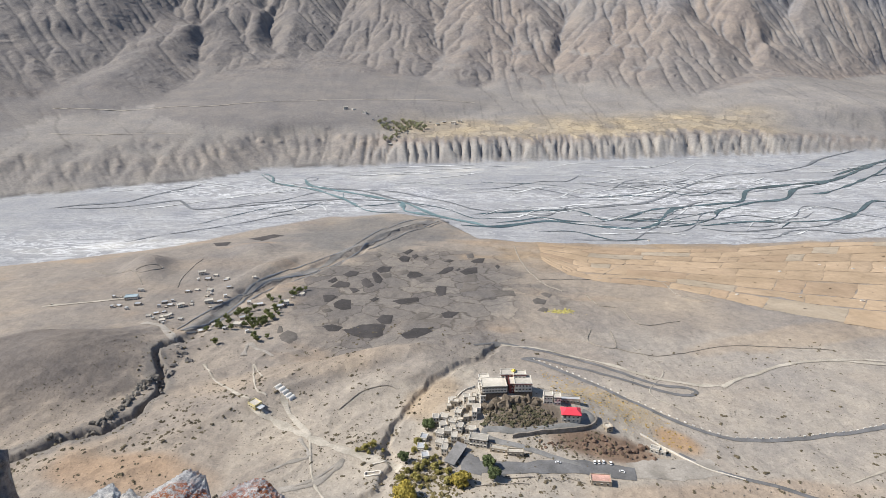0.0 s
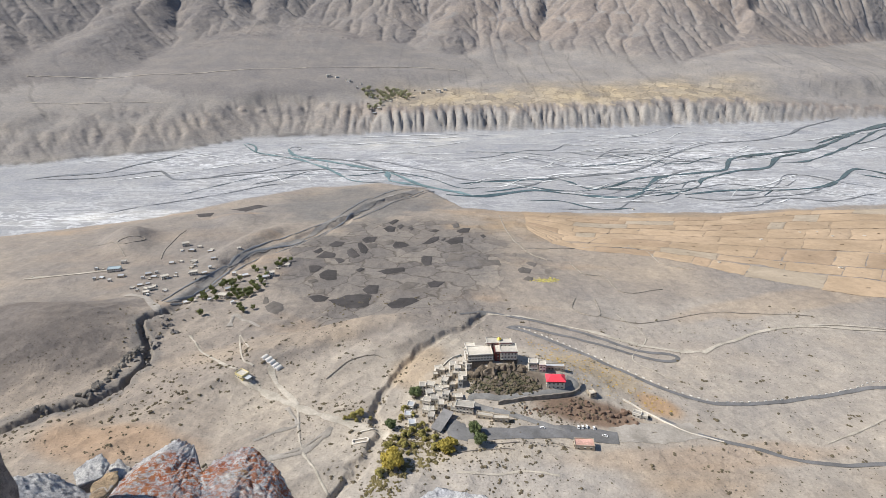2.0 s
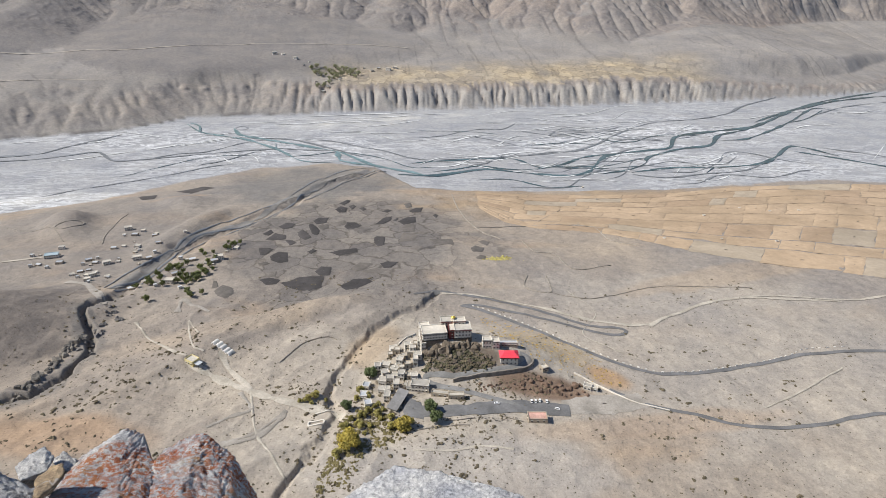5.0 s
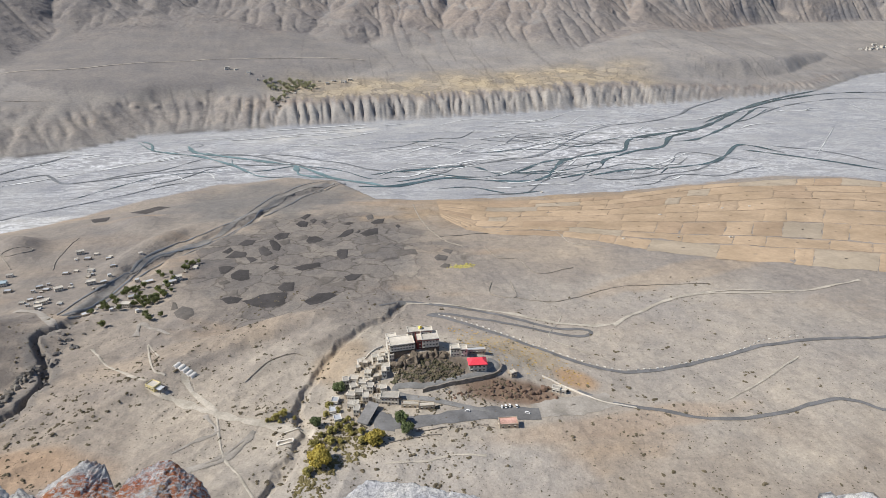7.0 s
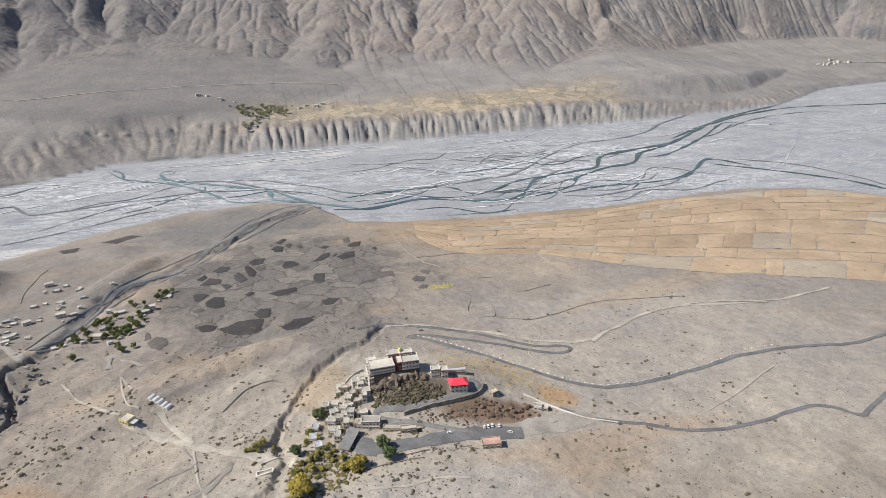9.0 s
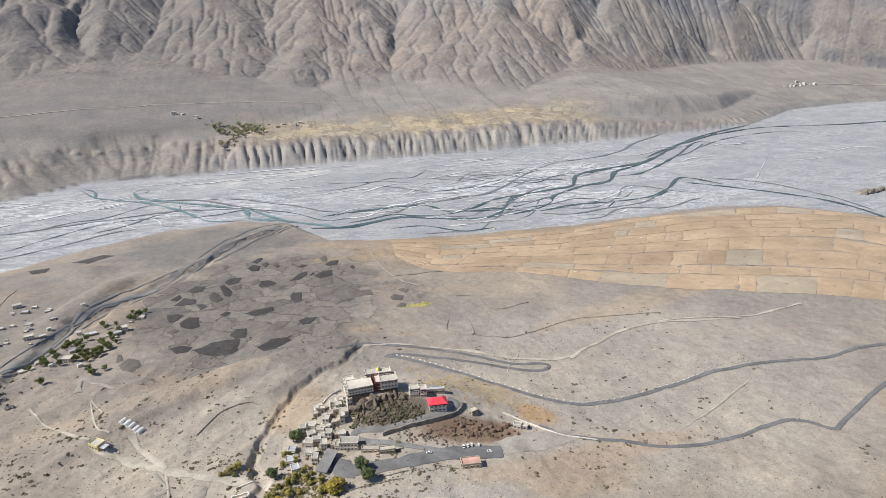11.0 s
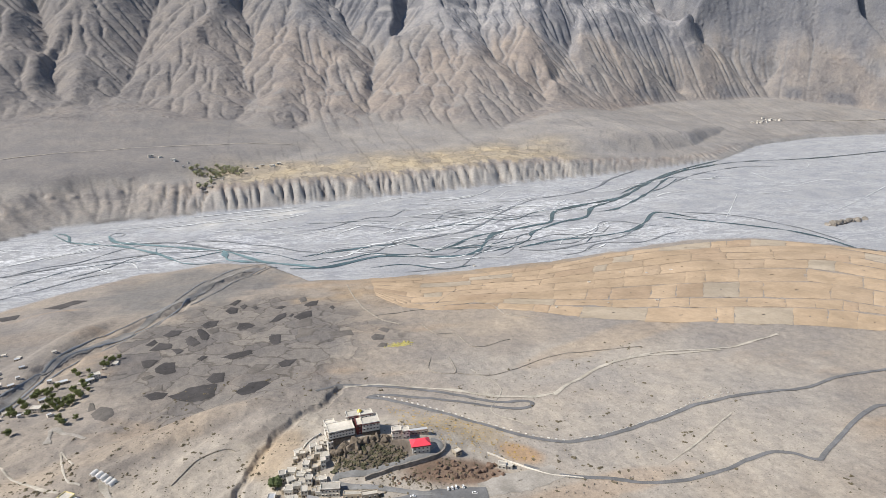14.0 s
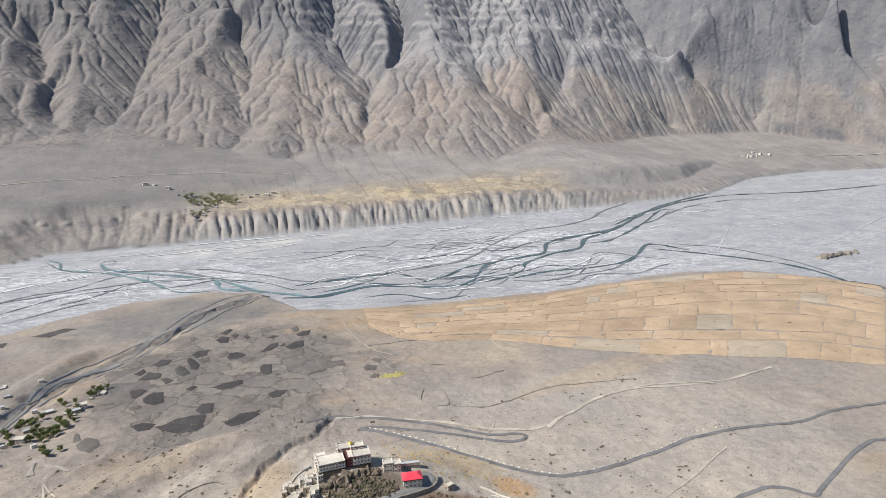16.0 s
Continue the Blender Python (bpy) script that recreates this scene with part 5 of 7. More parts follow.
tagged(ribbon("track", [(-524.1, 720.1), (-486.6, 728.3), (-441.5, 738.1), (-411.6, 751)], 5, track_dirt, 0.25, 0.5, seed=88), "dirt road into the village", "track", kind="structure")
tagged(ribbon("track", [(-356.7, 648.3), (-325.3, 628.3), (-299.3, 594.8), (-283.5, 572.1)], 7, lane_dirt, 0.25, 0.5, seed=89), "dirt road out of the village", "track", kind="structure")
tagged(ribbon("track", [(-208.6, 555.2), (-211.5, 584.5), (-195.1, 568.8), (-176.6, 554.2)], 5, lane_dirt, 0.25, 0.5, seed=90), "dirt lane below the poplars", "track", kind="structure")
tagged(ribbon("track", [(-171.3, 497.1), (-191.9, 536.3), (-171, 475.3), (-158.8, 465.5)], 1.5, track_dirt, 0.25, 0.5, seed=91), "thin footpath on the knoll", "track", kind="structure")
tagged(ribbon("track", [(266.7, 496.5), (297.4, 518.1), (363.6, 548.1), (430.5, 557.8), (506, 542.6), (567.2, 545.9), (603.3, 551.9)], 3, track_dirt, 0.25, 0.5, seed=92), "pale dirt track across the stony slope", "track", kind="structure")
tagged(ribbon("path", [(18.1, 324.3), (46, 323.6), (66.6, 327.6), (90.2, 322.9)], 2.0, track_dirt, 0.25, 0.5, seed=93), "worn earth path below the car park", "path", kind="structure")
tagged(ribbon("path", [(208.5, 588.2), (220.2, 528), (193.1, 480.5), (234, 432.1)], 1.0, track_dirt, 0.25, 0.5, seed=94), "thin pale footpath across the slope", "path", kind="structure")
tagged(ribbon("path", [(305, 360.9), (348.3, 378.3), (410.6, 411)], 1.6, track_dirt, 0.25, 0.5, seed=95), "thin pale footpath across the slope", "path", kind="structure")
tagged(ribbon("track", [(-1286.8, 2056.1), (-934, 2152.8), (-826.8, 2144), (-550, 2235.7), (-307.6, 2279.9), (120.3, 2371.3)], 3.5, track_dirt, 0.25, 0.5, seed=97), "pale road along the far terrace", "track", kind="structure")
tagged(ribbon("track", [(-1174.4, 1838.2), (-1043.6, 1843.9), (-905.8, 1881.4), (-795.6, 1884.7)], 3, track_dirt, 0.25, 0.5, seed=98), "pale road on the far slope", "track", kind="structure")
tagged(ribbon("track", [(2720.5, 2737.9), (2854.6, 2721.6), (3049.7, 2694.2), (3250.6, 2674.1), (3400.8, 2677.5), (3555.1, 2681.3)], 5, track_dirt, 0.25, 0.5, seed=99), "pale road on the far fan", "track", kind="structure")
tagged(ribbon("track", [(-117, 409), (-104, 385), (-119, 376), (-133, 365)], 3, lane_dirt, 0.25, 0.5, seed=101), "faint dirt track on the slope", "track", kind="structure")
tagged(ribbon("track", [(-118, 345), (-97, 352), (-83, 367), (-77, 382)], 4, lane_dirt, 0.25, 0.5, seed=102), "faint dirt track on the slope", "track", kind="structure")
tagged(patch("dirt_apron", [(139, 378), (168, 384), (208, 385), (215, 367), (178, 361), (140, 360)], lane_dirt, 0.35, 8, seed=103), "bare grey dirt beside the car park", "ground", kind="structure")
KERB_LINE = [(434.8, 443.9), (398, 443.6), (370.1, 433.3), (322.2, 423.1), (251.6, 414.5), (212.9, 430.5), (181, 459.5), (147.8, 497.3), (115, 532), (94.2, 550.1)]
WALL_0 = [(172.9, 635), (161.7, 595.4), (186.7, 580), (196, 634.2)]
WALL_1 = [(186.7, 580), (227.4, 566.8), (285.6, 585.7), (327.1, 591.9), (395.1, 583.4), (426.4, 580.5)]
WALL_2 = [(-91.7, 451.1), (-74.2, 474.6), (-51.6, 484), (-43.6, 481.5)]
WALL_3 = [(193.9, 754), (200.3, 715.1), (228, 705.2), (235.2, 654.8), (289.4, 666.9)]
WALL_4 = [(-463.2, 848.1), (-457.9, 855.9), (-436, 870.1), (-429.3, 859.3), (-447.7, 841), (-463.2, 848.1)]
WALL_5 = [(-567.1, 912.1), (-520, 873.4), (-468.3, 850.1), (-431.6, 802.3)]
WALL_6 = [(-398.3, 942.5), (-389.4, 842.1), (-373.8, 784.6)]
WALL_7 = [(289.3, 832.7), (320.3, 821.3), (323.6, 760.7), (352.4, 733.1)]
WALL_8 = [(141.3, 819.9), (230.6, 838.5), (290.7, 836.9)]
WALL_9 = [(232.9, 848.2), (314.8, 946.1), (378.2, 933.2)]
WALL_10 = [(130.4, 1053.8), (128.3, 916), (142.6, 802), (164.1, 763)]
WALLS = [(WALL_0, 1.2), (WALL_1, 1.0), (WALL_2, 1.0), (WALL_3, 1.2), (WALL_4, 1.8), (WALL_5, 1.5), (WALL_6, 1.6), (WALL_7, 1.6), (WALL_8, 2.0), (WALL_9, 1.2), (WALL_10, 2.5)]

# ---- villages: where the houses stand ----
VILLAGE = [(-363, 849), (-339, 839), (-344, 821), (-315, 820), (-292, 761), (-340, 770), (-317, 757), (-314, 738), (-288, 734), (-301, 711), (-326, 717), (-350, 707), (-334, 702), (-269, 801), (-360, 825), (-436, 750), (-444, 748), (-419, 772), (-395, 714), (-403, 700), (-419, 712), (-426, 708), (-516, 727), (-361, 671), (-356, 680), (-348, 684), (-350, 660), (-340, 662), (-336, 673), (-313, 652), (-328, 638), (-354, 724), (-362, 718), (-363, 704)]
BLUE_HOUSE = [(-416, 740)]
STREAM_HAMLET = [(-214, 692), (-202, 706), (-199, 732), (-189, 743), (-235, 708), (-250, 712), (-280, 629), (-274, 652), (-241, 658), (-240, 635), (-248, 630), (-223, 616), (-251, 622), (-206, 697), (-276, 639)]
POPLARS = [(-249, 676), (-255, 673), (-220, 641), (-214, 649), (-225, 638), (-215, 670), (-204, 591), (-202, 749), (-197, 755), (-261, 634), (-223, 721), (-209, 660), (-270, 620), (-245, 683), (-220, 630)]
FAR_HAMLET = [(-267, 2118), (-235, 2074), (-222, 2103), (-158, 1957), (-140, 1993), (-151, 1913), (-184, 2024), (-119, 1979), (-91, 2042), (-45, 2113), (-18, 2081), (4, 2115), (36, 2105), (58, 2131), (-133, 2051), (-164, 1897), (-188, 1955), (-336, 2150), (-308, 2144)]
FAR_TREES = [(-200, 2039), (-177, 2009), (-154, 2048), (-180, 1912), (-131, 2014), (-112, 2034), (-87, 2070), (-149, 1973), (-75, 2014), (-208, 2060), (-124, 2068), (-161, 1927)]
FAN_HAMLET = [(2527, 2701), (2572, 2713), (2644, 2760), (2651, 2743), (2669, 2734), (2569, 2693), (2541, 2687), (2700, 2741), (2618, 2704), (2594, 2708), (2706, 2732), (2683, 2752), (2511, 2694), (2728, 2730)]
FIELD_HUTS = [(390, 1008), (528, 883), (656, 903), (405, 764), (485, 752), (560, 738), (416, 1161), (708, 902), (649, 932), (619, 931)]

# ---- the monastery hill: where things stand ----
HILL_HOUSES = [(28.1, 429.4), (13.1, 426.7), (19.1, 423), (7.7, 419.8), (13.6, 412.7), (20.4, 411.9), (9.3, 414.4), (-0.1, 416.8), (-5.3, 411.3), (0.9, 397.5), (9.1, 402.8), (15.9, 431.1), (8.2, 444.1), (24, 436.3), (26.9, 440.6), (0.9, 426.9), (1.3, 385.9), (16.6, 400.9), (-2.7, 397.6), (31.3, 439.7), (22.1, 432.8), (12.1, 421.8)]
WHITE_HUTS = [(-16.3, 405.8), (-17.6, 391.9), (-13.2, 378.7)]
CAR_COURT = [(15.3, 388.8), (28, 381.2), (30.4, 368.3), (28.2, 357.9), (13.6, 362.7), (12.5, 376.9)]
CAR_STRIP = [(23.3, 368.8), (41.5, 367.5), (60.6, 367.7), (83.5, 370.5), (107.8, 370.4), (128.3, 367.5), (143.8, 364.7)]
HILL_ROAD = [(104.1, 372.2), (88.3, 379.6), (70, 389.2), (50.7, 396.2), (37.7, 402), (33, 408.4), (35.8, 411.1), (45.1, 409.8), (58.3, 406.3), (75.4, 406.9), (101.5, 409.3), (114.1, 411.8), (121.8, 417.1), (121.3, 422), (115.6, 425)]
RETAINING = [(55.8, 401.1), (71.7, 403.3), (92.2, 404.3), (109.8, 407.1), (119.9, 410.2), (125.5, 415.9), (125.7, 421.3)]
LOW_WALLS = [(12, 449.6), (17.8, 461), (29.6, 488.2)]
CARS = [(115.7, 376.2), (119.1, 376.5), (122.5, 376.9), (127.9, 375.6), (134.2, 366.9), (87.2, 374.6)]
HILL_TREES = [(33.6, 368.2), (37.2, 354.2), (13.1, 348.6), (-62.2, 393.8), (-30.5, 376.3), (-12, 417.5), (-5.4, 378.8), (-26, 331.5), (-6.5, 366.6), (-66.9, 391.8), (-19, 353), (-56.6, 398.7), (-21.5, 357)]
GOLD_SCRUB = [(97, 528.9), (146.1, 490.1), (187.9, 448.2), (202.9, 397.8), (185.9, 397.3), (128.4, 421.1), (104.7, 452.4)]
GULLY_SCRUB = [(-48.8, 285.2), (-37.5, 327), (-31.7, 364.6), (-19.2, 378.4), (11.2, 361.6), (18.9, 341.6), (-13.7, 326), (-27.6, 293.2)]
HILL_SCRUB = [(36, 430.1), (60.4, 429.1), (81, 424.8), (92, 415.9), (89.6, 410.8), (58.7, 410.3), (33.4, 415.2)]
BANK_SCRUB = [(51.1, 400.4), (91.9, 402.3), (124.1, 408.8), (149.6, 397.6), (142.4, 383.2), (104.8, 379.6), (73.6, 391.2)]
# ---- villages ----
KINDS = []
for w, d, h, walls, roof, wins, st in ((9, 7, 3.2, whitewash, roof_mud, 3, 1), (12, 8, 5.8, whitewash, roof_mud, 4, 2), (8, 6, 3.0, mud_wall, roof_mud, 2, 1), (11, 8, 3.4, mud_wall, roof_tin, 3, 1), (7, 6, 5.6, whitewash, roof_tin, 2, 2)):
    KINDS.append(house_kind("village_house", w, d, h, walls, roof, wins, st))
LABELS = ["low whitewashed village house with flat mud roof", "two-storey whitewashed village house with flat roof", "small brown mud house with flat roof", "brown mud house with grey tin roof", "narrow two-storey white house with tin roof"]
used = set()


def settle(places, seed, group, small=(0.75, 1.15), kinds=(0, 1, 2, 3, 4), turn=(-25, 35)):
    rng = random.Random(seed)
    for x, y in places:
        k = rng.choice(kinds)
        s = rng.uniform(*small)
        m = pose(x, y, gz(x, y) + 0.1, 0, 0, rng.uniform(*turn)) @ Matrix.Scale(s, 4)
        if k in used:
            ob = copy_thing(KINDS[k], m)
        else:
            ob = KINDS[k]
            ob.matrix_basis = m
            used.add(k)
        tagged(ob, LABELS[k], "house", group)


def settle_clear(kind, places, seed, group, label, category, small=(0.8, 1.2)):
    """Copies of one kind of thing at many places."""
    rng = random.Random(seed)
    first = True
    for x, y in places:
        m = pose(x, y, gz(x, y) - 0.1, 0, 0, rng.uniform(0, 360)) @ Matrix.Scale(rng.uniform(*small), 4)
        if first and not kind.get("label"):
            kind.matrix_basis = m
            ob = kind
        else:
            ob = copy_thing(kind, m)
        first = False
        tagged(ob, label, category, group)


settle(VILLAGE, 1, "houses of the village", (0.6, 1.0))
settle([(-310, 742), (-333, 788), (-357, 818), (-363, 854), (-316, 816), (-350, 763), (-347, 707), (-353, 701), (-323, 707), (-308, 716), (-295, 696), (-333, 646), (-316, 657), (-335, 663), (-289, 715)], 6, "houses of the village", (0.5, 0.85))
settle([(-233, 642), (-212, 664), (-205, 686), (-200, 706), (-198, 740), (-189, 748), (-242, 710), (-240, 637), (-220, 618), (-206, 678)], 7, "houses of the village", (0.55, 0.85), (0, 2, 3))
settle(STREAM_HAMLET, 2, "houses of the village")
settle(FAR_HAMLET, 3, "houses of the far hamlet", (1.0, 1.7))
settle(FAN_HAMLET, 4, "houses of the fan hamlet", (1.4, 2.2), (0, 1, 4))
settle(FIELD_HUTS, 5, "huts among the fields", (0.55, 0.75), (0, 2))
blue = house_kind("village_house", 16, 9, 5.0, whitewash, roof_blue, 6, 2, False)
blue.matrix_basis = pose(*BLUE_HOUSE[0], gz(*BLUE_HOUSE[0]), 0, 0, 12)
tagged(blue, "long white house with pale blue tin roof", "house", "houses of the village")

# ---- monastery buildings ----
def hall(name, x, y, turn, w, d, h, walls, roof, rows, cols, label, band=None, sink=7.0, z=None, side=True, category="building", plinth=0.0):
    """A tall flat-roofed block with sloping walls, dark window rows, a coloured frieze and a parapet."""
    e = empty(name, x, y, gz(x, y) if z is None else z, turn)
    bm = bmesh.new()
    for v in add_box(bm, -w / 2, 0, -sink, w / 2, d, h):
        if v.co.z > 0:
            v.co.x *= 0.965
            v.co.y = d / 2 + (v.co.y - d / 2) * 0.965
    part("wall", bm, walls, e)
    part("roof", box_mesh(-w * 0.475, d * 0.025, h, w * 0.475, d * 0.975, h + 0.2), roof, e)
    # dark brown band added for the shaded zone below the windows
    if plinth:
        part("plinth", box_mesh(-w / 2 - 0.12, -0.12, -sink, w / 2 + 0.12, d * 0.8, h * plinth), crag_stone, e, "dark band painting the shade on the lower wall")
    t = 0.4
    bm = bmesh.new()
    add_box(bm, -w * 0.49, 0.1, h + 0.2, w * 0.49, 0.1 + t, h + 0.9)
    add_box(bm, -w * 0.49, d - 0.1 - t, h + 0.2, w * 0.49, d - 0.1, h + 0.9)
    add_box(bm, -w * 0.49, 0.1 + t, h + 0.2, -w * 0.49 + t, d - 0.1 - t, h + 0.9)
    add_box(bm, w * 0.49 - t, 0.1 + t, h + 0.2, w * 0.49, d - 0.1 - t, h + 0.9)
    part("parapet", bm, walls, e)
    if band:
        part("frieze", box_mesh(-w * 0.492, -0.02, h - 0.75, w * 0.492, 0.35, h - 0.05), band, e)
    gap = h / rows
    for r in range(rows):
        for c in range(cols):
            cx, cz = (c + 0.5) / cols * w * 0.92 - w * 0.46, r * gap + gap * 0.32
            lean = 0.0175 * d * cz / h
            win = part("window", box_mesh(cx - 0.62, lean - 0.18, cz, cx + 0.62, lean + 0.5, cz + 1.35), timber, e)
            part("pane", box_mesh(cx - 0.42, lean - 0.21, cz + 0.14, cx + 0.42, lean - 0.1, cz + 1.2), dark_pane, win)
            part("lintel", box_mesh(cx - 0.75, lean - 0.26, cz + 1.35, cx + 0.75, lean + 0.3, cz + 1.52), parapet_white, win)
        if side:
            for c in range(max(1, int(d / 4))):
                cy, cz = (c + 0.5) / max(1, int(d / 4)) * d * 0.9 + d * 0.05, r * gap + gap * 0.32
                for sgn in (-1, 1):
                    wx = sgn * (w / 2 - 0.0175 * w * cz / h)
                    win = part("window", box_mesh(wx - 0.4, cy - 0.6, cz, wx + 0.18, cy + 0.6, cz + 1.35) if sgn > 0 else box_mesh(wx - 0.18, cy - 0.6, cz, wx + 0.4, cy + 0.6, cz + 1.35), timber, e)
                    part("pane", box_mesh(wx + 0.1 * sgn - 0.12, cy - 0.42, cz + 0.14, wx + 0.1 * sgn + 0.12, cy + 0.42, cz + 1.2), dark_pane, win)
    return tagged(e, label, category)


top = gz(52, 446)
hall("monastery_wing", 43.3, 435.5, 4, 22, 14, 7.6, whitewash, roof_mud, 3, 8, "long whitewashed monastery wing with rows of dark windows", timber, z=top - 2, sink=9, plinth=0.3)
hall("monastery_hall", 67.5, 436.5, 0, 15, 13, 9.6, whitewash, roof_mud, 3, 5, "tall whitewashed assembly hall with maroon frieze", maroon, z=top - 2, sink=10, plinth=0.25)
hall("monastery_shrine", 58.5, 437.5, 0, 6, 12, 8.6, maroon, roof_mud, 3, 1, "narrow maroon temple front between white wings", timber, z=top - 2, sink=9, side=False)
hall("monastery_tower", 56, 449, 2, 13, 9, 9.6, whitewash, roof_mud, 3, 4, "upper whitewashed block behind the monastery wings", maroon, z=top - 1, sink=9)
hall("monastery_upper_room", 65.5, 446.5, 0, 11, 7, 11.6, whitewash, roof_mud, 3, 3, "small white rooftop room block of the monastery", maroon, z=top - 1.5, sink=9)
hall("monastery_annex", 36, 447, 6, 9, 10, 6, whitewash, roof_mud, 2, 3, "low whitewashed annex beside the monastery wing", timber, z=top - 2, sink=9)

gold = empty("roof_ornament", 60.5, 451.5, top + 10.6, 0)
bm = bmesh.new()
bmesh.ops.create_cone(bm, cap_ends=True, segments=12, radius1=1.9, radius2=1.5, depth=1.2, matrix=Matrix.Translation((0, 0, 0.6)))
part("drum", bm, yellow_paint, gold)
bm = bmesh.new()
bmesh.ops.create_cone(bm, cap_ends=True, segments=12, radius1=2.1, radius2=0.2, depth=1.3, matrix=Matrix.Translation((0, 0, 1.85)))
part("canopy", bm, gilt, gold)
bm = bmesh.new()
bmesh.ops.create_cone(bm, cap_ends=True, segments=8, radius1=0.18, radius2=0.02, depth=1.4, matrix=Matrix.Translation((0, 0, 3.1)))
part("finial", bm, gilt, gold)
tagged(gold, "small yellow and gilded ornament on the monastery roof", "roof ornament")

# the white building under a red hipped roof
red = hall("red_roofed_house", 104, 412.5, -4, 15, 9.5, 6.6, whitewash, roof_mud, 2, 4, "white two-storey house with bright red hipped roof", maroon)
bm = bmesh.new()
v = [bm.verts.new(c) for c in ((-8.2, -0.8, 7.4), (8.2, -0.8, 7.4), (8.2, 10.3, 7.4), (-8.2, 10.3, 7.4), (-4.4, 3.4, 10.2), (4.4, 3.4, 10.2), (4.4, 6.1, 10.2), (-4.4, 6.1, 10.2))]
for f in ((0, 1, 5, 4), (1, 2, 6, 5), (2, 3, 7, 6), (3, 0, 4, 7), (4, 5, 6, 7), (3, 2, 1, 0)):
    bm.faces.new([v[k] for k in f])
part("hipped_roof", bm, roof_red, red, "bright red painted sheet roof")
part("eaves", box_mesh(-8.0, -0.6, 6.9, 8.0, 10.1, 7.36), maroon, red)

hall("monastery_house", 87.5, 428.5, -3, 8, 7, 7.5, whitewash, roof_mud, 2, 3, "white cubic monastery house on the ridge", timber)
hall("monastery_house", 95, 427, -3, 6, 7, 7, whitewash, roof_mud, 2, 2, "small white monastery house with flat roof", timber)
hall("monastery_gallery", 106, 431.5, -4, 18, 5, 3.4, mud_wall, roof_tin, 1, 6, "long low gallery with grey roof behind the red house")
hall("guest_house", 27.5, 394, -12, 15, 8, 6.5, whitewash, roof_mud, 2, 5, "white guest house with flat roof below the hill", timber)
hall("guest_porch", 20.5, 396, -12, 8, 7, 4, whitewash, roof_mud, 1, 3, "low white porch building beside the guest house")
hall("kitchen_block", 55.8, 381.5, -3, 13, 5, 3.2, mud_wall, roof_mud, 1, 3, "low stone kitchen block at the car park")
hall("store_block", 43, 386.5, -14, 14, 5, 3.0, mud_wall, roof_mud, 1, 3, "low flat store building along the ramp")
hall("roadside_hut", 114.5, 350.5, -5, 15, 8.5, 3.4, mud_wall, red_stain, 1, 3, "roadside hut with flat roof painted faded red")
hall("stone_hut", 134.9, 408, 20, 6, 6, 4, mud_wall, roof_mud, 1, 1, "small brown stone hut on the slope", timber)
hall("roadside_house", 166, 391, -30, 7, 5, 3.4, whitewash, roof_mud, 1, 2, "small white house at the road bend")
hall("roadside_house", 172, 389, -20, 5, 4, 2.8, whitewash, roof_mud, 1, 1, "small white hut at the road bend")

# open shed with a long sloping roof
shed = empty("long_shed", 9.8, 381.5, gz(9.8, 381.5), 64.5)
part("wall", box_mesh(-12, 3.4, -2, 12, 3.8, 4.4), mud_wall, shed)
for k in range(6):
    part("post", box_mesh(-11.6 + k * 4.6, -3.6, -2, -11.3 + k * 4.6, -3.3, 3.4), timber, shed)
bm = bmesh.new()
for q in add_box(bm, -12.6, -4.3, 3.5, 12.6, 4.5, 3.75):
    q.co.z += (q.co.y + 4.3) * 0.11
part("roof", bm, plain("grey_sheet_roof", (0.27, 0.26, 0.25), 0.7, 0.4), shed)
part("gable", box_mesh(-12, -3.3, -2, -11.7, 3.4, 3.6), whitewash, shed)
tagged(shed, "long open shed with sloping grey sheet roof", "shed")

# small houses stepping up the hill
hill_kinds = [house_kind("monk_cell", 7, 6, 4.5, whitewash, roof_mud, 2, 1), house_kind("monk_cell", 6, 8, 5.5, whitewash, roof_mud, 2, 2), house_kind("monk_cell", 5, 5, 3.6, mud_wall, roof_mud, 1, 1)]
rng = random.Random(12)
for k, (x, y) in enumerate(HILL_HOUSES + [(20, 441), (5, 438), (-2, 410), (26, 424), (14, 421), (4, 411), (33, 436), (11, 440), (24, 411), (-6, 424)]):
    kind = hill_kinds[k % 3]
    m = pose(x, y, gz(x, y) + 0.2, 0, 0, rng.uniform(-18, 14)) @ Matrix.Diagonal((rng.uniform(0.75, 1.1), rng.uniform(0.8, 1.1), rng.uniform(0.8, 1.15), 1))
    if k < 3:
        kind.matrix_basis = m
        ob = kind
    else:
        ob = copy_thing(kind, m)
    tagged(ob, ("whitewashed monk's cell stepping up the hill", "tall whitewashed monk's cell stepping up the hill", "small mud-walled cell on the hillside")[k % 3], "house", "cells on the monastery hill")
for k, (x, y) in enumerate(WHITE_HUTS):
    hall("white_hut", x, y - 3, -15 + 12 * k, 6, 7, 3.2, whitewash, roof_tin, 1, 2, "small white hut with pale roof by the gully")

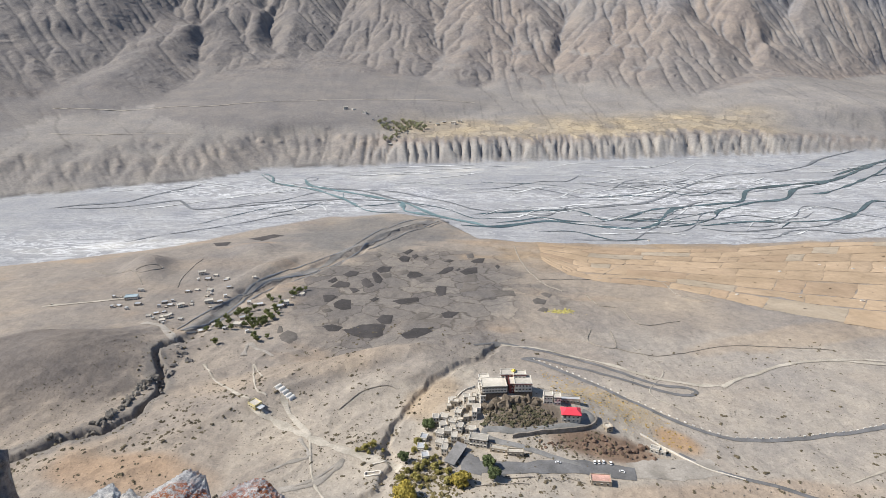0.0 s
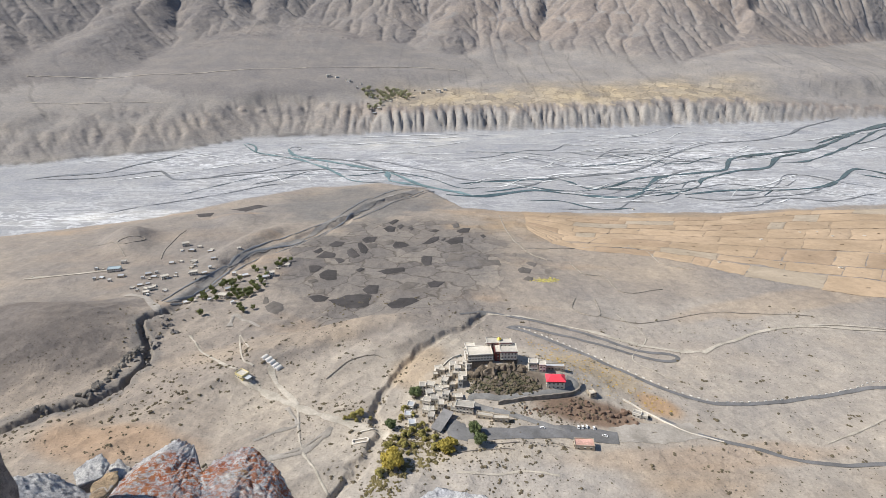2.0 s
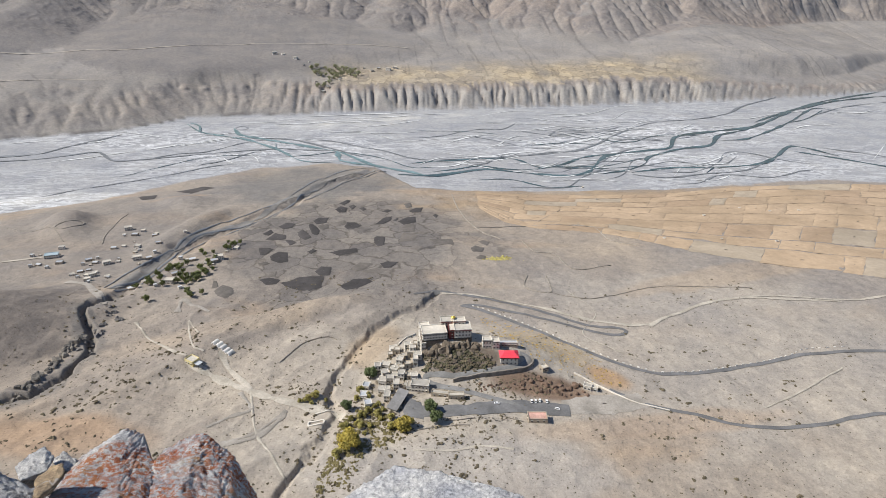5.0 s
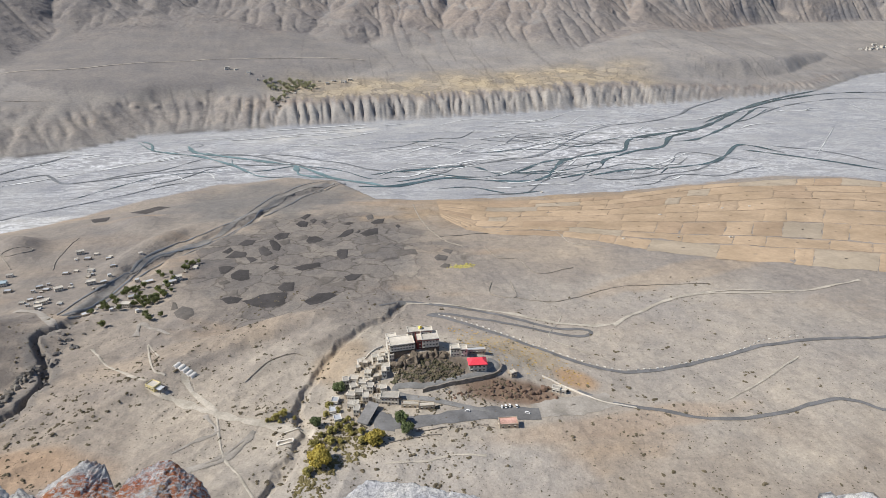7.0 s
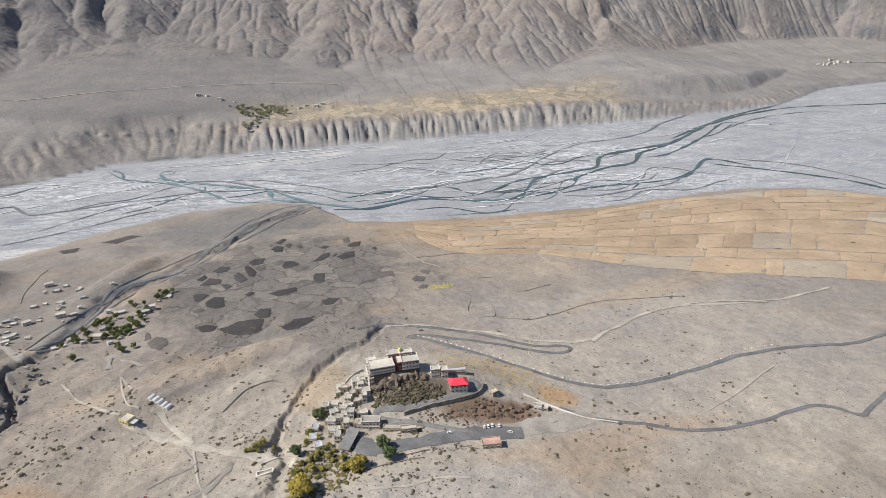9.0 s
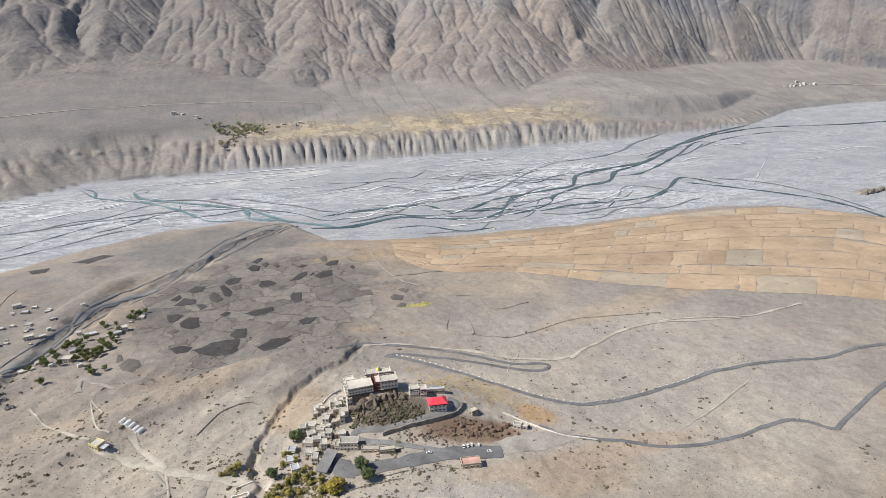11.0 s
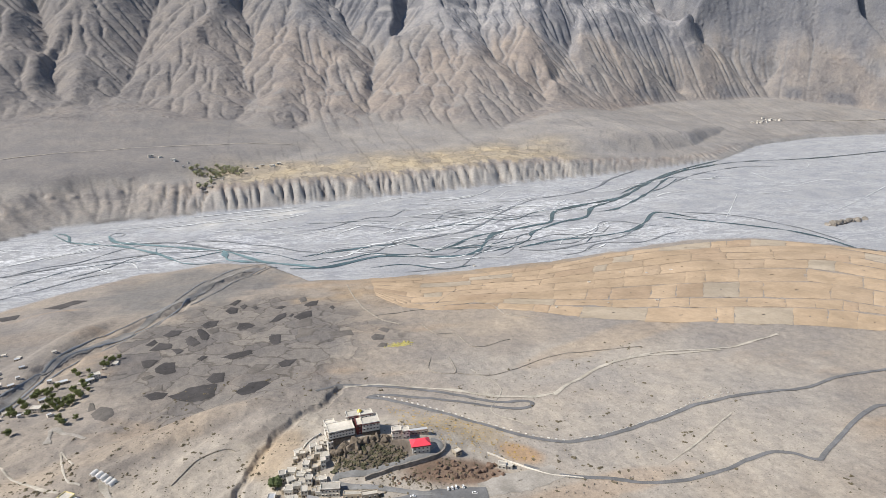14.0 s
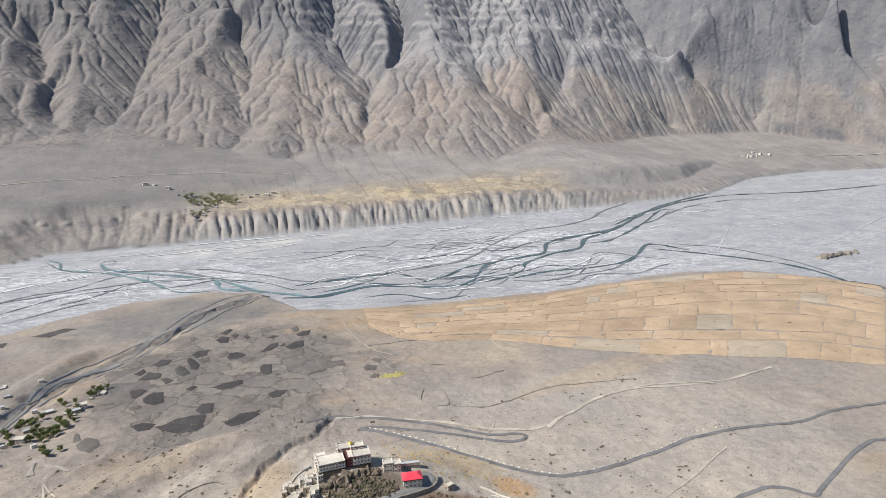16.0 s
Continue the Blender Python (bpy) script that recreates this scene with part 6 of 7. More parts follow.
# yellow house and the row of white tents beside it
yh = hall("yellow_house", -167.5, 449, -35, 10, 8, 4, yellow_paint, roof_mud, 1, 3, "yellow painted house alone on the slope")
part("porch_roof", box_mesh(5.0, 1.0, 2.9, 10.5, 6.5, 3.1), roof_tin, yh)
for px_, py_ in ((10.1, 1.3), (10.1, 6.0)):
    part("post", box_mesh(px_, py_, -1.5, px_ + 0.25, py_ + 0.25, 2.9), timber, yh)
for k, (x, y) in enumerate(((-151.4, 477.3), (-147.6, 475), (-144, 472.4), (-140.6, 469.8), (-137.2, 467.4))):
    tent = empty("tent", x, y, gz(x, y), -32)
    tent.scale = (1.3, 1.3, 1.25)
    bm = bmesh.new()
    arc = [(1.9 * math.cos(a), 2.3 * math.sin(a) - 0.4) for a in np.linspace(0, math.pi, 9)]
    rows = [[bm.verts.new((c[0], yy, c[1])) for c in arc] for yy in (-2.6, -0.9, 0.9, 2.6)]
    for r0, r1 in zip(rows, rows[1:]):
        for a in range(8):
            bm.faces.new((r0[a], r0[a + 1], r1[a + 1], r1[a]))
    bm.faces.new(rows[0][::-1])
    bm.faces.new(rows[-1])
    part("canvas", bm, parapet_white, tent)
    part("door_flap", box_mesh(-0.6, -2.68, -0.3, 0.6, -2.62, 1.5), lane_dirt, tent)
    tagged(tent, "small white arched tent in a row", "tent", "row of white tents")

# ---- walls, kerbs, hill road, cars ----
tagged(patch("car_park", CAR_COURT, asphalt, 0.5, 6), "grey asphalt court below the monastery", "car park", kind="structure")
tagged(ribbon("car_park", CAR_STRIP, 15, asphalt, 0.45, 0.12), "grey asphalt car park below the monastery", "car park", kind="structure")
tagged(ribbon("hill_road", HILL_ROAD, 5.0, plain("grey_concrete_road", (0.2, 0.197, 0.19), 0.9, 0.3), 0.5, 0.08), "concrete ramp road up to the monastery", "road", kind="structure")


def wall_along(name, line, thick, tall, material, label, sink=1.2, gap=4.0, category="wall"):
    """A stone wall that follows the ground, its top uneven."""
    p = smooth_line(line, gap)
    way = np.gradient(p, axis=0)
    way /= np.maximum(np.linalg.norm(way, axis=1), 1e-6)[:, None]
    side = np.stack([-way[:, 1], way[:, 0]], 1) * thick / 2
    z = ground_z(p[:, 0], p[:, 1])
    s = np.arange(len(p)) * 1.7
    h = tall * (0.8 + 0.4 * value_noise(s, s * 0, 8))
    rows = [(p + side, z - sink), (p + side * 0.8, z + h), (p - side * 0.8, z + h), (p - side, z - sink)]
    X, Y, Z = (np.array([q[:, 0] for q, _ in rows]), np.array([q[:, 1] for q, _ in rows]), np.array([zz for _, zz in rows]))
    mesh = grid_mesh(name, X, Y, Z)
    mesh.polygons.foreach_set("use_smooth", np.zeros(len(mesh.polygons), bool))
    mesh.materials.append(material)
    return tagged(new(name, mesh), label, category, kind="structure")


wall_along("retaining_wall", RETAINING, 1.6, 3.4, stone_wall, "grey stone retaining wall below the hill road", 6.0)
wall_along("parapet_wall", LOW_WALLS, 0.8, 1.6, whitewash, "whitewashed wall down the back of the hill")
wall_along("parapet_wall", [(160.6, 411), (172, 402), (186, 388), (200, 374.4), (225, 362)], 0.8, 1.2, whitewash, "pale wall along the road bend")
field_stone = plain("field_stone", (0.30, 0.27, 0.23), 0.95, 0.8, 0.25, 0.1, bump=0.5)
for line, thick in WALLS:
    wall_along("field_wall", line, thick * 0.7, 0.8, field_stone, "rough dry-stone field wall")
for line in ([(-54, 374), (-40, 378)], [(-58, 364), (-52, 364.5), (-47, 365), (-47, 360), (-57, 359), (-58, 364)]):
    wall_along("pen_wall", line, 1.2, 1.2, whitewash, "pale low pen wall by the gully", gap=2.0)

for line in ([(22, 345), (34, 347), (48, 349), (62, 349)], [(44, 356), (56, 355), (66, 357)], [(88, 361), (96, 356), (104, 352)]):
    wall_along("terrace_wall", line, 0.7, 0.7, stone_wall, "low tumbled stone wall below the car park", gap=2.0)
kerb = smooth_line(KERB_LINE, 6.5)
kerb_things = empty("kerb_stones", 0, 0, 0)
block = bpy.data.meshes.new("kerb_stone")
bm = box_mesh(-1.1, -0.3, -0.6, 1.1, 0.3, 0.75, bevel=0.08)
bm.to_mesh(block)
bm.free()
block.materials.append(parapet_white)
way = np.gradient(kerb, axis=0)
for (x, y), t in list(zip(kerb, way))[:120]:
    ob = new("kerb_stone", block)
    ob.parent = kerb_things
    ob.matrix_basis = pose(x, y, gz(x, y) + 0.1, 0, 0, math.degrees(math.atan2(t[1], t[0])))
tagged(kerb_things, "row of white painted kerb stones along the road", "kerb", kind="structure")

car = empty("car", 0, 0, 0)
bm = bmesh.new()
add_box(bm, -2.05, -0.85, 0.32, 2.05, 0.85, 0.95, bevel=0.12)
part("body", bm, car_white, car)
bm = bmesh.new()
for q in add_box(bm, -1.4, -0.78, 0.95, 1.3, 0.78, 1.5):
    if q.co.z > 1.2:
        q.co.x, q.co.y = q.co.x * 0.74, q.co.y * 0.88
part("cabin", bm, dark_pane, car, "dark car windows")
part("car_roof", box_mesh(-1.0, -0.68, 1.5, 0.94, 0.68, 1.56, bevel=0.02), car_white, car)
for x in (-1.3, 1.3):
    for y in (-0.82, 0.82):
        bm = bmesh.new()
        bmesh.ops.create_cone(bm, cap_ends=True, segments=14, radius1=0.33, radius2=0.33, depth=0.22, matrix=pose(x, y, 0.33, 90, 0, 0))
        wheel = part("wheel", bm, rubber, car)
        bm = bmesh.new()
        bmesh.ops.create_cone(bm, cap_ends=True, segments=10, radius1=0.18, radius2=0.18, depth=0.03, matrix=pose(x, y * 1.14, 0.33, 90, 0, 0))
        part("rim", bm, roof_tin, wheel)
for k, (x, y) in enumerate(CARS):
    m = pose(x, y, gz(x, y) + 0.55, 0, 0, (80, 82, 78, 85, -25, -8)[k])
    ob = car if k == 0 else copy_thing(car, m)
    ob.matrix_basis = m
    tagged(ob, "white car parked on the grey asphalt", "car", "parked cars")

# ---- trees and scrub ----
round_green = tree_kind("tree", 7.2, 11.0, 2.6, leaf_dark, 21, 2600)
round_gold = tree_kind("tree", 8.0, 10.0, 2.0, leaf_gold, 22, 3200)
small_olive = tree_kind("tree", 4.4, 5.6, 1.0, leaf_olive, 23, 1300)
village_tree = tree_kind("tree", 4.6, 8.0, 2.0, leaf_green, 24, 900)
settle_clear(round_green, HILL_TREES[0:2] + HILL_TREES[4:6], 31, "trees below the monastery", "dark green leafy tree beside the car park", "tree", (0.8, 1.1))
settle_clear(round_gold, HILL_TREES[2:3] + HILL_TREES[7:8], 32, "trees below the monastery", "bright autumn-yellow tree below the monastery", "tree", (0.85, 1.2))
settle_clear(small_olive, HILL_TREES[3:4] + HILL_TREES[6:7] + HILL_TREES[8:] + [(-13, 371), (-4, 362), (-16, 345), (3, 350), (-31, 352), (-22, 390), (-48, 396), (-34, 322), (-9, 377), (-18, 366), (-26, 362), (-2, 373), (4, 362), (-12, 354), (-58, 390), (-20, 402), (-14, 392)], 33, "trees below the monastery", "small olive-yellow willow by the gully", "tree", (0.5, 1.15))
settle_clear(village_tree, [(-247, 583), (-259, 655), (-251, 676), (-232, 661), (-217, 636), (-218, 674), (-206, 703), (-202, 742), (-198, 761), (-244, 624), (-231, 634), (-206, 593), (-240, 668), (-225, 650), (-211, 690)] + POPLARS + [(x + 9, y + 7) for x, y in POPLARS] + [(x - 7, y + 11) for x, y in POPLARS[::2]] + [(x + 5, y - 8) for x, y in POPLARS[1::2]], 34, "village trees", "green poplar among the village houses", "tree", (0.65, 1.1))

far_tree = tree_kind("tree", 5.5, 8.5, 1.6, leaf_pale, 25, 500)
settle_clear(far_tree, FAR_TREES + [(x + 14, y + 10) for x, y in FAR_TREES] + [(x - 12, y + 16) for x, y in FAR_TREES[::2]] + [(x + 6, y - 14) for x, y in FAR_TREES[::2]], 35, "trees of the far hamlet", "pale green tree in the far hamlet", "tree", (0.9, 1.5))


def inside(places, corners):
    c = np.array(corners)
    hit = np.zeros(len(places), bool)
    for a, b in zip(c, np.roll(c, -1, 0)):
        cross = (a[1] > places[:, 1]) != (b[1] > places[:, 1])
        hit ^= cross & (places[:, 0] < (b[0] - a[0]) * (places[:, 1] - a[1]) / (b[1] - a[1] + 1e-9) + a[0])
    return hit


def in_patch(corners, count, seed):
    rng = np.random.default_rng(seed)
    c = np.array(corners)
    p = rng.uniform(c.min(0), c.max(0), (count * 4, 2))
    return p[inside(p, corners)][:count]


rng = np.random.default_rng(77)
p = np.column_stack([rng.uniform(-330, 430, 13000), rng.uniform(230, 640, 13000)])
keep = rng.random(len(p)) < np.clip(0.25 + 1.5 * fbm(p[:, 0], p[:, 1], 70, 3, 201), 0.04, 0.85) * np.where(p[:, 0] > 130, 0.25, 0.9) * np.where(p[:, 1] > 480, 0.4, 1.0)
p = p[keep & (np.hypot(p[:, 0], p[:, 1]) > 235)]
scatter_stuff("scrub", p, 0.8 + 1.9 * rng.random(len(p)) ** 2.0, scrub_brown, 5, "scattered dark thorn scrub on stony ground", 3)
p = np.column_stack([rng.uniform(-380, 500, 9000), rng.uniform(240, 560, 9000)])
p = p[(np.hypot(p[:, 0], p[:, 1]) > 240) & (rng.random(len(p)) < np.clip(0.5 + 1.3 * fbm(p[:, 0], p[:, 1], 50, 3, 203), 0.1, 1) * np.where(p[:, 0] > 130, 0.45, 1.0))]
scatter_stuff("small_scrub", p, 0.7 + 0.8 * rng.random(len(p)), scrub_brown, 15, "tiny dark tufts and stones dotting the slope", 1)
p = in_patch(GOLD_SCRUB, 420, 6)
scatter_stuff("golden_scrub", p, rng.uniform(0.4, 1.2, len(p)), scrub_gold, 6, "golden autumn scrub on the slope", 4)
p = in_patch(HILL_SCRUB, 120, 17)
scatter_stuff("green_hill_scrub", p, rng.uniform(0.9, 2.6, len(p)), scrub_green, 17, "dull green bushes on the monastery crag", 5)
p = in_patch(HILL_SCRUB, 130, 7)
scatter_stuff("hill_scrub", p, rng.uniform(0.9, 2.6, len(p)), scrub_brown, 7, "dense brown thorn scrub on the monastery crag", 5)
p = in_patch(BANK_SCRUB, 130, 8)
scatter_stuff("bank_scrub", p, rng.uniform(0.5, 1.5, len(p)), scrub_brown, 8, "brown thorn scrub on the bank below the road", 5)
p = in_patch(GULLY_SCRUB, 330, 9)
scatter_stuff("gully_scrub", p, rng.uniform(0.7, 2.4, len(p)), scrub_olive, 9, "olive and yellow bushes along the gully", 5)
p = np.column_stack([rng.normal(146.6, 9, 90), rng.normal(688, 4, 90)])
scatter_stuff("willow_thicket", p, rng.uniform(0.8, 2.2, len(p)), leaf_olive, 10, "yellow-green willow thicket at the field edge", 6)

# ---- rocks at the lookout ----
def rock_material(name, lichen, grey=(0.45, 0.452, 0.458), vein_width=0.004):
    mat, nodes, links = node_material(name, 0.9)
    bsdf = nodes["Principled BSDF"]
    place = nodes.new("ShaderNodeNewGeometry").outputs["Position"]
    grain = noise_node(nodes, links, 55, 9, place, 0.8)
    c = mix_node(nodes, links, grey, ramp_node(nodes, links, grain.outputs["Fac"], [(0.36, (0.42, 0.42, 0.44)), (0.5, (1, 1, 1)), (0.64, (1.5, 1.48, 1.45))]).outputs["Color"], 1.0, "MULTIPLY")
    stain = ramp_node(nodes, links, noise_node(nodes, links, 5, 5, place).outputs["Fac"], [(0.35, (0.75, 0.76, 0.8)), (0.65, (1.2, 1.17, 1.1))])
    c = mix_node(nodes, links, c, stain.outputs["Color"], 1.0, "MULTIPLY")
    vein = noise_node(nodes, links, 3.5, 3, place, 0.5, 1.0)
    vein = ramp_node(nodes, links, vein.outputs["Fac"], [(0.5 - vein_width, (0, 0, 0)), (0.5, (0.7, 0.7, 0.7)), (0.5 + vein_width, (0, 0, 0))])
    c = mix_node(nodes, links, c, (0.62, 0.61, 0.58), vein.outputs["Color"])
    if lichen:
        spots = ramp_node(nodes, links, noise_node(nodes, links, 60, 6, place, 0.8).outputs["Fac"], [(0.46, (0, 0, 0)), (0.54, (1, 1, 1))])
        area = ramp_node(nodes, links, noise_node(nodes, links, 4.2, 3, place).outputs["Fac"], [(0.58 - lichen, (0, 0, 0)), (0.70 - lichen, (1, 1, 1))])
        f = mix_node(nodes, links, spots.outputs["Color"], area.outputs["Color"], 1.0, "MULTIPLY")
        hue = ramp_node(nodes, links, noise_node(nodes, links, 12, 3, place).outputs["Fac"], [(0.35, (0.32, 0.095, 0.04)), (0.6, (0.40, 0.16, 0.07)), (0.75, (0.40, 0.30, 0.17))])
        c = mix_node(nodes, links, c, hue.outputs["Color"], f)
    links.new(c, bsdf.inputs["Base Color"])
    b = nodes.new("ShaderNodeBump")
    b.inputs["Strength"].default_value, b.inputs["Distance"].default_value = 0.9, 0.012
    links.new(noise_node(nodes, links, 48, 9, place, 0.85).outputs["Fac"], b.inputs["Height"])
    links.new(b.outputs["Normal"], bsdf.inputs["Normal"])
    return mat


def blocks(p):
    """Flat-topped blocks parted by cracks."""
    d = noise.voronoi(p)[0]
    return min(d[1] - d[0], 0.3)


def rock_bmesh(size, seed, cuts=9, rough=0.10, detail=5, bm=None, at=(0, 0, 0), turn=(0, 0, 0), faces=()):
    """A boulder: a ball cut by random planes, then weathered."""
    rng = random.Random(seed)
    bm = bm or bmesh.new()
    made = bmesh.ops.create_icosphere(bm, subdivisions=detail, radius=1.0)["verts"]
    planes = [(Vector(f[:3]).normalized(), f[3]) for f in faces]
    for k in range(cuts):
        n = Vector((rng.gauss(0, 1), rng.gauss(0, 1), rng.gauss(0, 0.8))).normalized()
        planes.append((n, rng.uniform(0.45, 0.85)))
    off = Vector((seed * 3.1, seed * 1.7, 0))
    m = Matrix.LocRotScale(at, Euler([radians(a) for a in turn]), None)
    for v in made:
        p = v.co.copy()
        for n, d in planes:
            over = p.dot(n) - d
            if over > 0:
                p -= n * over
        n = p.normalized()
        p += n * (noise.fractal(p * 2.2 + off, 0.9, 2.1, 3) * rough * 0.5 + (blocks(p * 3.1 + off) - 0.15) * rough * 1.5 + (blocks(p * 9.0 + off) - 0.15) * rough * 0.5 + noise.fractal(p * 20.0 + off, 0.7, 2.1, 3) * rough * 0.12)
        v.co = m @ Vector((p.x * size[0], p.y * size[1], p.z * size[2]))
    return bm


def boulder(name, at, size, seed, material, label, cuts=9, rough=0.1, turn=(0, 0, 0), detail=5, more=(), faces=()):
    bm = rock_bmesh(size, seed, cuts, rough, detail, None, (0, 0, 0), turn, faces)
    for at2, size2, seed2, turn2 in more:
        rock_bmesh(size2, seed2, cuts, rough, detail, bm, at2, turn2)
    for f in bm.faces:
        f.smooth = True
    mesh = bpy.data.meshes.new(name)
    bm.to_mesh(mesh)
    bm.free()
    mesh.materials.append(material)
    ob = new(name, mesh)
    ob.matrix_basis = Matrix.Translation(at)
    return tagged(ob, label, "rock")


def split_rock(name, at, corners, seed, material, label, rough, cuts):
    """A broken block: flat faces between a few corners, then weathered and cracked."""
    bm = bmesh.new()
    for c in corners:
        bm.verts.new(c)
        if name == "boulder":
            bm.verts.new((c[0] * 0.95, c[1] * 0.95, 437.4 - at[2]))
    made = bmesh.ops.convex_hull(bm, input=bm.verts[:])
    bmesh.ops.delete(bm, geom=[v for v in bm.verts if not v.link_faces], context="VERTS")
    bmesh.ops.triangulate(bm, faces=bm.faces[:])
    for k in range(cuts):
        big = [e for e in bm.edges if e.calc_length() > 0.006]
        bmesh.ops.subdivide_edges(bm, edges=big, cuts=1)
        bmesh.ops.triangulate(bm, faces=bm.faces[:])
    bm.normal_update()
    off = Vector((seed * 3.1, seed * 1.7, seed * 0.9))
    for v in bm.verts:
        p = v.co + off
        q = Vector((p.x * 1.0, p.y * 1.0, p.z * 2.2))
        d = noise.fractal(p * 7, 0.8, 2.1, 4) * 0.8 + (blocks(q * 8) - 0.16) * 1.3 + (blocks(p * 30) - 0.15) * 0.7 + noise.fractal(p * 80, 0.6, 2.1, 4) * 0.55
        v.co += v.normal * d * rough
    for f in bm.faces:
        f.smooth = True
    mesh = bpy.data.meshes.new(name)
    bm.to_mesh(mesh)
    bm.free()
    mesh.materials.append(material)
    ob = new(name, mesh)
    ob.matrix_basis = Matrix.Translation(at)
    return tagged(ob, label, "rock")


lichen_rock = rock_material("limestone_with_orange_lichen", 0.19)
bare_rock = rock_material("grey_limestone", 0.0)
pale_rock = rock_material("pale_limestone", 0.0, (0.53, 0.533, 0.54))
ochre_rock = rock_material("ochre_stone", 0.0, (0.47, 0.35, 0.22))
red_rock = rock_material("reddish_weathered_rock", 0.06, (0.42, 0.36, 0.335))
veined_rock = rock_material("veined_limestone", 0.0, vein_width=0.014)
split_rock("boulder", (-0.48, 1.28, 438.62), [(-0.17, 0.14, 0.05), (-0.11, 0.17, 0.06), (-0.05, 0.15, 0.09), (-0.01, 0.13, 0.08), (0.04, 0.09, 0.06), (0.14, -0.04, -0.02), (0.22, -0.18, -0.09), (-0.15, 0.03, 0.11), (-0.03, -0.39, 0.22), (0.12, -0.34, 0.14), (-0.15, 0.15, -0.38), (0.13, 0.02, -0.36)], 11, lichen_rock, "grey limestone boulder crusted with rusty orange lichen", 0.0085, 5)
split_rock("boulder", (-0.75, 1.27, 438.68), [(-0.01, 0.21, 0.03), (0.04, 0.19, 0.02), (0.06, 0.14, 0.01), (-0.04, 0.18, 0.02), (-0.08, 0.12, 0.02), (-0.1, 0.08, 0.03), (-0.05, -0.17, 0.14), (-0.04, -0.26, 0.18), (0.19, -0.43, 0.21), (0.26, -0.35, 0.11), (0.13, 0.03, 0.05), (-0.08, 0.18, -0.4), (-0.22, 0.11, -0.38)], 18, lichen_rock, "pointed limestone boulder with lichen on its lower face", 0.0085, 5)
split_rock("boulder", (-0.93, 1.09, 438.82), [(-0.04, 0.03, 0.08), (-0.02, 0.11, 0.02), (0.04, 0.11, -0.02), (0.12, 0.06, -0.02), (0.17, -0.12, 0.08), (0.11, -0.22, 0.12), (-0.14, -0.06, 0.17), (0.0, -0.26, 0.18), (-0.21, 0.15, -0.24), (-0.06, 0.18, -0.31)], 25, veined_rock, "grey veined limestone slab at the edge", 0.008, 5)
split_rock("stone", (-0.9, 1.27, 438.77), [(-0.05, 0.0, 0.01), (-0.02, 0.03, 0.02), (0.0, 0.05, 0.02), (0.03, 0.03, 0.01), (0.05, -0.04, 0.03), (0.01, -0.08, 0.04), (-0.05, 0.03, -0.12)], 32, bare_rock, "grey angular stone on the slab", 0.007, 4)
split_rock("stone", (-0.86, 1.32, 438.73), [(-0.04, 0.02, 0.0), (-0.02, 0.04, 0.01), (0.02, 0.02, 0.0), (0.04, -0.03, 0.01), (-0.0, -0.05, 0.02), (-0.03, 0.02, -0.08)], 39, bare_rock, "small grey stone leaning on the boulder", 0.006, 4)
split_rock("stone", (-0.78, 1.12, 438.88), [(-0.0, -0.06, 0.01), (-0.02, -0.01, 0.01), (-0.01, 0.04, -0.0), (0.01, 0.05, -0.0), (0.03, 0.02, 0.0), (0.03, -0.03, 0.01), (0.02, -0.07, 0.02), (-0.03, 0.04, -0.09)], 46, ochre_rock, "ochre brown loose stone leaning between boulders", 0.005, 4)
split_rock("boulder", (-0.522, 0.49, 438.6), [(-0.05, 0.08, 0.98), (0.01, 0.06, 0.96), (0.01, 0.07, 0.95), (0.04, 0.05, 0.93), (0.05, 0.03, 0.92), (0.06, 0.02, 0.9), (0.08, -0.04, 0.86), (0.07, -0.1, 0.93), (0.02, -0.01, 1.01), (-0.04, 0.06, 0.74), (-0.11, 0.07, 0.77), (-0.07, -0.1, -0.9), (-0.2, -0.08, -0.9), (-0.14, 0.08, -0.9), (-0.26, 0.12, -0.9)], 53, red_rock, "reddish layered rock pillar at the ledge", 0.018, 5)
split_rock("boulder", (0.16, 1.41, 438.36), [(-0.33, 0.02, 0.04), (-0.23, 0.08, 0.02), (-0.18, 0.11, 0.05), (-0.13, 0.14, 0.07), (-0.05, 0.11, 0.05), (0.06, 0.08, 0.03), (0.15, 0.04, 0.04), (0.26, -0.01, 0.06), (0.32, -0.09, 0.08), (-0.22, -0.29, 0.11), (0.02, -0.3, 0.11), (0.25, -0.3, 0.09), (-0.06, 0.21, -0.39), (0.19, 0.18, -0.39)], 60, pale_rock, "pale grey limestone boulder below the ledge", 0.010, 5)
boulder("boulder", (1.75, 1.36, 437.66), (0.45, 0.3, 0.62), 63, pale_rock, "pale limestone rock at the end of the ledge", 12, 0.08)
rng = random.Random(5)
for k in range(26):
    a, d = rng.uniform(-46, -18), rng.uniform(1.5, 2.2)
    x, y = polar(a, d)
    s = rng.uniform(0.015, 0.05)
    boulder("stone", (x, y, 437.9 + s * 0.3), (s * 1.2, s, s * 0.8), 70 + k, (pale_rock, ochre_rock, bare_rock)[k % 3], "small loose angular stone on the ledge", 8, 0.06, (0, 0, 40 * k), 3)


# ---- crags ----
def lumps(material, seed):
    out = []
    for k in range(5):
        bm = rock_bmesh((1, 0.85, 0.9), seed + k, 10, 0.16, 3)
        mesh = bpy.data.meshes.new("rock")
        bm.to_mesh(mesh)
        bm.free()
        mesh.materials.append(material)
        out.append(mesh)
    return out


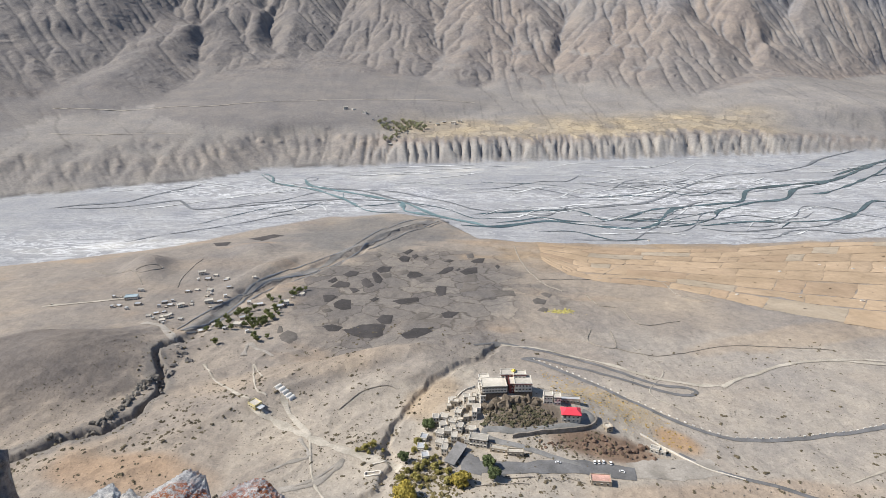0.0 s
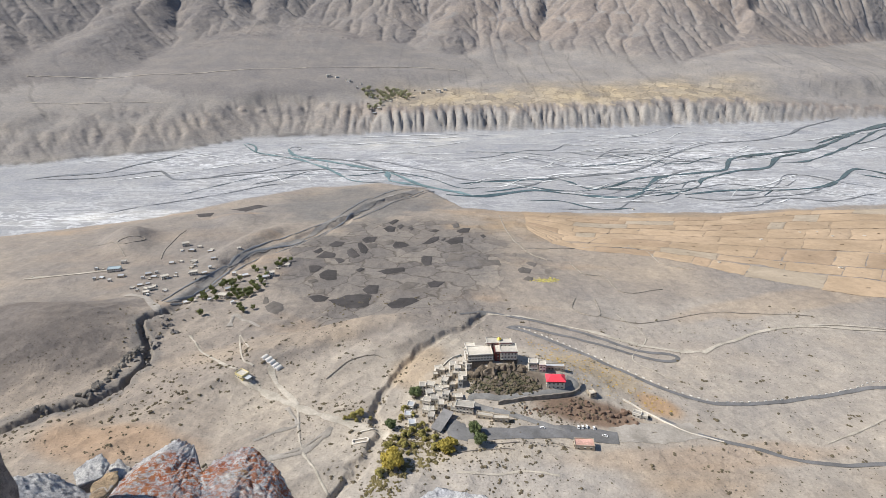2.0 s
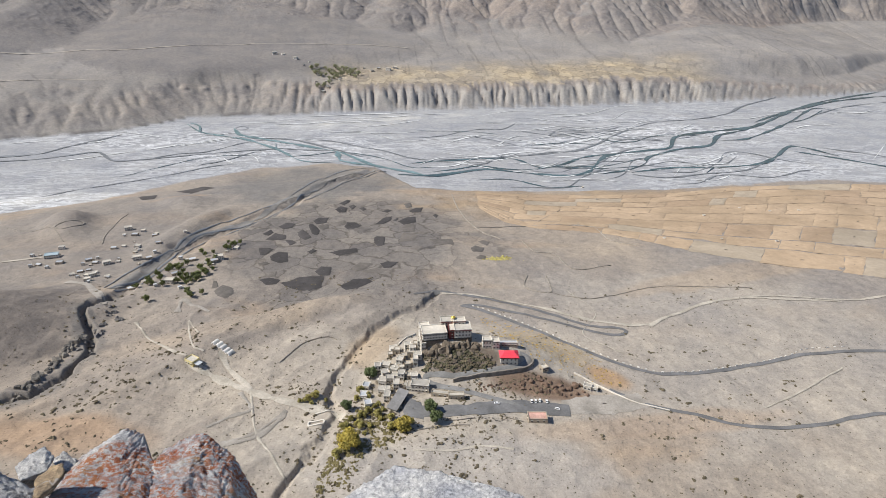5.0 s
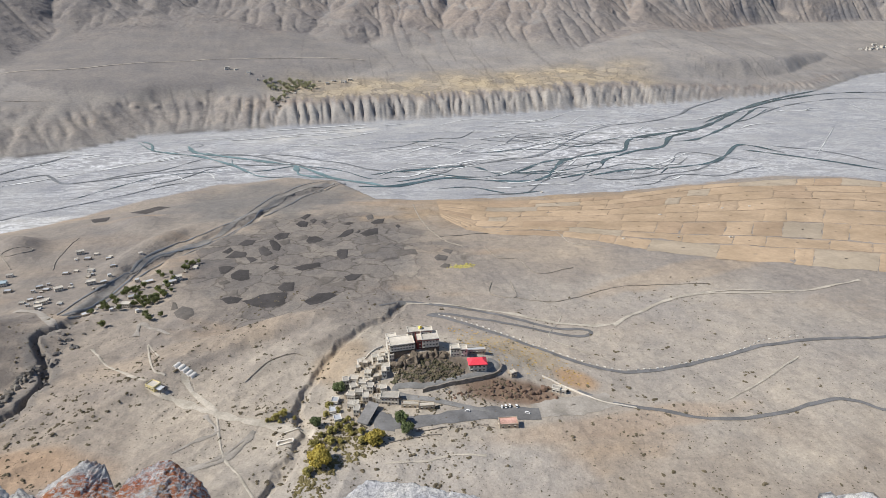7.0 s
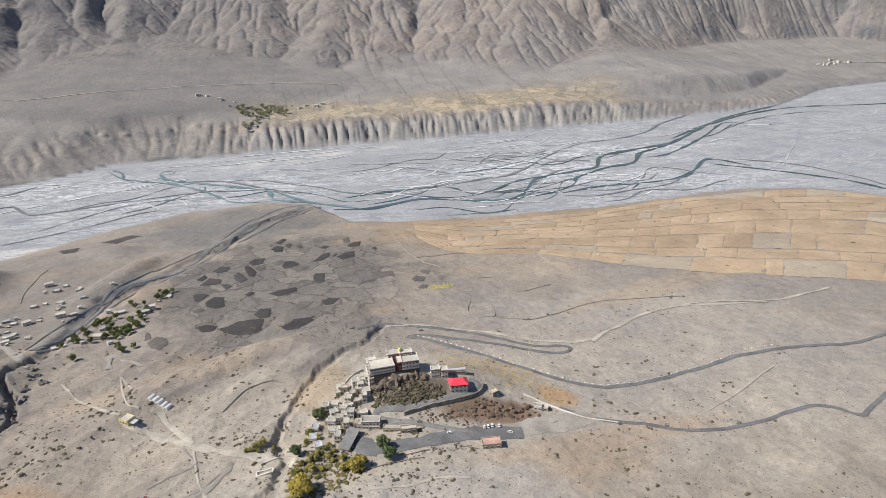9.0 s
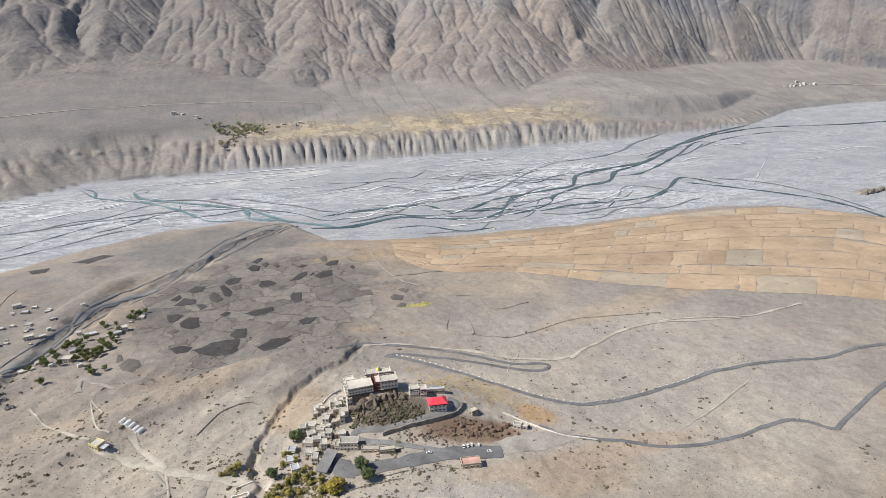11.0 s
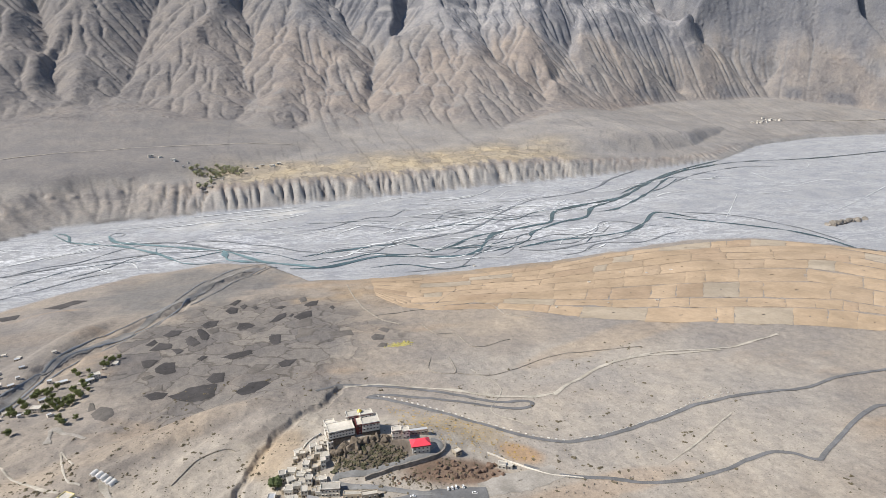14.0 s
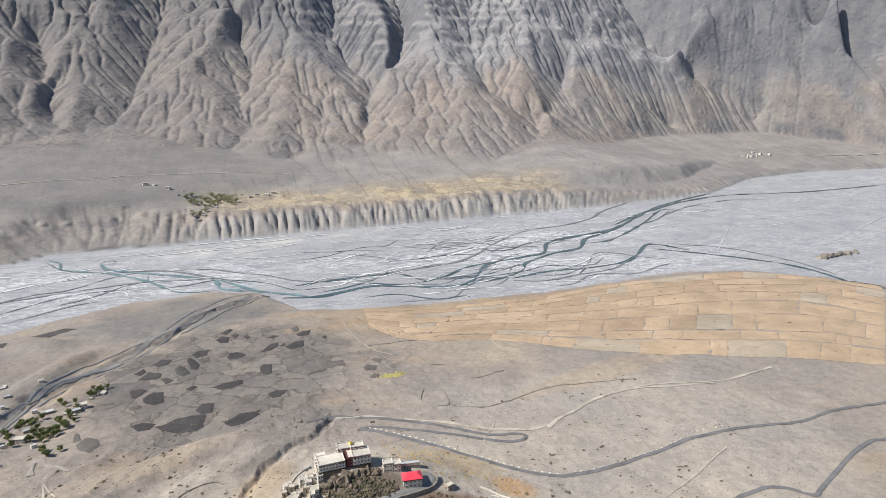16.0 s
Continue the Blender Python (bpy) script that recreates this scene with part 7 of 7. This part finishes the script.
def outcrop(name, spots, size, seed, meshes, label):
    """Broken rock showing through a slope: weathered lumps, each a rock of its own."""
    rng = random.Random(seed)
    x0, y0 = spots[0]
    e = empty(name, x0, y0, gz(x0, y0))
    for x, y in spots:
        w = size * rng.uniform(0.6, 1.3)
        ob = new("rock", rng.choice(meshes))
        ob.parent = e
        ob.matrix_basis = Matrix.Translation((x - x0, y - y0, gz(x, y) - gz(x0, y0) + w * 0.1)) @ pose(0, 0, 0, 0, 0, rng.uniform(0, 360)) @ Matrix.Diagonal((w, w * rng.uniform(0.7, 1.1), w * rng.uniform(0.7, 1.2), 1))
    return tagged(e, label, "rocks")


rng = random.Random(8)
brown_lumps, grey_lumps = lumps(crag_stone, 300), lumps(stone_wall, 320)
outcrop("crag", [(34 + k * 2.0 + rng.uniform(-1, 1), 431.5 + rng.uniform(-3.5, 1.5)) for k in range(24)], 4.2, 3, brown_lumps, "dark brown crag under the monastery walls")
outcrop("crag", [(40 + k * 2.6 + rng.uniform(-2, 2), 421 + rng.uniform(-6, 5)) for k in range(20)], 2.2, 5, brown_lumps, "broken brown rock among the hillside scrub")
bank_lumps = lumps(plain("red_brown_crag", (0.175, 0.12, 0.09), 0.95, 0.25, 0.35, 0.2, bump=0.6), 360)
outcrop("crag", [(112 + k * 1.25 + rng.uniform(-2, 2), 399 + rng.uniform(-9, 9) - k * 0.28) for k in range(42)], 2.4, 6, bank_lumps, "reddish brown broken rock on the bank")
outcrop("crag", [(76 + k * 1.6 + rng.uniform(-2, 2), 394 + rng.uniform(-5, 4)) for k in range(24)], 1.5, 16, bank_lumps, "brown stones on the bank below the road")
outcrop("rubble", [(66 + k * 1.4 + rng.uniform(-1, 1), 356 + rng.uniform(-2.5, 2.5)) for k in range(24)], 0.9, 7, grey_lumps, "heap of grey boulders below the car park")
outcrop("rubble", [(190 + k * 4 + rng.uniform(-4, 4), 352 + rng.uniform(-7, 7)) for k in range(26)], 0.9, 9, grey_lumps, "loose grey boulders beside the road")
outcrop("rubble", [(165 + k * 5 + rng.uniform(-4, 4), 318 + rng.uniform(-10, 10)) for k in range(20)], 0.7, 10, grey_lumps, "loose grey stones scattered on the slope")
outcrop("river_bluff", [(1400 + k * 14 + rng.uniform(-4, 4), 1188 + k * 1.8 + rng.uniform(-5, 5)) for k in range(12)], 11, 11, grey_lumps, "grey clay bluff standing in the river bed")
outcrop("gorge_rocks", [(-262 - 2 * k % 18 + rng.uniform(-7, 7), 480 + k * 3.4 + rng.uniform(-4, 4)) for k in range(28)], 3.0, 12, lumps(plain("dark_gorge_rock", (0.16, 0.15, 0.14), 0.95, 0.3, 0.3, bump=0.5), 340), "dark broken rock in the gorge")
outcrop("gorge_rocks", [(-330 + 2.6 * k + rng.uniform(-5, 5), 396 + k * 2.0 + rng.uniform(-5, 3)) for k in range(24)], 1.5, 13, grey_lumps, "broken grey rock along the gorge rim")
GORGE = smooth_line([(-322, 408), (-303, 415), (-290, 430), (-286, 443), (-282, 461), (-285, 478), (-283, 497), (-281, 512)], 1.5)
outcrop("gorge_wall", [(x + rng.uniform(-5, 2.5), y + rng.uniform(-3, 4)) for x, y in GORGE], 3.3, 14, lumps(plain("striped_gorge_rock", (0.19, 0.175, 0.155), 0.95, 0.4, 0.35, 0.25, bump=0.6), 350), "dark broken rock wall of the gorge")
